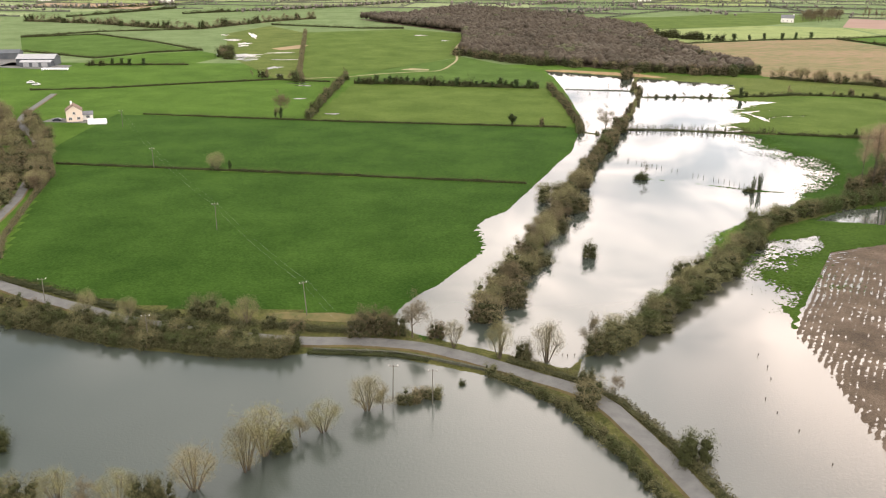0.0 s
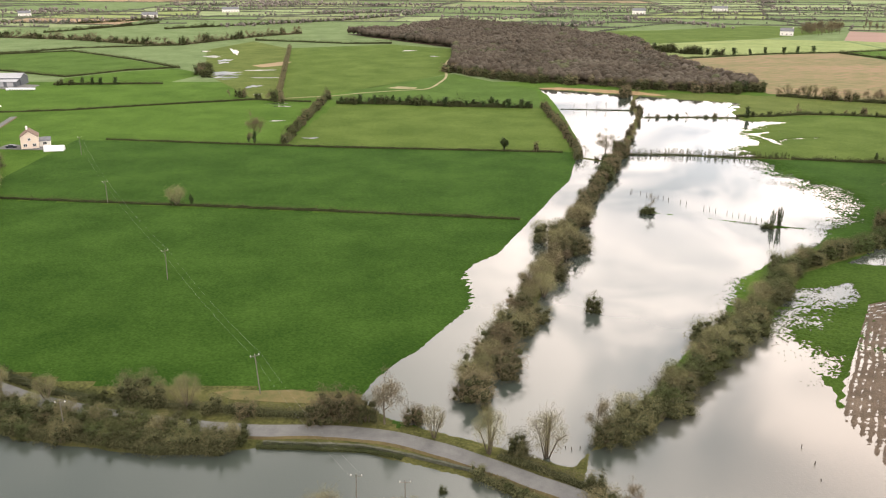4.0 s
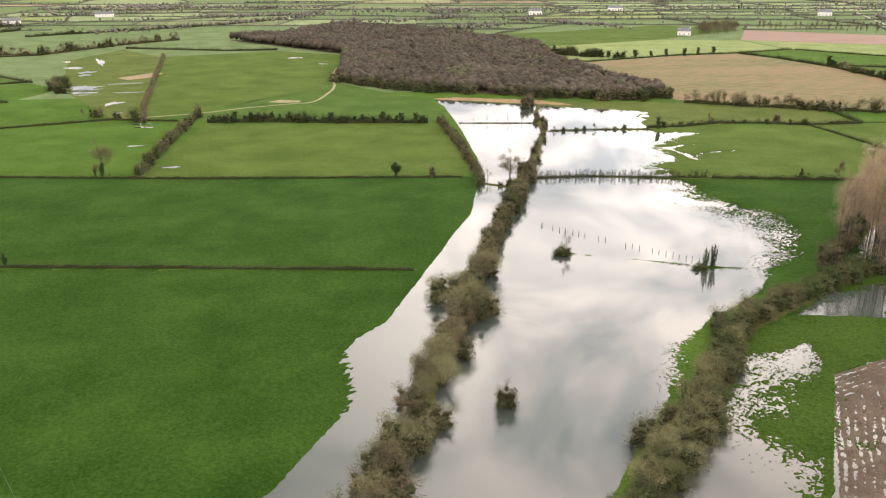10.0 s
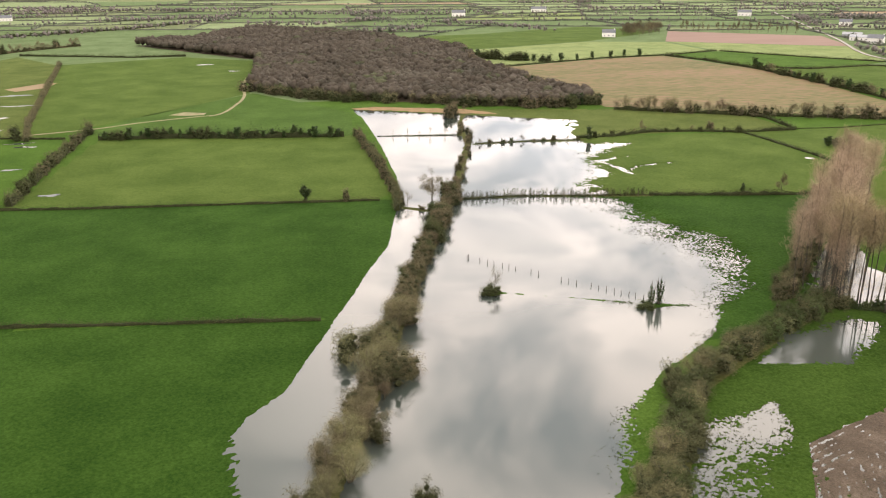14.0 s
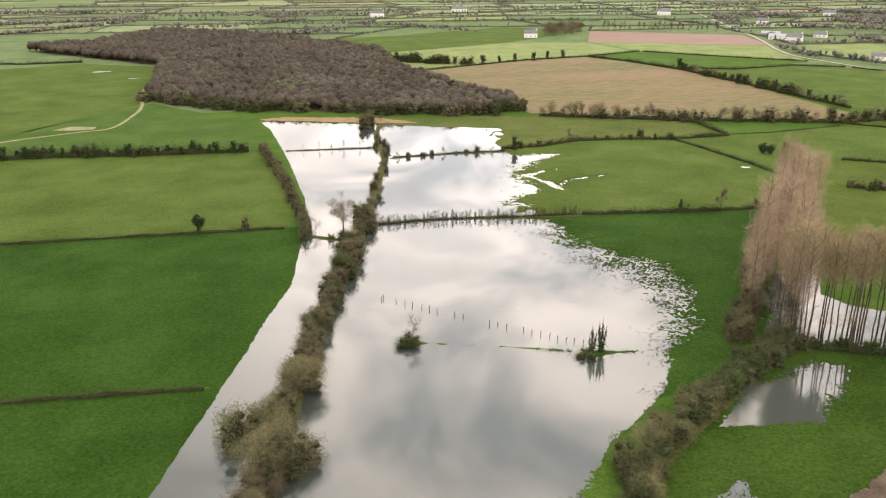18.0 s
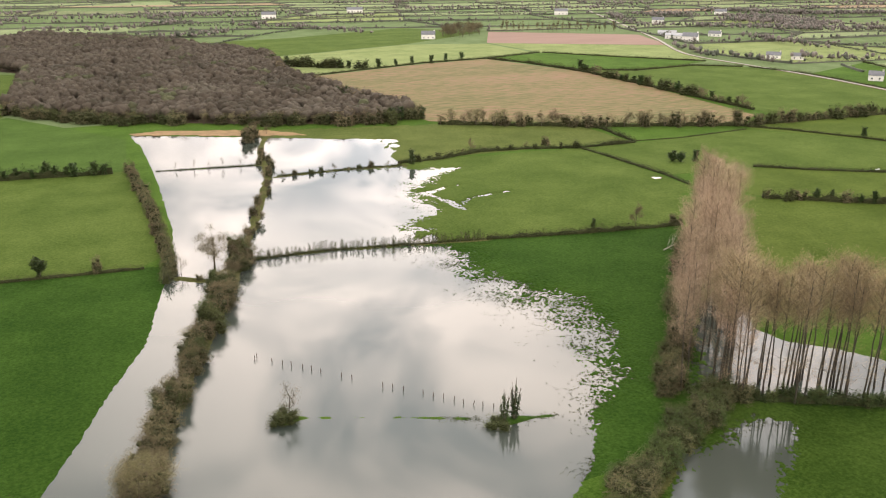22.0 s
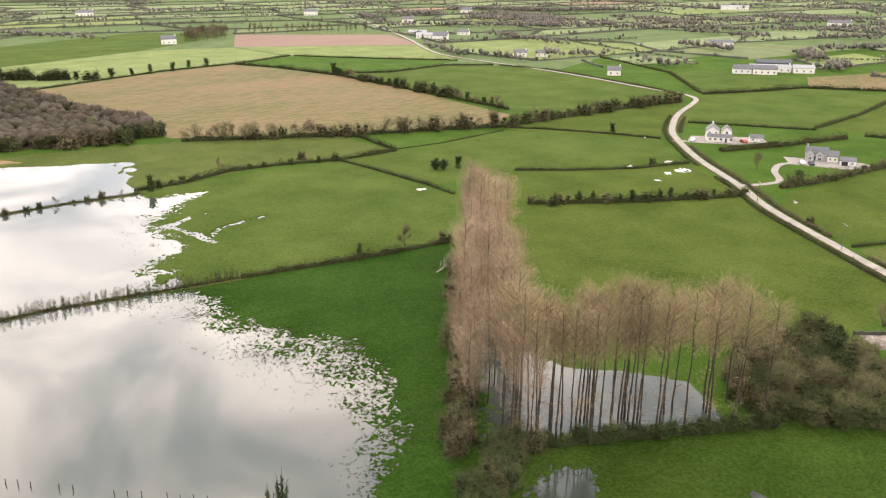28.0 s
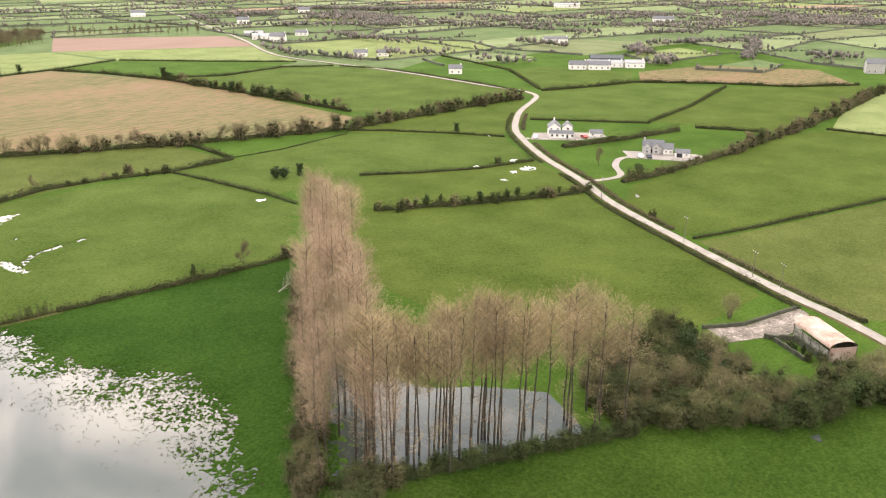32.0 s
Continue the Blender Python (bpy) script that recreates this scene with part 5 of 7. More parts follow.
def far_plain():
    r = np.random.default_rng(77)
    keys = ["haze_green", "haze_bright", "haze_olive", "haze_green", "haze_green", "pale_crop", "brown_soil", "haze_bright", "haze_bright"]
    names = {"haze_green": "green pasture far off on the plain, paled for haze", "haze_bright": "bright green pasture far off, paled for haze", "pasture_dull": "dull green pasture far off", "haze_olive": "olive green rough pasture far off, paled for haze", "pale_crop": "pale crop field far off", "brown_soil": "bare brown field far off"}
    us, vs = np.arange(-1150, 2400, 165.0), np.arange(330, 3000, 80.0)
    grid = {}
    for i, u in enumerate(us):
        for j, v in enumerate(vs):
            x, y = u + r.uniform(-55, 55), v + r.uniform(-20, 20) + 0.12 * u
            a = math.radians(-14)
            grid[i, j] = (x * math.cos(a) - y * math.sin(a), x * math.sin(a) + y * math.cos(a))
    fade = []
    for i in range(len(us) - 1):
        for j in range(len(vs) - 1):
            q = [grid[i, j], grid[i + 1, j], grid[i + 1, j + 1], grid[i, j + 1]]
            cx, cy = np.mean(q, 0)
            dist = math.hypot(cx, cy - 100)
            ang = math.degrees(math.atan2(cx, cy - 100))
            if inside(np.array([cx]), np.array([cy]), KNOWN)[0] or dist > 2600 or not -40 < ang < 86 or cy < 230:
                continue
            if any(inside(np.array([a]), np.array([b]), KNOWN)[0] for a, b in q):
                shrink = 0.55
            else:
                shrink = 1.0
            key = keys[r.integers(0, len(keys))]
            if key == "brown_soil" and r.uniform() < 0.5:
                key = "haze_green"
            q = [((p[0] - cx) * shrink + cx, (p[1] - cy) * shrink + cy) for p in q]
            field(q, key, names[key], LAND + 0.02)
            for a, b in ((q[0], q[1]), (q[0], q[3])):
                if r.uniform() < 0.12:
                    continue
                wild = r.uniform()
                ln = math.hypot(b[0] - a[0], b[1] - a[1])
                big = 1.0 + dist / 1300
                fade.append((a, b, wild, ln, big, dist))
    hedges, crowns, ivies = [], [], []
    for a, b, wild, ln, big, dist in fade:
        n = int(ln * 2.4 / big)
        s = r.uniform(0, 1, n)
        h = 1.3 + 1.4 * wild
        c = np.c_[a[0] + (b[0] - a[0]) * s + r.normal(0, 0.7, n), a[1] + (b[1] - a[1]) * s + r.normal(0, 0.7, n), LAND + r.uniform(0.1, 1.0, n) * h]
        hedges.append(blades(c, 1.0 * big, 0.4 * big, 0, None, r))
        for _ in range(int(ln / 13 * (0.25 + 2.6 * wild ** 3))):
            s = r.uniform()
            (ivies if r.uniform() < 0.35 else crowns).append((a[0] + (b[0] - a[0]) * s, a[1] + (b[1] - a[1]) * s, r.uniform(2.6, 6.5), r.uniform(1.1, 2.1)))
    for wide, deep, line in FAR_BELTS:
        for x, y in resample(line, 2.6):
            for _ in range(deep * 2 if x > 700 else deep):
                tree = (x + r.normal(0, wide), y + r.normal(0, wide), r.uniform(3.5, 9.0), r.uniform(1.5, 3.2))
                (ivies if r.uniform() < 0.22 else crowns).append(tree)
    for line in FAR_LINES:
        for x, y in resample(line, 3.0):
            ivies.append((x + r.normal(0, 0.6), y + r.normal(0, 0.6), r.uniform(1.8, 3.0), r.uniform(1.2, 1.9)))
            if r.uniform() < 0.12:
                crowns.append((x, y, r.uniform(5.0, 8.5), r.uniform(1.6, 2.8)))
    ridge_v, ridge_f = [], []
    for a, b, wild, ln, big, dist in fade:
        p = resample([a, b], 11.0)
        side = np.array([a[1] - b[1], b[0] - a[0]]) / ln
        n0 = len(ridge_v)
        for x, y in p:
            x, y = x + r.normal(0, 0.5), y + r.normal(0, 0.5)
            w, h = r.uniform(0.5, 0.9), r.uniform(0.6, 1.5) * (0.9 + 0.8 * wild)
            for o, z in ((-1.0, -0.1), (-0.6, h), (0.6, h * 0.95), (1.0, -0.1)):
                ridge_v.append((x + side[0] * w * o, y + side[1] * w * o, LAND + z))
        ridge_f += [(n0 + i * 4 + k, n0 + i * 4 + k + 1, n0 + i * 4 + k + 5, n0 + i * 4 + k + 4) for i in range(len(p) - 1) for k in range(3)]
    tagged(new("far_hedge_banks", mesh_from("far_hedge_banks", ridge_v, ridge_f, M["haze_hedge"])), "dark hedge banks between the distant fields", "hedge", kind="stuff")
    tagged(new("far_hedges", soup("far_hedges", np.concatenate(hedges), M["haze_twig"])), "dark hedgerows dividing the distant fields", "hedge", kind="stuff")
    for k in range(120):
        d, a = r.uniform(1180, 2500), math.radians(r.uniform(-25, 84) if k < 50 else r.uniform(42, 84))
        cx, cy = d * math.sin(a), 100 + d * math.cos(a)
        ca, sa = math.cos(a), math.sin(a)
        for _ in range(38):
            u, w = r.normal(0, 44), r.normal(0, 12)
            crowns.append((cx + u * ca + w * sa, cy - u * sa + w * ca, r.uniform(5, 9.5), r.uniform(2.0, 3.8)))
    clumps(crowns, "haze_wood", 1.5, 20, 0.13, "far_trees", "leafless trees and copses on the distant plain", "wood", core=0.78)
    clumps(ivies, "haze_ivy", 1.2, 16, 0.25, "far_ivy_trees", "dark ivy-clad trees along the distant hedgerows", "wood", core=0.8)


far_plain()

# ------------------------------------------------------------------ grass tufts standing in the shallows


def tufts():
    r = np.random.default_rng(12)
    x, y = r.uniform(95, 156, 190000), r.uniform(262, 388, 190000)
    x2, y2 = r.uniform(66, 112, 46000), r.uniform(180, 240, 46000)
    x3, y3 = r.uniform(124, 184, 14000), r.uniform(386, 470, 14000)
    x, y = np.r_[x, x2, x3], np.r_[y, y2, y3]
    z = height(x, y)
    mat = np.clip(0.55 + 0.9 * vnoise(x, y, 5.0, 51) + 0.35 * vnoise(x, y, 1.1, 52), 0.06, 1)
    keep = (z < 0.05) & (z > -0.245) & (r.uniform(0, 1, len(x)) < 0.62 * mat * np.exp(np.minimum(z, 0) / 0.085))
    x, y = x[keep], y[keep]
    c = np.repeat(np.c_[x, y, np.full(len(x), 0.06)], 3, 0) + r.normal(0, 0.11, (3 * len(x), 3)) * (1, 1, 0.2)
    tri = blades(c, 0.20, 0.12, 0.3, np.tile((0.0, 0.0, 1.0), (len(c), 1)), r)
    tagged(new("grass_tufts", soup("grass_tufts", tri, M["tuft"])), "green grass tufts poking out of the shallow flood", "grass", kind="stuff")


tufts()

# ------------------------------------------------------------------ trees one by one
S = "standing in flood water"
def stand(rows):
    """Plants trees and bushes from rows of kind, x, y, height, width, label."""
    for kind, x, y, h, wd, label in rows:
        plant(kind, x, y, h, "", label, wd)


stand([
    ("bush_dark", 70.6, 297.8, 2.6, 2.3, "dark bramble bush on a small islet"), ("bush_dark", 71.4, 298.2, 2.2, 2.2, "dark bramble bush on a small islet"), ("thin_tree", 72.2, 298.6, 7.6, 0.9, "small bare tree on a bramble islet"),
    ("ivy_stump", 105.8, 282.2, 6.6, 0.9, "twin ivy-clad stump on a grassy islet"), ("ivy_stump", 108.2, 282.8, 7.6, 0.9, "ivy-clad dead tree on a grassy islet"), ("bush_dark", 104.6, 282.0, 2.0, 2.8, "dark bramble bush under the ivy trees"),
    ("bush", 39.2, 216.6, 5.6, 0.82, "lone rounded dark bush " + S), ("tree", 72.9, 381.5, 12.5, 1.15, "spreading bare ash beside the river"), ("thin_tree", 64.3, 380.5, 6.5, 0.8, "thin bare tree " + S),
    ("thin_tree", 61.8, 382.0, 5.5, 0.8, "thin bare tree " + S), ("tree", 78.5, 384.0, 8.0, 0.8, "bare tree beside the river"), ("bush_dark", 71.0, 373.0, 3.0, 1.3, "dark bush on a grassy spit"),
    ("bush_brown", 68.0, 373.8, 1.8, 1.4, "low brown bush on a grassy spit"), ("tree", -78.4, 405.2, 14.5, 0.95, "tall pale ash with an ivy-clad foot"), ("ivy", -78.0, 404.6, 6.5, 0.8, "ivy-clad stem beside a tall ash"),
    ("ivy", -80.6, 405.2, 4.5, 0.8, "leaning ivy-clad stem beside a tall ash"), ("ivy", 31.2, 390.6, 6.4, 1.5, "dark ivy bush tree in a field hedge"), ("bush_brown", 44.8, 388.9, 5.2, 0.7, "pale twiggy bush in a field hedge"),
    ("bush_dark", 44.8, 388.4, 2.6, 1.0, "dark bush in a field hedge"), ("tree_olive", -84.0, 306.5, 7.6, 1.1, "bare tree with ivy in a low hedge")])
stand([
    ("ivy", -79.0, 305.8, 4.6, 0.9, "ivy stump in a low hedge"), ("ivy", -85.4, 306.0, 3.6, 1.0, "ivy stump in a low hedge"), ("tree_olive", -13.7, 135.8, 7.5, 1.1, "many-stemmed willow " + S),
    ("tree", -11.0, 136.0, 6.2, 1.0, "many-stemmed willow " + S), ("bush", -7.0, 138.7, 3.0, 1.5, "low willow scrub on a drowned islet"), ("bush_brown", -4.1, 139.8, 3.2, 1.5, "low willow scrub on a drowned islet"),
    ("bush", -1.6, 140.4, 3.5, 1.2, "low willow scrub on a drowned islet"), ("bush_dark", 3.6, 145.4, 1.5, 1.3, "tuft of drowned scrub"), ("tree_olive", -31.5, 116.8, 9.4, 1.0, "grey olive willow " + S),
    ("tree_olive", -29.6, 121.3, 10.0, 1.0, "grey olive willow " + S), ("bush", -26.9, 123.5, 6.2, 1.0, "willow bush " + S), ("tree", -24.6, 126.7, 5.8, 1.1, "willow bush " + S),
    ("tree_olive", -20.7, 128.5, 6.8, 1.1, "willow bush " + S), ("tree_olive", -38.3, 111.5, 8.2, 1.1, "rounded willow " + S), ("bush", -62.6, 106.5, 7.5, 1.0, "willow bush " + S),
    ("tree_olive", -57.5, 107.2, 7.0, 1.1, "willow bush " + S), ("tree", -53.6, 107.0, 6.2, 1.0, "willow bush " + S), ("tree_olive", -48.3, 106.6, 7.5, 1.0, "willow bush " + S),
    ("bush", -45.4, 108.0, 6.2, 0.9, "willow bush " + S), ("bush", -42.4, 108.7, 5.8, 0.9, "willow bush " + S)])
stand([
    ("bush_dark", -75.0, 123.0, 6.2, 1.1, "dark willow bush " + S), ("bush_dark", -68.0, 108.0, 6.2, 1.1, "dark willow bush " + S), ("tree_olive", -80.2, 176.5, 6.9, 0.8, "small bare tree beside the lane"),
    ("tree_olive", -70.5, 174.6, 5.8, 0.9, "small bare tree beside the lane"), ("bush_dark", -60.2, 172.6, 4.4, 1.1, "bramble bush beside the lane"), ("bush", -53.5, 173.0, 7.0, 1.25, "large olive bush beside the lane"),
    ("bush", -49.5, 172.6, 6.2, 1.1, "large olive bush beside the lane"), ("tree_olive", -43.3, 171.6, 7.2, 1.0, "bare olive tree beside the lane"), ("bush", -38.5, 170.6, 4.2, 1.2, "rough bush beside the lane"),
    ("bush_brown", -31.7, 168.0, 4.0, 1.1, "rough bush beside the lane"), ("tree_olive", -31.9, 159.0, 5.2, 0.7, "small bare tree at the water's edge"), ("bush_brown", -18.4, 167.0, 7.5, 1.05, "dense brown bush beside the lane"),
    ("bush_brown", -14.1, 167.2, 7.5, 1.0, "dense brown bush beside the lane"), ("tree", -6.6, 165.6, 11.2, 0.9, "tall bare ash beside the flooded field"), ("bush", -9.8, 166.4, 5.8, 0.9, "brown bush beside the lane"),
    ("bush_brown", -1.4, 165.8, 5.0, 1.0, "brown bush at the flooded field"), ("tree_olive", 2.2, 161.0, 6.8, 0.7, "small bare tree beside the lane"), ("tree_olive", 11.5, 156.0, 9.0, 0.8, "pollarded bare tree beside the lane"),
    ("bush", 16.0, 155.4, 5.5, 1.0, "olive bush beside the lane"), ("tree_olive", 21.0, 155.2, 9.5, 0.9, "bare willow " + S)])
stand([
    ("tree", 30.6, 161.6, 8.8, 0.8, "gnarled bare tree on the bank"), ("bush_brown", 27.2, 138.0, 6.2, 1.2, "rust brown bush leaning over the lane"), ("tree", 31.9, 141.0, 5.8, 0.8, "bare tree beside the lane"),
    ("bush_dark", 41.2, 119.5, 7.0, 1.1, "large bush beside the lane"), ("bush", 27.6, 146.0, 3.8, 1.2, "low bush beside the lane"), ("tree", 193.6, 366.4, 8.0, 0.8, "thin bare tree in a field hedge"),
    ("ivy", 179.8, 368.4, 4.6, 1.0, "ivy stump in a field hedge"), ("bush_brown", 206.0, 364.0, 4.0, 1.2, "rust brown bush in a field hedge"), ("tree", 193.9, 482.0, 5.6, 0.8, "bare tree in a field hedge"),
    ("bush_brown", 226.7, 478.0, 5.0, 0.9, "rusty bush in a field hedge"), ("ivy", 162.4, 469.0, 6.5, 1.3, "dark ivy tree at the water's edge"), ("ivy", 365.4, 436.2, 5.5, 1.3, "lone ivy-clad tree in a low hedge"),
    ("ivy", 258.3, 432.5, 5.0, 2.2, "dark evergreen bush in a paddock corner"), ("ivy", 260.6, 430.8, 4.4, 2.2, "dark evergreen bush in a paddock corner"), ("ivy", 266.2, 428.9, 5.4, 1.4, "dark evergreen bush in a paddock corner"),
    ("bush_dark", 329.6, 386.2, 3.6, 1.0, "round bush at the lane side"), ("ivy", 378.2, 690.0, 8.0, 1.4, "lone dark tree in a far hedge"), ("bush_dark", 304.6, 308.0, 3.0, 1.0, "bush at the lane side"),
    ("tree_olive", 244.0, 258.4, 6.5, 0.9, "crooked bare tree at the old yard"), ("tree", 354.0, 356.0, 8.5, 1.0, "spreading bare tree in a garden")])
stand([
    ("bush_dark", 343.0, 336.0, 5.0, 1.0, "dark evergreen shrub at a drive"), ("ivy", 346.0, 335.0, 6.0, 1.5, "dark evergreen tree at a drive"), ("tree", 590.0, 322.0, 9.0, 1.1, "bare tree in a far hedge")])

row(["tree", "bush_brown", "tree_olive"], [(206, 538), (225, 529), (255, 513), (273, 504), (304, 493), (338, 480)], 3.8, (5.5, 9.5), 1.4, "stubble hedge trees", 21, "bare tree in a field hedge")
row(["ivy", "bush_dark", "tree"], [(374, 678), (374, 613), (373, 559), (372, 516)], 5.0, (4.5, 8.0), 1.2, "field hedge trees", 22, "tree in a far field hedge", 1.3)
row(["tree", "bush_brown", "bush_dark"], [(343, 479), (378, 478), (420, 476), (464, 472)], 4.2, (4.5, 8.5), 1.2, "lane hedge trees", 23, "bare tree in a far hedge")
row(["bush_dark", "ivy", "bush_brown"], [(254, 376), (278, 359), (295, 349), (311, 341)], 4.6, (3.0, 5.0), 0.8, "paddock hedge bushes", 24, "dark bush in a paddock hedge", 1.2)
row(["bush_dark", "bush_brown"], [(350, 333), (375, 330), (398, 327.5)], 3.2, (1.8, 3.2), 0.8, "long hedge bushes", 59, "low bush in a garden hedge", 1.2)
row(["bush_brown", "tree", "bush_dark"], [(402, 327), (429, 325), (472, 323), (534, 322), (640, 327)], 5.0, (4.5, 8.0), 1.2, "long hedge trees", 25, "bare tree in a long hedge")
row(["ivy", "bush_dark", "ivy"], [(-52, 513), (-23, 511), (9, 504), (52, 498)], 4.2, (3.6, 6.4), 0.7, "ivy hedge trees", 26, "ivy-clad tree in a hedge", 1.3)
row(["bush_brown", "bush_dark"], [(-65, 410), (-64, 462), (-61, 534)], 7.0, (4.0, 6.0), 0.7, "slanting hedge bushes", 27, "bushy tree in a hedge")
row(["bush_brown"], [(61, 498), (63, 433), (62, 380)], 9.0, (3.6, 5.2), 0.6, "river hedge bushes", 28, "brown bush in a hedge")
row(["sapling"], [(84, 383.4), (104, 383), (122, 379.5), (147, 374.4)], 0.6, (1.6, 3.3), 0.3, "drowned saplings", 29, "bare sapling in a drowned hedge", 1.0)
row(["bush_dark", "bush_brown", "tree"], [(112, 470.5), (135, 471), (157, 469)], 5.0, (1.6, 3.4), 0.4, "drowned bushes", 30, "small bush on a drowned bank")
row(["thin_tree"], [(78, 495.5), (100, 492.5)], 4.5, (3.0, 5.5), 0.5, "drowned trees", 31, "thin bare tree on a drowned bank", 0.6)
row(["bush_dark", "tree", "bush_brown"], [(166, 471), (195, 478), (217, 475), (236, 469)], 5.5, (2.2, 4.2), 0.6, "hedge bushes", 32, "bush in a field hedge")
row(["ivy", "bush_dark"], [(164, 839), (183, 813), (200, 784), (234, 757)], 6.0, (6.0, 9.0), 1.5, "wood edge trees", 33, "dark ivy tree at the wood's edge", 1.6)
row(["ivy"], [(251, 755), (292, 767), (324, 773)], 15.0, (6.0, 8.0), 1.0, "far hedge trees", 34, "dark ivy tree in a far hedge", 1.2)
row(["tree"], [(469, 990), (520, 968), (580, 942)], 6.0, (10.0, 16.0), 1.5, "far tree line", 35, "tall bare tree in a far row", 0.5)
row(["tree", "thin_tree", "tree"], [(392, 946), (402, 985), (424, 1010), (448, 1015), (436, 985), (412, 955)], 3.4, (9.0, 14.0), 5.0, "far grove", 58, "tall bare tree in a far grove", 0.9)
row(["tree", "bush_dark"], [(-434, 918), (-356, 895), (-280, 851), (-235, 841), (-178, 932), (-142, 967)], 11.0, (7.0, 11.0), 2.0, "far left trees", 36, "bare tree in a far hedge")
row(["bush_dark", "ivy"], [(182, 550), (204, 560), (192, 600), (186, 640), (182, 690)], 7.0, (5.0, 8.0), 1.5, "wood edge trees", 37, "dark bush tree at the wood's edge", 1.3)
row(["bush_dark"], [(18, 650), (40, 622), (66, 596)], 6.5, (5.0, 7.0), 1.0, "wood edge trees", 38, "dark evergreen at the wood's edge", 1.5)
row(["tree", "bush_brown"], [(112, 535), (118, 548), (124, 552)], 3.0, (5.0, 8.0), 1.5, "river head trees", 39, "gnarled pale tree at the river's head")
row(["bush", "bush_dark", "bush"], [(-138, 195), (-118, 184), (-99, 174.5), (-84, 168.5), (-69, 163), (-57, 161), (-44, 158.5), (-33, 158.2)], 1.7, (2.6, 4.6), 0.8, "lakeside bushes", 52, "leafless willow bush at the lake's edge", 1.2)
row(["bush", "bush_dark"], [(10, 149), (17, 143.5), (22, 137.5), (26, 129), (31, 120), (34, 110)], 2.6, (1.6, 2.8), 0.5, "lakeside bushes", 53, "low willow bush below the lane", 1.2)
row(["bush", "bush_dark", "bush_brown"], [(-140, 205), (-118, 190), (-98, 181), (-84, 174.5), (-72, 168.5), (-58, 164.8)], 2.2, (2.0, 3.2), 0.8, "lakeside bushes", 54, "leafless willow bush beside the lane", 1.25)
row(["bush", "bush_dark", "tree_olive", "bush"], [(-82, 174.0), (-70, 169.3), (-57, 164.8), (-42, 161.2), (-31, 159.6)], 2.1, (3.4, 5.4), 0.6, "lakeside bushes", 60, "leafless willow bush beside the lane", 1.15)
row(["bush_brown", "bush", "bush_dark", "tree"], [(13, 650), (40, 618), (70, 600), (100, 585), (127, 572), (164, 556), (202, 559)], 4.0, (5.0, 8.5), 2.0, "wood edge trees", 56, "leafless tree at the wood's edge", 1.3)
row(["tree", "bush_brown", "tree"], [(204, 556), (192, 600), (184, 650), (180, 700), (178, 740), (190, 840), (150, 940), (134, 979)], 9.0, (6.0, 9.5), 2.0, "wood edge trees", 57, "leafless tree at the wood's edge", 1.2)
# left wooded bank
row(["bush_brown", "bush", "tree_olive", "tree"], [(-138, 276), (-147, 302), (-158, 330), (-173, 360), (-197, 402)], 2.8, (4.5, 7.8), 1.0, "bank wood", 61, "leafless shrub beside the side road", 1.25)
row(["tree_olive", "bush_brown", "bush"], [(-141, 240), (-146, 270), (-156, 300), (-163, 322), (-181, 354), (-206, 396), (-222, 420)], 3.6, (5.0, 8.0), 1.5, "bank wood", 40, "leafless tree in a wooded bank", 1.2)
row(["tree_olive", "bush_brown", "bush"], [(-165, 245), (-174, 285), (-186, 325), (-206, 362), (-236, 400)], 5.0, (6.0, 9.5), 2.5, "bank wood", 55, "leafless tree in a wooded bank", 1.4)
row(["tree_olive", "bush_brown"], [(-150, 240), (-158, 275), (-170, 315), (-190, 350), (-216, 392), (-240, 430)], 5.0, (6.0, 9.0), 2.0, "bank wood", 41, "leafless tree in a wooded bank", 1.2)
hedge([(-118, 212), (-125, 228), (-133, 260), (-142, 300), (-160, 336), (-178, 372)], 1.4, 2.2, "twig_brown", 0.5, 40, "rough hedge along the side road")
row(["bush_dark", "ivy"], [(-240, 585), (-205, 588)], 6.0, (4.0, 6.0), 1.0, "farm trees", 42, "dark bush beside the farm", 1.3)
row(["bush_dark", "tree"], [(-160, 640), (-168, 660), (-158, 625)], 6.0, (6.0, 9.0), 2.0, "paddock trees", 43, "tree in a wet paddock", 1.2)
row(["bush_dark", "tree"], [(-118, 540), (-90, 520)], 6.0, (4.0, 8.0), 1.5, "paddock trees", 44, "tree in a wet paddock")
# undergrowth round the grove
hedge([(143, 277.5), (152, 271.5), (163, 265.5), (175, 258.5), (187, 251)], 2.0, 3.4, "ivy", 0.45, 80, "dark tangle of brambles and ivy at the grove's foot", base=0.15, ragged=0.5)
hedge([(140.5, 280), (150, 292), (165, 309), (180, 327), (196, 345), (206, 357)], 1.6, 3.0, "twig_brown", 0.5, 60, "brown scrubby bank beneath the poplars", base=0.15, ragged=0.6)
row(["bush_dark", "bush_green", "bush_green"], [(143, 278), (152, 272), (163, 266), (175, 259), (186, 252)], 2.2, (2.0, 3.6), 0.8, "grove scrub", 45, "dense scrub at the grove's foot", 1.2)
row(["bush_brown", "bush"], [(139, 279), (150, 292), (165, 309), (180, 327), (196, 345)], 2.6, (3.2, 6.5), 0.9, "grove scrub", 46, "brown scrub at the grove's foot", 1.1)
THICKET = [(186, 255), (194, 268), (212, 270), (229, 264), (231, 256), (222, 250), (214, 243), (219, 236), (228, 231), (237, 226), (246, 220), (243, 214), (229, 219), (209, 231), (197, 241)]
tx, ty = scatter(THICKET, 3.1, np.random.default_rng(4))
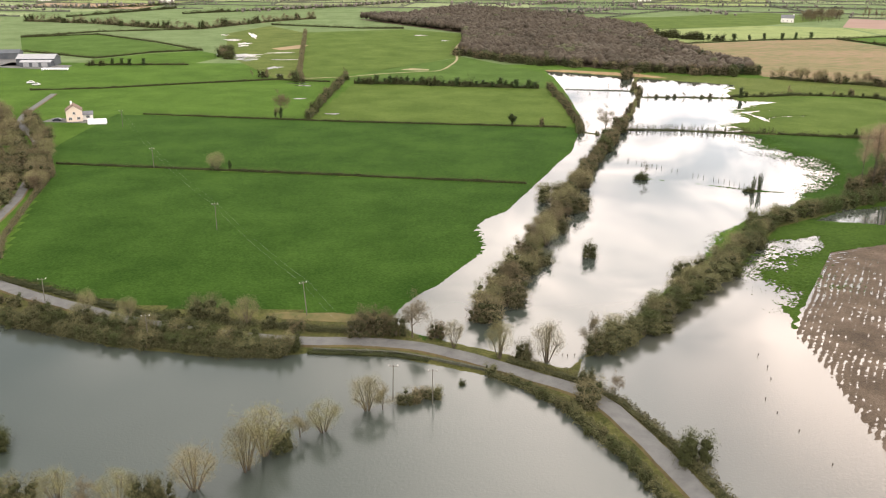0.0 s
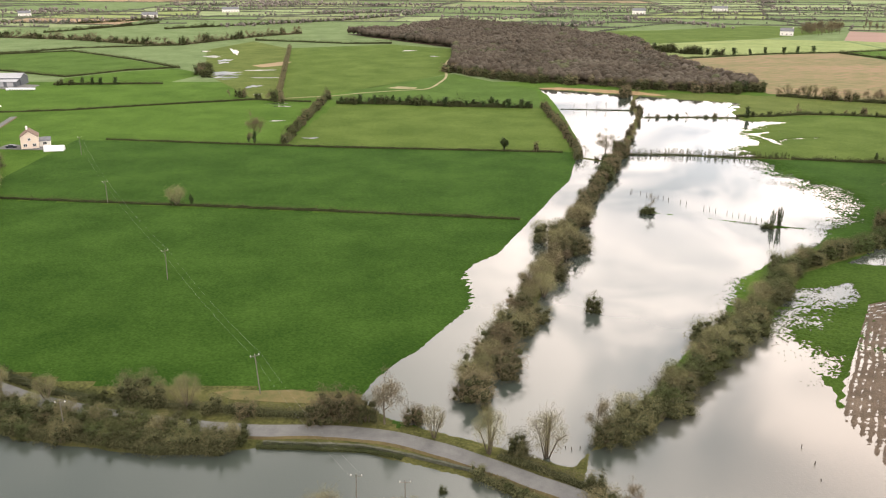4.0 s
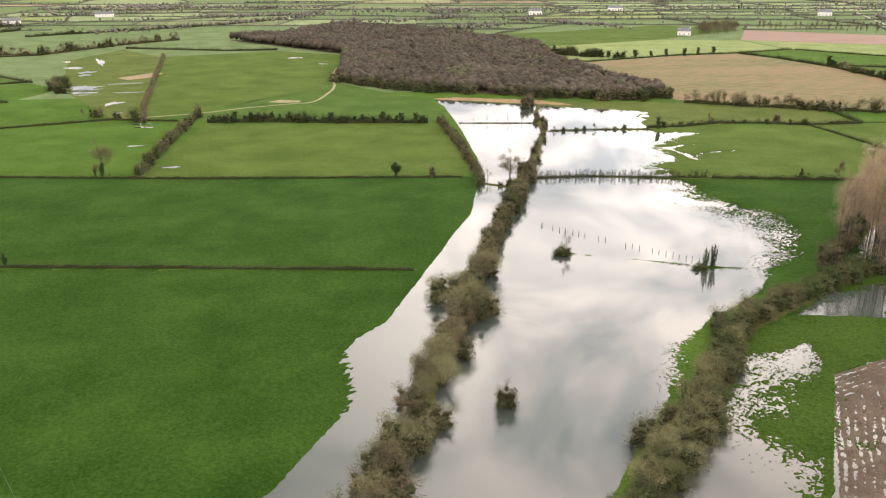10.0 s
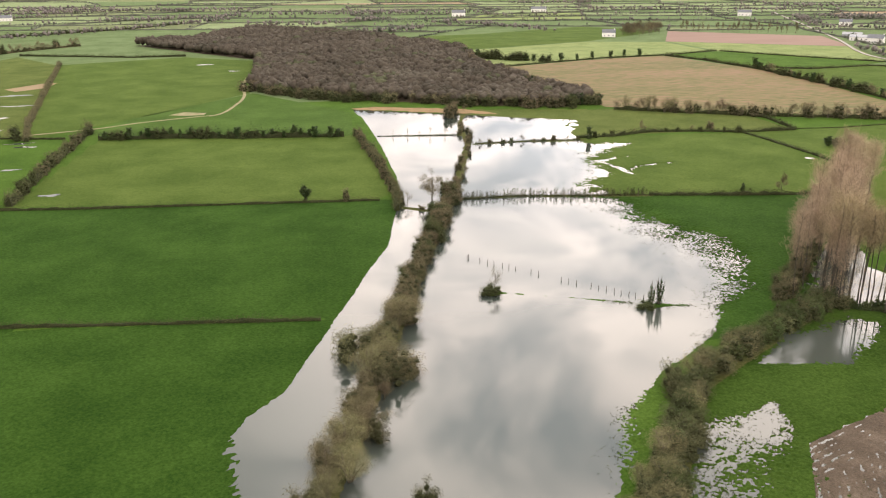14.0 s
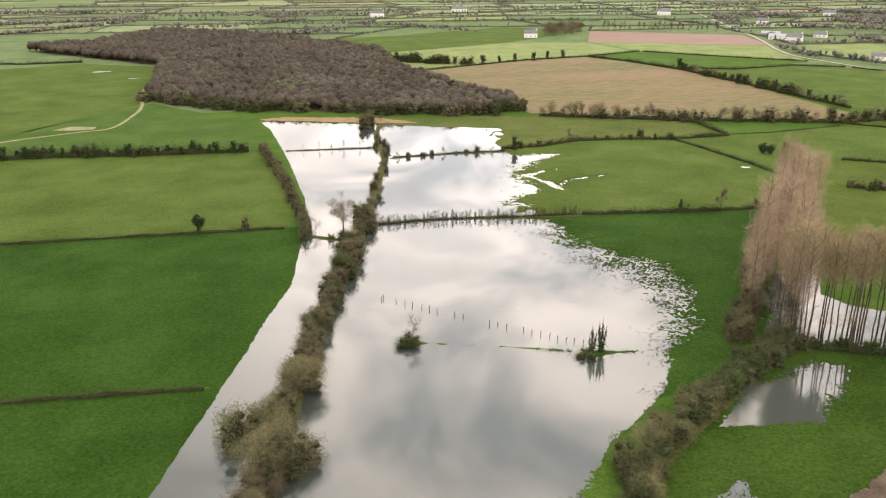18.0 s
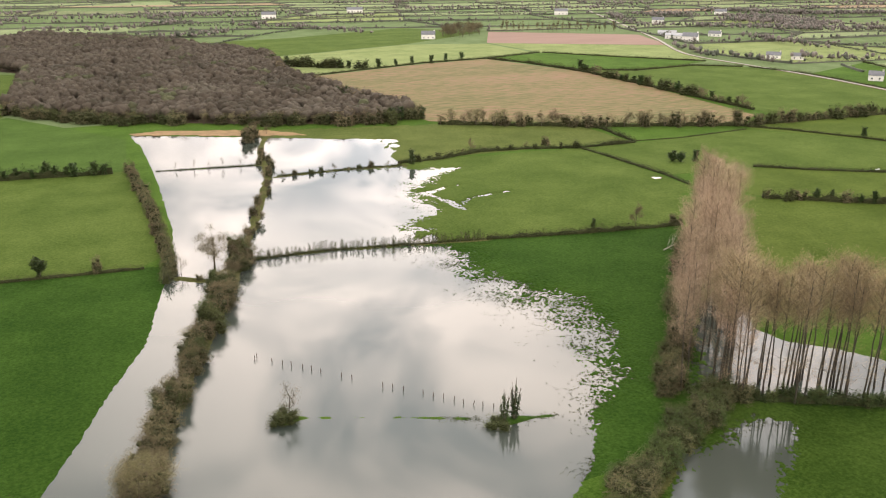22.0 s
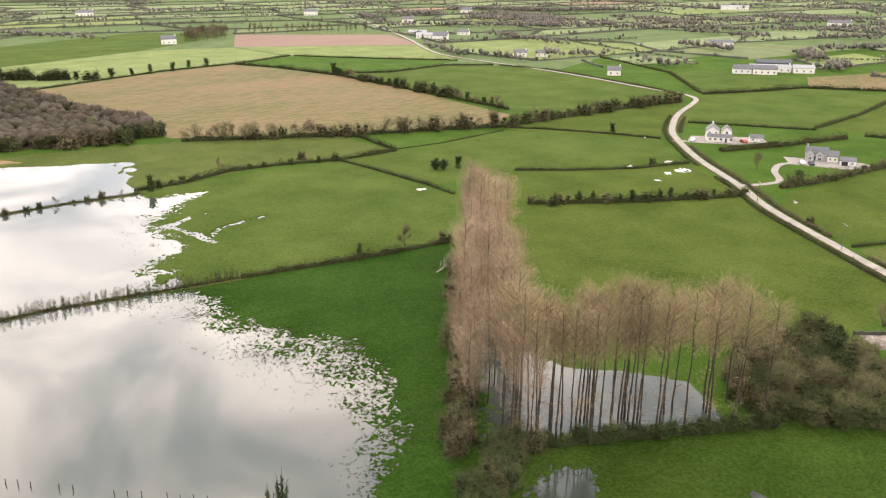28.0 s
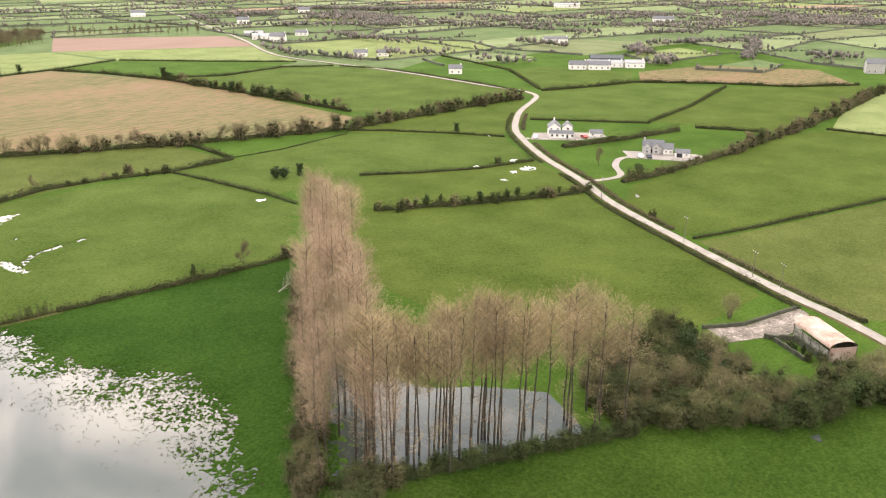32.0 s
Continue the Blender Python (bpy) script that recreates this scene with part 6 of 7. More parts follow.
for x, y in zip(tx, ty):
    plant(rr.choice(["bush_green", "bush_dark", "bush_green", "tree_olive", "ivy", "bush_dark", "bush", "tree"]), x, y, rr.uniform(3.6, 7.6), "thicket", "tangled leafless bush in a thicket", rr.uniform(1.0, 1.4), rr)
row(["bush_green", "tree_olive", "bush"], [(227, 225), (236, 224), (246, 218)], 3.0, (5.0, 7.0), 1.2, "yard trees", 50, "rounded olive tree beside the yard", 1.2)
row(["bush_dark", "ivy"], [(238, 243.5), (234, 238), (236.5, 233.5)], 1.7, (1.4, 2.6), 0.5, "yard trees", 51, "dark ivy-grown bush beside the yard", 1.1)

# ------------------------------------------------------------------ puddles
POOLS = [(236, 413, 2.4, 1.4, 0), (-151, 646, 17, 9.0, 5), (-144, 622, 10, 5.0, 5), (-166, 722, 6, 8, 0), (-183, 751, 9, 3, 0), (-87, 512, 7, 1.6, 0), (0, 750, 4, 3, 0),
         ]
POOLS_WEST = [(-146, 634, 15, 4.0, 10), (-172, 785, 3.0, 32, 15), (-163, 706, 5, 6, 0), (-114.5, 579, 5.5, 6.5, 0), (-124, 660, 11, 3.6, 5), (-113, 620, 9, 2.6, 5), (-105, 546, 2.6, 2.0, 0), (-22, 794, 9, 3, 0),
         # the pool at (323, 323) stands in for pale blue-white junk
         (-55, 417, 5, 1.5, 0), (-83, 504, 6, 1.6, 0), (-78, 460, 5, 1.2, 0), (-198, 789, 4, 5, 0), (-180, 745, 6, 4, 0), (-150, 632, 12, 2.0, 8), (-140, 613, 6, 1.6, 8), (323, 323, 1.8, 1.0, 40), (205, 227, 1.6, 0.8, 40)]


def pool(x, y, rx, ry, turn, seed):
    r = np.random.default_rng(seed)
    n = 40
    ph = r.uniform(0, 6.28, 4)
    a = np.linspace(0, 2 * math.pi, n, endpoint=False)
    k = 0.8 + 0.2 * np.sin(2 * a + ph[0]) + 0.16 * np.sin(3 * a + ph[1]) + 0.16 * np.sin(5 * a + ph[2]) + r.uniform(-0.25, 0.2, n)
    k = np.maximum(k, 0.18)
    c, s = math.cos(radians(turn)), math.sin(radians(turn))
    px, py = np.cos(a) * rx * k, np.sin(a) * ry * k
    v = [(x + u * c - w * s, y + u * s + w * c, LAND + 0.06) for u, w in zip(px, py)]
    v += [(p[0], p[1], LAND - 0.1) for p in v]
    f = [tuple(range(n))] + [(i, i + n, (i + 1) % n + n, (i + 1) % n) for i in range(n)]
    tagged(new("puddle", mesh_from("puddle", v, f, M["water"])), "shallow rain pool lying in a green field", "puddle", "field pools")


for k, row_ in enumerate(POOLS + POOLS_WEST):
    pool(*row_, k)

def slab(pts, key, label, name="paving", z=LAND + 0.08):
    n = len(pts)
    v = [(x, y, z) for x, y in pts] + [(x, y, z - 0.3) for x, y in pts]
    area = sum(a[0] * b[1] - b[0] * a[1] for a, b in zip(pts, pts[1:] + pts[:1]))
    f = [tuple(range(n))] + [(i, i + n, (i + 1) % n + n, (i + 1) % n) for i in range(n)]
    if area < 0:
        f = [tuple(reversed(q)) for q in f]
    tagged(new(name, mesh_from(name, v, f, M[key])), label, "paving", kind="structure")


M["verge_pale"] = material("verge_pale", [(0.12, 0.13, 0.05), (0.30, 0.25, 0.16)], scale=0.25, fine=2.0)
M["dead_grass"] = material("dead_grass", [(0.055, 0.066, 0.020), (0.135, 0.105, 0.048)], scale=0.4, fine=3.0)
# worn track, rubble and rough ground in the north-western fields
road([(-88, 531), (-60, 541), (-41, 553), (-16, 564), (-3, 570), (5, 600), (9, 630), (8, 682), (12, 726)], 1.8, "verge_pale", "worn earth track along a field edge", "track", LAND + 0.06, 0.3)
slab([(-29, 572), (-20, 569), (-11, 569), (-10, 575), (-22, 580)], "verge_pale", "bare churned earth beside the track", "ground_patch", LAND + 0.05)
slab([(-137, 688), (-119, 712), (-111, 712), (-113, 690), (-128, 677)], "brown_soil", "rough brown patch in a wet paddock", "ground_patch", LAND + 0.05)
slab([(222, 251.5), (226, 250), (226.5, 246.5), (223, 245.5), (220.5, 248)], "dead_grass", "patch of dead brown grass beside the yard", "ground_patch", LAND + 0.05)

slab([(-40, 177.4), (-36, 178.6), (-31, 178.0), (-25, 178.4), (-19, 176.6), (-14, 175.8), (-13, 174.2), (-20, 173.0), (-28, 173.6), (-36, 174.6)], "dead_grass", "strip of dead yellow grass beside the lane", "ground_patch", LAND + 0.05)

# ------------------------------------------------------------------ the ploughed field
PLOUGH = [(105.5, 222), (86, 188), (75, 168), (75.5, 152), (74, 138), (72.5, 121), (76, 95), (163, 95), (163, 241.5)]


def ploughed_field():
    d = np.array([0.488, 0.873])
    e = np.array([0.873, -0.488])
    su, sv = np.arange(-125, 80, 0.5), np.arange(-30, 106, 0.28)
    u, v = np.meshgrid(su, sv)
    x, y = 100 + d[0] * u + e[0] * v, 190 + d[1] * u + e[1] * v
    top = line_distance(x, y, [(86, 214.5), (105.5, 222), (170, 246)])
    edge = line_distance(x, y, [(105.5, 222), (86, 188), (75, 168), (75.5, 152), (74, 138), (72.5, 121), (76, 95)])
    wob = 0.5 * vnoise(x, y, 9, 41)
    phase = np.where(top < 9, top, v + wob) * 2 * math.pi / 1.4
    wet = np.clip(1 - edge / 16, 0, 1) * np.clip((178 - y) / 20, 0, 1)
    z = 0.108 + 0.066 * np.sin(phase) + 0.085 * vnoise(x, y, 0.45, 42) + 0.05 * vnoise(x, y, 1.3, 43) + 0.06 * vnoise(x, y, 11, 44)
    z = z - 0.06 * bump_at(x, y, 96, 202, 20, 22) - 0.03 * wet - 0.20 * np.exp(-(edge / 1.3) ** 2) - 0.18 * np.exp(-(top / 1.2) ** 2) - 0.04 * np.exp(-edge / 5)
    ok = inside(x, y, PLOUGH)
    n = x.shape[1]
    i = np.arange(x.size).reshape(x.shape)
    q = np.stack([i[:-1, :-1], i[1:, :-1], i[1:, 1:], i[:-1, 1:]], -1)[ok[:-1, :-1] & ok[1:, 1:] & ok[1:, :-1] & ok[:-1, 1:]]
    used, inv = np.unique(q, return_inverse=True)
    verts = np.stack([x, y, z], -1).reshape(-1, 3)[used]
    me = mesh_from("ploughed_field", verts.tolist(), inv.reshape(-1, 4).tolist(), M["tilled"], smooth=True)
    tagged(new("ploughed_field", me), "brown ploughed field with water shining between the furrows", "field", kind="structure")


ploughed_field()

# ------------------------------------------------------------------ posts, poles and wires
M["post_wood"] = material("post_wood", [(0.06, 0.05, 0.04), (0.12, 0.10, 0.08)], scale=3, fine=20)
M["pale_wood"] = material("pale_wood", [(0.11, 0.105, 0.085), (0.18, 0.168, 0.14)], scale=2, fine=14)
M["dead_wood"] = material("dead_wood", [(0.36, 0.33, 0.27), (0.50, 0.46, 0.39)], scale=2, fine=14)
M["wire"] = material("wire", [(0.20, 0.20, 0.20), (0.26, 0.26, 0.26)], rough=0.5, metal=0.6)
M["porcelain"] = material("porcelain", [(0.65, 0.64, 0.60), (0.75, 0.74, 0.70)], rough=0.3)


def fence_post():
    v, f = [], []
    limb(v, f, (0, 0, -0.6), (0.01, 0.0, 1.0), 0.085, 0.075, 7)
    limb(v, f, (0.01, 0, 1.0), (0.01, 0, 1.06), 0.075, 0.03, 7)
    f.append(tuple(range(len(v) - 7, len(v))))
    return tagged(new("fence_post", mesh_from("fence_post", v, f, M["post_wood"])), "weathered wooden fence post standing in flood water", "post", "drowned fence")


FENCE = [(71.3, 324.0), (74.3, 321.5), (75.9, 319.5), (77.4, 318.2), (79.2, 316.6), (80.6, 315.0), (82.0, 313.5), (85.1, 309.9), (86.7, 308.3), (91.0, 302.8), (92.6, 301.7), (94.1, 300.2), (97.0, 297.5), (98.3, 295.9),
         (99.8, 294.4), (101.2, 292.9), (102.4, 291.3), (103.8, 290.2), (105.1, 288.9), (106.7, 287.8), (65, 153), (60, 140), (60.3, 135), (62, 129), (63.5, 119), (24.5, 158), (25.6, 157.4), (27.0, 157.8), (71.9, 324.6), (64.8, 158), (64, 148)]
post0 = fence_post()
pr = random.Random(9)
for k, (x, y) in enumerate(FENCE):
    m = pose(x, y, pr.uniform(-0.15, 0.1) - (0.45 if y < 170 else 0.0), pr.gauss(0, 4), pr.gauss(0, 4), pr.uniform(0, 360))
    if k:
        copy_thing(post0, m)
    else:
        post0.matrix_basis = m


def power_pole(high=8.0):
    e = new("power_pole")
    v, f = [], []
    limb(v, f, (0, 0, -0.8), (0, 0, high), 0.11, 0.075, 8)
    f.append(tuple(range(len(v) - 8, len(v))))
    part("pole", mesh_from("pole", v, f, M["pale_wood"]), e)
    v, f = [], []
    limb(v, f, (-0.9, 0.12, high - 0.5), (0.9, 0.12, high - 0.5), 0.07, 0.07, 4)
    f += [(3, 2, 1, 0), (4, 5, 6, 7)]
    part("crossarm", mesh_from("crossarm", v, f, M["pale_wood"]), e)
    for x in (-0.8, 0.0, 0.8):
        v, f = [], []
        limb(v, f, (x, 0.12, high - 0.45), (x, 0.12, high - 0.3), 0.05, 0.09, 6)
        limb(v, f, (x, 0.12, high - 0.3), (x, 0.12, high - 0.15), 0.09, 0.04, 6)
        part("insulator", mesh_from("insulator", v, f, M["porcelain"]), e, "pale porcelain insulator")
    return tagged(e, "wooden power pole with a short crossarm", "pole", "power line")


LINE = [(-1.9, 138.3, 7.0, 0), (-9.3, 139.7, 7.2, -1), (-30.9, 176.8, 8.5, 30), (-66.6, 237.5, 8.4, 33), (-108.0, 309.0, 8.0, 31), (-146.0, 383.0, 8.0, 30), (-62.3, 163.0, 6.4, 10), (-93.0, 183.0, 6.4, 20), (272.3, 264.2, 7.5, 60), (287.0, 289.5, 8.0, 58), (269, 256, 7.0, 58), (311, 330, 8, 50)]
pole0 = power_pole()
for k, (x, y, h, a) in enumerate(LINE):
    m = pose(x, y, 0.1, pr.gauss(0, 1.5), pr.gauss(0, 1.5), a) @ Matrix.Diagonal((1, 1, h / 8.0, 1))
    if k:
        copy_thing(pole0, m).matrix_basis = m
    else:
        first_pole = m
pole0.matrix_basis = first_pole
for (x0, y0, h0, _), (x1, y1, h1, _) in zip(LINE[1:5], LINE[2:6]):
    for o in (-0.8, 0.8):
        v, f = [], []
        pts = [(x0 + (x1 - x0) * s + o * 0.86, y0 + (y1 - y0) * s + o * 0.5, h0 + (h1 - h0) * s - 0.1 - 4.5 * s * (1 - s)) for s in np.linspace(0, 1, 13)]
        for p, q in zip(pts[:-1], pts[1:]):
            limb(v, f, p, q, 0.008, 0.008, 3)
        tagged(new("power_wire", mesh_from("power_wire", v, f, M["wire"])), "thin sagging wire between power poles", "wire", "power line wires")

# ------------------------------------------------------------------ buildings
M["white_render"] = material("white_render", [(0.72, 0.70, 0.66), (0.82, 0.80, 0.76)], scale=0.4, fine=4)
M["cream_render"] = material("cream_render", [(0.66, 0.56, 0.46), (0.74, 0.64, 0.54)], scale=0.4, fine=4)
M["grey_stone"] = material("grey_stone", [(0.34, 0.34, 0.33), (0.50, 0.49, 0.47)], scale=1.5, fine=6, bump=0.5)
M["slate"] = material("slate", [(0.11, 0.115, 0.125), (0.18, 0.185, 0.20)], scale=0.6, fine=5, rough=0.6)
M["brown_tile"] = material("brown_tile", [(0.13, 0.09, 0.07), (0.20, 0.15, 0.12)], scale=0.6, fine=5)
M["tin"] = material("tin", [(0.26, 0.27, 0.28), (0.38, 0.39, 0.40)], scale=0.3, fine=3, rough=0.5, stretch=(1, 6, 1))
M["dark_tin"] = material("dark_tin", [(0.07, 0.08, 0.09), (0.12, 0.13, 0.14)], scale=0.3, fine=3, rough=0.6)
M["rusty_tin"] = material("rusty_tin", [(0.26, 0.15, 0.11), (0.42, 0.31, 0.26), (0.54, 0.46, 0.41)], scale=0.35, fine=3, rough=0.6)
M["mossy_wall"] = material("mossy_wall", [(0.035, 0.042, 0.026), (0.105, 0.105, 0.08)], scale=0.8, fine=5, bump=0.5)
M["lime_wall"] = material("lime_wall", [(0.05, 0.06, 0.035), (0.20, 0.20, 0.16), (0.48, 0.46, 0.41)], scale=0.5, fine=3, bump=0.4)
M["concrete"] = material("concrete", [(0.22, 0.205, 0.19), (0.34, 0.315, 0.29)], scale=0.3, fine=2.5)
M["yard_mud"] = material("yard_mud", [(0.07, 0.062, 0.052), (0.20, 0.175, 0.15), (0.46, 0.41, 0.36)], scale=0.25, fine=2.0)
M["window_frame"] = material("window_frame", [(0.74, 0.74, 0.74), (0.80, 0.80, 0.80)])
M["door_paint"] = material("door_paint", [(0.03, 0.03, 0.035), (0.05, 0.05, 0.05)], rough=0.4)
M["glass"] = material("glass", [(0.03, 0.035, 0.04), (0.05, 0.055, 0.06)], rough=0.06, spec=0.5)
M["plastic_wrap"] = material("plastic_wrap", [(0.68, 0.70, 0.72), (0.80, 0.82, 0.84)], scale=0.5, fine=3, rough=0.35)


def prism(v, f, x0, x1, y0, y1, z0, z1):
    n = len(v)
    v += [(x, y, z) for z in (z0, z1) for x, y in ((x0, y0), (x1, y0), (x1, y1), (x0, y1))]
    f += [(n + 3, n + 2, n + 1, n), (n + 4, n + 5, n + 6, n + 7)] + [(n + k, n + (k + 1) % 4, n + 4 + (k + 1) % 4, n + 4 + k) for k in range(4)]


def gable_block(e, ox, oy, w, d, eaves, ridge, wall, roof, across=False, over=0.3):
    """Walls with two gables and a roof of two slabs; the ridge runs along y, or along x if across."""
    a, b = (d, w) if across else (w, d)
    sw = (lambda x, y: (ox + y, oy - x)) if across else (lambda x, y: (ox + x, oy + y))
    v = [(-a / 2, -b / 2, -0.3), (a / 2, -b / 2, -0.3), (a / 2, -b / 2, eaves), (0, -b / 2, ridge), (-a / 2, -b / 2, eaves)]
    v += [(x, b / 2, z) for x, _, z in v]
    f = [(0, 1, 2, 3, 4), (9, 8, 7, 6, 5), (1, 6, 7, 2), (5, 0, 4, 9), (2, 7, 8, 3), (3, 8, 9, 4), (0, 5, 6, 1)]
    part("wall", mesh_from("wall", [(*sw(x, y), z) for x, y, z in v], f, M[wall]), e)
    drop = (ridge - eaves) / (a / 2) * over
    v, f = [], []
    for s in (-1, 1):
        n = len(v)
        for t in (0.05, 0.22):
            v += [(s * (a / 2 + over), -b / 2 - over, eaves - drop + t), (0, -b / 2 - over, ridge + t), (0, b / 2 + over, ridge + t), (s * (a / 2 + over), b / 2 + over, eaves - drop + t)]
        q = [(n + 4, n + 5, n + 6, n + 7), (n + 3, n + 2, n + 1, n), (n, n + 1, n + 5, n + 4), (n + 2, n + 3, n + 7, n + 6), (n + 3, n, n + 4, n + 7)]
        f += q if s < 0 else [tuple(reversed(k)) for k in q]
    part("roof", mesh_from("roof", [(*sw(x, y), z) for x, y, z in v], f, M[roof]), e)


def window(e, x, y, z, w, h, face="front", name="window"):
    v, f = [], []
    t = 0.09
    fl = -1 if face in ("front", "left") else 1
    side = face in ("left", "right")

    def bar(a0, a1, z0, z1, d0, d1):
        if side:
            prism(v, f, x + min(fl * d0, fl * d1), x + max(fl * d0, fl * d1), y + a0, y + a1, z0, z1)
        else:
            prism(v, f, x + a0, x + a1, y + min(fl * d0, fl * d1), y + max(fl * d0, fl * d1), z0, z1)
    for a0, a1, z0, z1 in ((-w / 2, -w / 2 + t, z, z + h), (w / 2 - t, w / 2, z, z + h), (-w / 2 + t, w / 2 - t, z, z + t), (-w / 2 + t, w / 2 - t, z + h - t, z + h), (-t / 2, t / 2, z + t, z + h - t)):
        bar(a0, a1, z0, z1, -0.02, 0.07)
    fr = part(name, mesh_from(name, v, f, M["window_frame"]), e, "white window frame")
    v, f = [], []
    bar(-w / 2 + t, w / 2 - t, z + t, z + h - t, -0.02, 0.03)
    part("pane", mesh_from("pane", v, f, M["glass"]), fr, "dark glass pane")
    v, f = [], []
    bar(-w / 2 - 0.1, w / 2 + 0.1, z - 0.12, z - 0.02, -0.02, 0.14)
    part("sill", mesh_from("sill", v, f, M["concrete"]), fr)


def door(e, x, y, w=1.0, h=2.05, mat="door_paint", face="front"):
    v, f = [], []
    prism(v, f, x - w / 2, x + w / 2, y - 0.07, y + 0.02, 0, h)
    prism(v, f, x - w / 2 + 0.12, x + w / 2 - 0.12, y - 0.10, y - 0.07, 0.2, h * 0.45)
    prism(v, f, x - w / 2 + 0.12, x + w / 2 - 0.12, y - 0.10, y - 0.07, h * 0.53, h - 0.15)
    part("door", mesh_from("door", v, f, M[mat]), e, "dark panelled door")


def chimney(e, x, y, z0, z1, mat="white_render"):
    v, f = [], []
    prism(v, f, x - 0.35, x + 0.35, y - 0.6, y + 0.6, z0, z1)
    prism(v, f, x - 0.43, x + 0.43, y - 0.68, y + 0.68, z1, z1 + 0.15)
    c = part("chimney", mesh_from("chimney", v, f, M[mat]), e)
    for o in (-0.3, 0.3):
        v, f = [], []
        limb(v, f, (x, y + o, z1 + 0.15), (x, y + o, z1 + 0.5), 0.14, 0.11, 7)
        part("chimney_pot", mesh_from("chimney_pot", v, f, M["brown_tile"]), c)


def building(x, y, turn, name="house", size=1.0):
    e = new(name)
    e.matrix_basis = pose(x, y, LAND, 0, 0, turn) @ Matrix.Diagonal((size, size, size, 1))
    return e


# white house at the bend
h = building(391.5, 398, -55, size=0.86)
gable_block(h, -3.0, 2.0, 6.4, 10.0, 4.8, 7.4, "white_render", "slate")
gable_block(h, 4.0, 4.0, 4.8, 7.0, 4.6, 6.7, "white_render", "slate")
gable_block(h, 0.6, -4.2, 12.0, 3.4, 2.6, 3.7, "white_render", "slate", across=True)
for x in (-4.6, -1.4):
    window(h, x, -3.0, 3.75, 1.1, 1.0)
for x in (-4.2, -1.6, 1.2, 6.0):
    window(h, x, -5.9, 0.9, 1.3, 1.2)
window(h, 4.0, 0.5, 3.3, 1.3, 1.2)
door(h, 3.6, -5.9)
chimney(h, -3.0, 5.5, 6.6, 8.4)
tagged(h, "white rendered two-storey house with slate gables", "house")
h = building(401.5, 385.5, -50, "garage", 0.8)
gable_block(h, 0, 0, 7.0, 5.0, 2.4, 3.9, "white_render", "slate", across=True)
window(h, -2.0, -2.5, 1.0, 1.0, 1.0)
door(h, 1.2, -2.5, 2.4, 2.1, "window_frame")
tagged(h, "small white garage with a slate roof", "garage")
# grey stone house beside it
h = building(387.5, 349.5, -62, size=0.8)
gable_block(h, -1.0, 3.2, 10.4, 6.6, 3.9, 6.3, "grey_stone", "slate", across=True)
gable_block(h, -3.9, -0.8, 3.6, 3.0, 3.9, 5.7, "grey_stone", "slate")
gable_block(h, 0.5, -0.8, 3.6, 3.0, 3.9, 5.7, "grey_stone", "slate")
gable_block(h, 6.6, 1.8, 4.8, 6.4, 2.9, 5.2, "white_render", "slate", across=True)
for x in (-3.9, 0.5):
    window(h, x, -2.3, 2.75, 1.1, 1.0)
    window(h, x, -2.3, 0.8, 1.4, 1.2)
for x in (5.4, 7.7):
    window(h, x, -1.4, 1.0, 1.0, 1.1)
door(h, -1.7, -0.1, 1.3, 2.1)
chimney(h, -5.4, 3.2, 5.7, 7.3, "grey_stone")
tagged(h, "grey stone house with twin gables and a white wing", "house")
h = building(389.5, 338.5, -62, "garage", 0.8)
gable_block(h, 0, 0, 7.0, 5.4, 2.4, 3.8, "white_render", "slate", across=True)
door(h, -1.4, -2.7, 2.8, 2.1)
window(h, 2.0, -2.7, 1.0, 1.0, 1.0)
tagged(h, "white garage with a dark double door", "garage")
# white house in the western fields
h = building(-174.0, 398.5, 22)
gable_block(h, 0, 0, 7.0, 8.4, 5.0, 7.5, "cream_render", "brown_tile")
gable_block(h, 5.8, 1.5, 4.4, 5.0, 2.4, 3.6, "white_render", "slate", across=True)
for x in (-1.8, 1.8):
    window(h, x, -4.2, 1.0, 1.5, 1.2)
window(h, 0.0, -4.2, 3.5, 1.2, 1.1)
window(h, 5.8, -1.0, 0.9, 1.6, 1.1)
chimney(h, -0.8, 2.6, 6.8, 8.5)
tagged(h, "cream rendered house with a brown tiled roof", "house")
# white tunnel shed beside it
h = building(-160.5, 391.0, 10, "polytunnel")
v, f = [], []
arc = [(math.cos(a) * 1.7, math.sin(a) * 2.3) for a in np.linspace(0, math.pi, 11)]
for xx in (-4.0, -2.0, 0.0, 2.0, 4.0):
    v += [(xx, c, s) for c, s in arc]
f = [(i * 11 + k, i * 11 + k + 1, i * 11 + k + 12, i * 11 + k + 11) for i in range(4) for k in range(10)] + [tuple(range(11)), tuple(reversed(range(44, 55)))]
part("cover", mesh_from("cover", v, f, M["plastic_wrap"]), h)
v, f = [], []
prism(v, f, -4.04, -3.99, -0.6, 0.6, 0, 1.8)
part("door", mesh_from("door", v, f, M["window_frame"]), h)
tagged(h, "low white polytunnel beside the house", "shed")
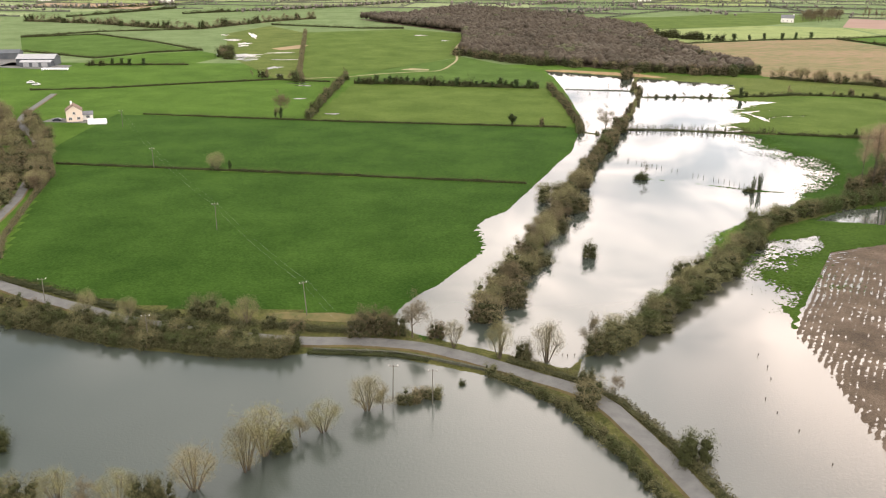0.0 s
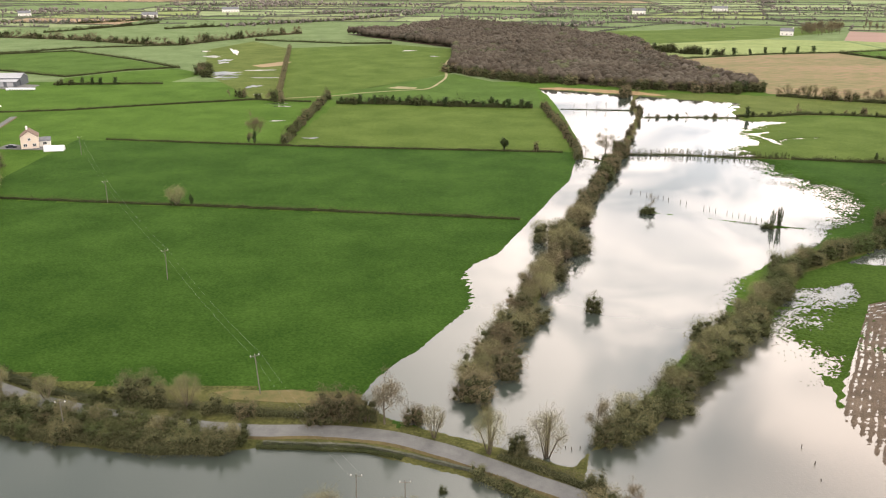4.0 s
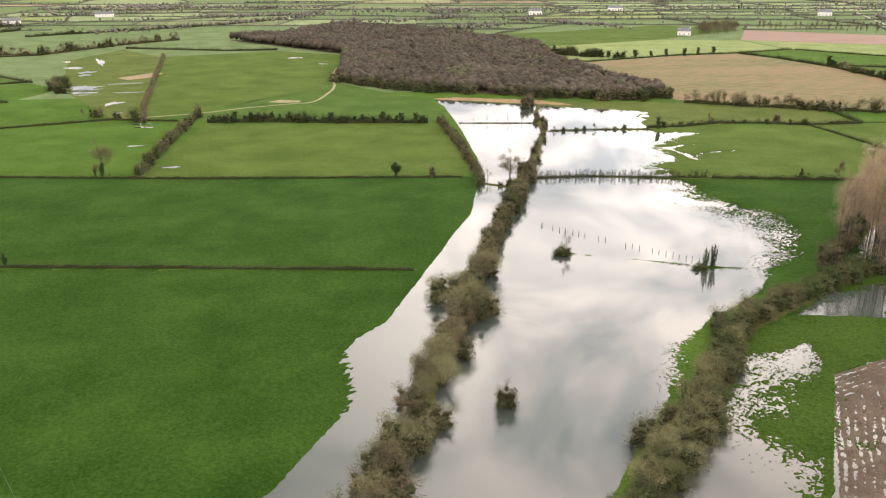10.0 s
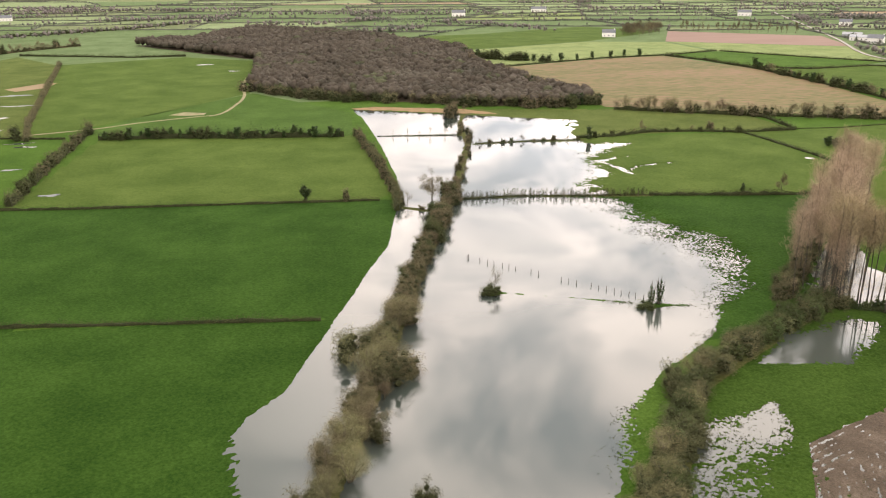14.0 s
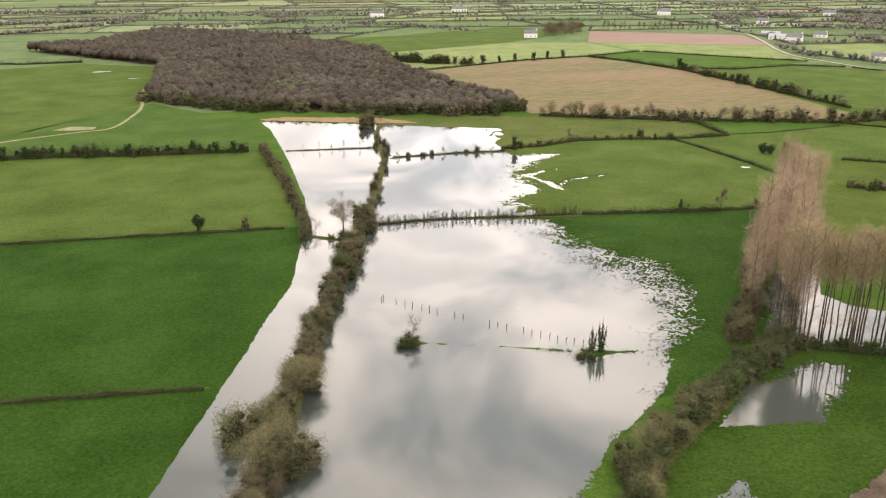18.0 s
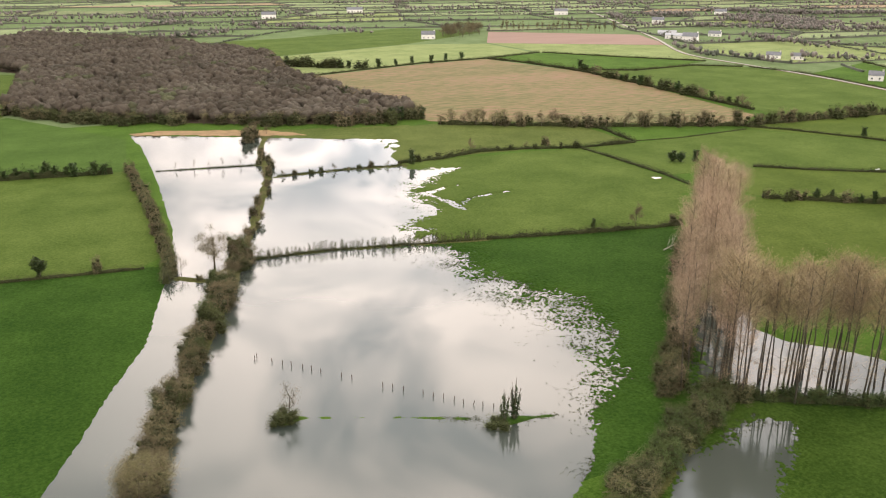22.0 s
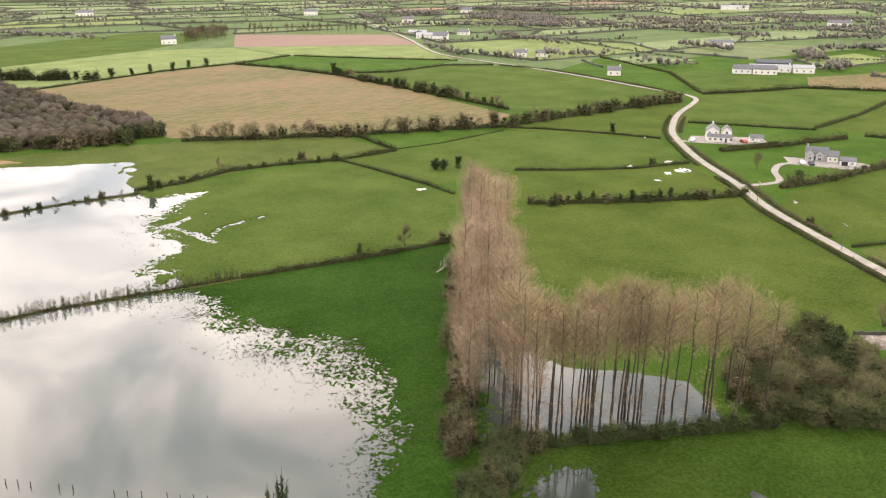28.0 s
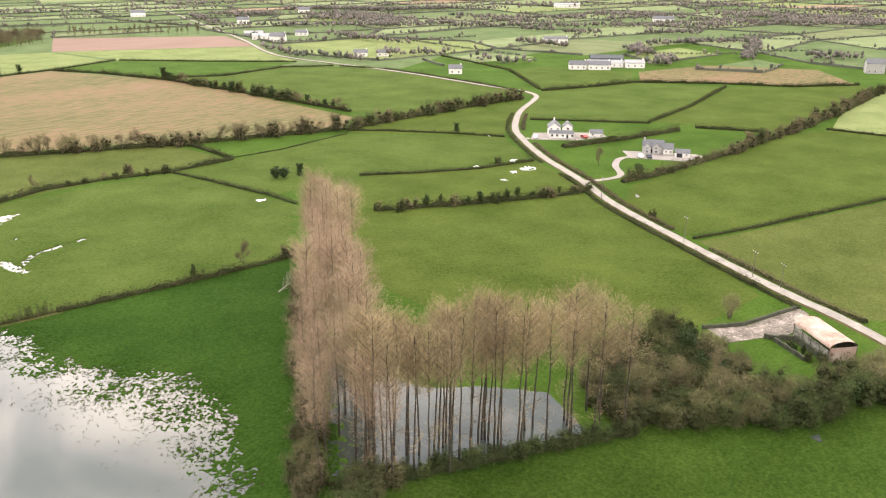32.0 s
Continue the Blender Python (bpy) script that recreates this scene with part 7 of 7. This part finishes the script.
# western farm
h = building(-276, 586, 3, "barn")
gable_block(h, 0, 3, 25, 12, 4.6, 7.0, "dark_tin", "tin", across=True)
gable_block(h, 2, -5.5, 20, 6, 3.0, 4.0, "dark_tin", "tin", across=True)
for x in (-4, 2, 8):
    door(h, x, -8.5, 4.0, 2.8, "tin")
tagged(h, "large grey tin-roofed farm barn", "barn")
h = building(-312, 622, 8, "barn")
gable_block(h, 0, 0, 16, 10, 4.0, 6.0, "dark_tin", "dark_tin", across=True)
door(h, 0, -5.0, 3.5, 3.0, "dark_tin")
tagged(h, "smaller dark tin farm shed", "barn")
bale_v, bale_f = [], []
for a in range(10):
    w0 = 2 * math.pi * a / 10
    bale_v += [(-0.62, math.cos(w0) * 0.62, 0.62 + math.sin(w0) * 0.62), (0.62, math.cos(w0) * 0.62, 0.62 + math.sin(w0) * 0.62)]
bale_f = [(2 * a, 2 * a + 1, (2 * a + 3) % 20, (2 * a + 2) % 20) for a in range(10)] + [tuple(range(18, -1, -2)), tuple(range(1, 20, 2))]
bale = tagged(new("hay_bale", mesh_from("hay_bale", bale_v, bale_f, M["plastic_wrap"])), "white plastic-wrapped round bale", "bale", "wrapped bales")
bale.matrix_basis = pose(-262, 562, LAND, 0, 0, 10)
for k in range(22):
    copy_thing(bale, pose(-262 + (k % 11) * 1.5 + pr.uniform(-0.2, 0.2), 563.5 + (k // 11) * 1.6, LAND, 0, 0, pr.uniform(-20, 20)))
# old yard with the round-roofed shed
h = building(242.2, 237.6, -40, "dutch_barn")
arc = [(math.cos(a) * 3.1, 3.0 + math.sin(a) * 1.3) for a in np.linspace(math.pi, 0, 13)]
v = [(c, yy, s) for yy in np.linspace(-6.4, 6.4, 9) for c, s in arc] + [(c * 0.98, yy, s - 0.1) for yy in np.linspace(-6.4, 6.4, 9) for c, s in arc]
f = [(i * 13 + k, i * 13 + k + 1, i * 13 + k + 14, i * 13 + k + 13) for i in range(8) for k in range(12)]
f += [(117 + a, 117 + d, 117 + c, 117 + b) for a, b, c, d in f]
part("roof", mesh_from("roof", v, f, M["rusty_tin"]), h, "rust-streaked curved tin roof")
for yy in (-6.2, -3.1, 0, 3.1, 6.2):
    for xx in (-3.0, 3.0):
        v, f = [], []
        limb(v, f, (xx, yy, -0.3), (xx, yy, 3.1), 0.1, 0.1, 6)
        part("post", mesh_from("post", v, f, M["post_wood"]), h)
v, f = [], []
prism(v, f, 2.85, 3.0, -6.3, 6.3, -0.3, 3.0)
part("side_wall", mesh_from("side_wall", v, f, M["mossy_wall"]), h)
v, f = [], []
prism(v, f, -3.05, -2.85, -6.3, 6.3, -0.3, 2.3)
part("side_wall", mesh_from("side_wall", v, f, M["lime_wall"]), h, "flaking limewashed side wall")
v, f = [], []
prism(v, f, -2.95, 2.8, -6.42, -6.3, -0.3, 3.0)
part("end_wall", mesh_from("end_wall", v, f, M["rusty_tin"]), h)
tagged(h, "old round-roofed hay barn with rusty tin", "barn")


def old_wall(p, q, high, seed):
    r = np.random.default_rng(seed)
    n = max(3, int(math.hypot(q[0] - p[0], q[1] - p[1]) / 0.8))
    d = np.subtract(q, p) / math.hypot(q[0] - p[0], q[1] - p[1])
    nx, ny = -d[1] * 0.25, d[0] * 0.25
    v = []
    for i in range(n + 1):
        x, y = p[0] + (q[0] - p[0]) * i / n, p[1] + (q[1] - p[1]) * i / n
        t = LAND + high * r.uniform(0.75, 1.05)
        v += [(x - nx * 1.2, y - ny * 1.2, LAND - 0.3), (x - nx, y - ny, t), (x + nx, y + ny, t), (x + nx * 1.2, y + ny * 1.2, LAND - 0.3)]
    f = [(i * 4 + k, i * 4 + k + 1, i * 4 + k + 5, i * 4 + k + 4) for i in range(n) for k in range(3)] + [(3, 2, 1, 0), tuple(n * 4 + k for k in range(4))]
    tagged(new("stone_wall", mesh_from("stone_wall", v, f, M["mossy_wall"])), "crumbling mossy stone wall", "wall", "old yard walls")


for k, (p, q, hh) in enumerate([((238.6, 248.6), (241.5, 243.2), 1.2), ((241.5, 243.2), (235.5, 235.4), 1.5), ((238.8, 246.5), (233.4, 238.5), 1.0), ((242.0, 254.6), (259.5, 249.0), 0.8), ((234.6, 260.5), (242.0, 254.6), 0.9),
                                ((-27, 159.4), (-10, 158.2), 0.5), ((-10, 158.2), (-2, 155.4), 0.5), ((-2, 155.4), (9, 150.6), 0.5)]):
    old_wall(p, q, hh, k)


slab([(235.2, 259.6), (242, 254), (260, 248.4), (258, 245.5), (249, 244), (244, 245.2), (238.1, 249.2), (231.2, 253.4)], "yard_mud", "muddy pale concrete farmyard")
slab([(389.6, 411), (376.5, 403.5), (388.3, 386.9), (404, 381), (410, 388), (402.3, 398)], "concrete", "pale concrete forecourt of the white house")
slab([(383.0, 361.9), (373.0, 353.2), (380.0, 338.5), (383.0, 330.8), (394, 328), (397, 336)], "concrete", "pale gravel forecourt of the stone house")
slab([(-186, 404), (-188, 394), (-166, 392), (-166, 398)], "asphalt", "dark tarmac forecourt of the cream house")
slab([(-300, 575), (-250, 564), (-252, 585), (-300, 600)], "asphalt", "grey concrete farmyard")
slab([(-280, 588), (-320, 640), (-330, 610), (-298, 580)], "asphalt", "grey concrete yard behind the barn")
road([(376.5, 353.6), (368, 355), (357, 350.5), (345.5, 341.8), (337.1, 342.2), (327.1, 347.4)], 2.6, "concrete", "curved pale driveway", "driveway", LAND + 0.1, 0.25)
road([(378, 405), (372, 410)], 3.0, "concrete", "short pale driveway", "driveway", LAND + 0.1, 0.25)


def car(x, y, turn, key):
    e = building(x, y, turn, "car")
    prof = [(-2.1, 0.35), (-2.1, 0.85), (-1.2, 0.95), (-0.6, 1.42), (0.9, 1.45), (1.6, 0.98), (2.1, 0.9), (2.1, 0.35)]
    v = [(a, s, b) for s in (-0.82, 0.82) for a, b in prof]
    f = [tuple(range(8)), tuple(reversed(range(8, 16)))] + [(k, 8 + k, 8 + (k + 1) % 8, (k + 1) % 8) for k in range(8)]
    part("body", mesh_from("body", v, f, M[key]), e)
    v, f = [], []
    for s in (-0.83, 0.83):
        n = len(v)
        v += [(-1.05, s, 0.98), (-0.55, s, 1.36), (0.85, s, 1.38), (1.35, s, 1.0)]
        f.append((n, n + 1, n + 2, n + 3))
    part("side_glass", mesh_from("side_glass", v, f, M["glass"]), e)
    for a in (-1.35, 1.35):
        for s in (-0.8, 0.8):
            v, f = [], []
            limb(v, f, (a, s - 0.1, 0.32), (a, s + 0.1, 0.32), 0.32, 0.32, 10)
            f += [tuple(range(9, -1, -1)), tuple(range(10, 20))]
            part("wheel", mesh_from("wheel", v, f, M["door_paint"]), e)
    return e


M["car_white"] = material("car_white", [(0.74, 0.74, 0.74), (0.80, 0.80, 0.80)], rough=0.3, spec=0.5)
M["car_dark"] = material("car_dark", [(0.03, 0.035, 0.05), (0.04, 0.045, 0.06)], rough=0.3, spec=0.5)
M["car_red"] = material("car_red", [(0.35, 0.04, 0.03), (0.40, 0.05, 0.04)], rough=0.3, spec=0.5)
for x, y, a, key, label in [(380.5, 403.5, 30, "car_white", "white car parked on a forecourt"), (395, 387.5, 60, "car_red", "red car parked beside the white house"), (378.5, 347.5, 40, "car_dark", "dark car parked before the stone house"),
                            (376.8, 350.5, 45, "car_white", "white car parked before the stone house"), (-181.5, 396.5, 5, "car_dark", "dark car parked before the cream house"), (-245, 508, 30, "car_white", "white car parked at the farm road"), (-238, 500, 20, "car_white", "white van parked at the farm road")]:
    tagged(car(x, y, a, key), label, "car")

# rubble and planks beside the lane
for k, (x, y, n, s) in enumerate([(330, 372.7, 14, 2.6), (322.2, 373.7, 6, 1.2), (319.3, 388.8, 6, 1.4), (337, 384, 6, 1.2), (310.8, 369.2, 4, 0.9), (371, 421, 4, 0.8)]):
    r = np.random.default_rng(60 + k)
    e = new("rubble_heap")
    e.matrix_basis = pose(x, y, LAND)
    for _ in range(n):
        v, f = [], []
        prism(v, f, -1, 1, -0.16, 0.16, 0, 0.12)
        m = pose(r.normal(0, s * 0.6), r.normal(0, s * 0.6), r.uniform(0, 0.35), 0, r.uniform(-12, 12), r.uniform(0, 180))
        plank = part("plank", mesh_from("plank", v, f, M["window_frame"]), e)
        plank.matrix_basis = m @ Matrix.Diagonal((r.uniform(0.5, 1.4), r.uniform(0.8, 2.2), 1.5, 1))
    tagged(e, "heap of pale planks and rubble dumped in a field", "rubble")

# fallen pale tree beside the grove
v, f, tips = skeleton_tree(np.random.default_rng(8), 9.0, 4.5, 0.16, first=0.2, limbs=9)
e = new("fallen_tree")
part("trunk", mesh_from("trunk", v, f, M["dead_wood"]), e)
e.matrix_basis = pose(188.5, 346.0, 0.5, 78, 0, 110)
tagged(e, "fallen barkless pale tree lying in grass", "fallen tree")

# ------------------------------------------------------------------ far houses and farms


def far_house(x, y, turn, w, d, eaves, ridge, wall, roof, label, name="house"):
    h = building(x, y, turn, name)
    gable_block(h, 0, 0, w, d, eaves, ridge, wall, roof, across=True)
    k = max(2, int(w / 4))
    for i in range(k):
        window(h, -w / 2 + w * (i + 0.5) / k, -d / 2, 1.0, 1.2, 1.2)
    if wall.endswith("render"):
        chimney(h, w / 2 - 0.8, 0, ridge - 0.7, ridge + 0.9, wall)
    tagged(h, label, "house" if name == "house" else name)


far_house(587, 830, -50, 14, 9, 5, 8, "white_render", "slate", "white far farmhouse among the fields", "house")
far_house(606, 890, -40, 18, 8, 3, 5, "tin", "tin", "far tin shed among the fields", "barn")
far_house(592, 856, -45, 22, 9, 3.4, 5.4, "white_render", "tin", "long white far shed", "barn")
far_house(369, 949, -20, 13, 8, 4.5, 7.5, "white_render", "slate", "white far country house among the fields", "house")
far_house(673, 1208, -30, 18, 10, 5, 8, "white_render", "slate", "white far house among the fields", "house")
far_house(525, 568, -50, 9, 7, 3.6, 6.0, "white_render", "slate", "white far farmhouse among the fields", "house")
far_house(555, 690, -45, 11, 7, 3, 5.2, "white_render", "slate", "white far bungalow among the fields", "house")
far_house(568, 678, -45, 9, 6, 3, 5, "white_render", "slate", "white far bungalow among the fields", "house")
far_house(429, 1364, -15, 22, 10, 4, 7, "white_render", "slate", "white far house among the fields", "house")
far_house(613, 508, -52, 16, 8, 3.6, 6, "white_render", "slate", "white farm shed on the plain", "barn")
far_house(604, 520, -52, 12, 7, 3.4, 6, "white_render", "slate", "white far farmhouse among the fields", "house")
far_house(630, 513, -52, 26, 9, 3.2, 4.8, "white_render", "tin", "long white far farm shed", "barn")
far_house(646, 521, -52, 24, 10, 4.6, 6.6, "dark_tin", "dark_tin", "long dark far farm shed", "barn")
far_house(641, 495, -52, 14, 9, 3.6, 5.4, "white_render", "tin", "white farm shed on the plain", "barn")
far_house(1259, 944, -55, 40, 14, 5, 7, "white_render", "tin", "long white works hall far off", "barn")
far_house(644, 863, -50, 12, 8, 3, 5.4, "white_render", "slate", "white far bungalow among the fields", "house")
far_house(730, 355, -65, 12, 9, 7, 10, "grey_stone", "slate", "grey stone far tower house", "house")
far_house(760, 340, -65, 26, 9, 3, 5, "tin", "tin", "far tin shed among the fields", "barn")
far_house(-380, 1210, 15, 20, 9, 4, 7, "white_render", "slate", "white far farm among the fields", "house")
far_house(-560, 1240, 20, 16, 9, 4, 7, "white_render", "slate", "white far house among the fields", "house")
far_house(-300, 1330, 10, 24, 9, 4, 7, "white_render", "slate", "white far farm among the fields", "house")
far_house(290, 1290, -10, 18, 9, 5, 8, "white_render", "slate", "white far house among the fields", "house")
far_house(880, 1130, -40, 16, 9, 4, 7, "white_render", "slate", "white far house among the fields", "house")
far_house(760, 640, -50, 22, 9, 3.6, 5.6, "white_render", "slate", "white far bungalow among the fields", "house")
far_house(1080, 690, -58, 26, 10, 4, 7, "white_render", "slate", "white far house among the fields", "house")
far_house(700, 1030, -35, 14, 9, 4, 7, "white_render", "slate", "white far house among the fields", "house")
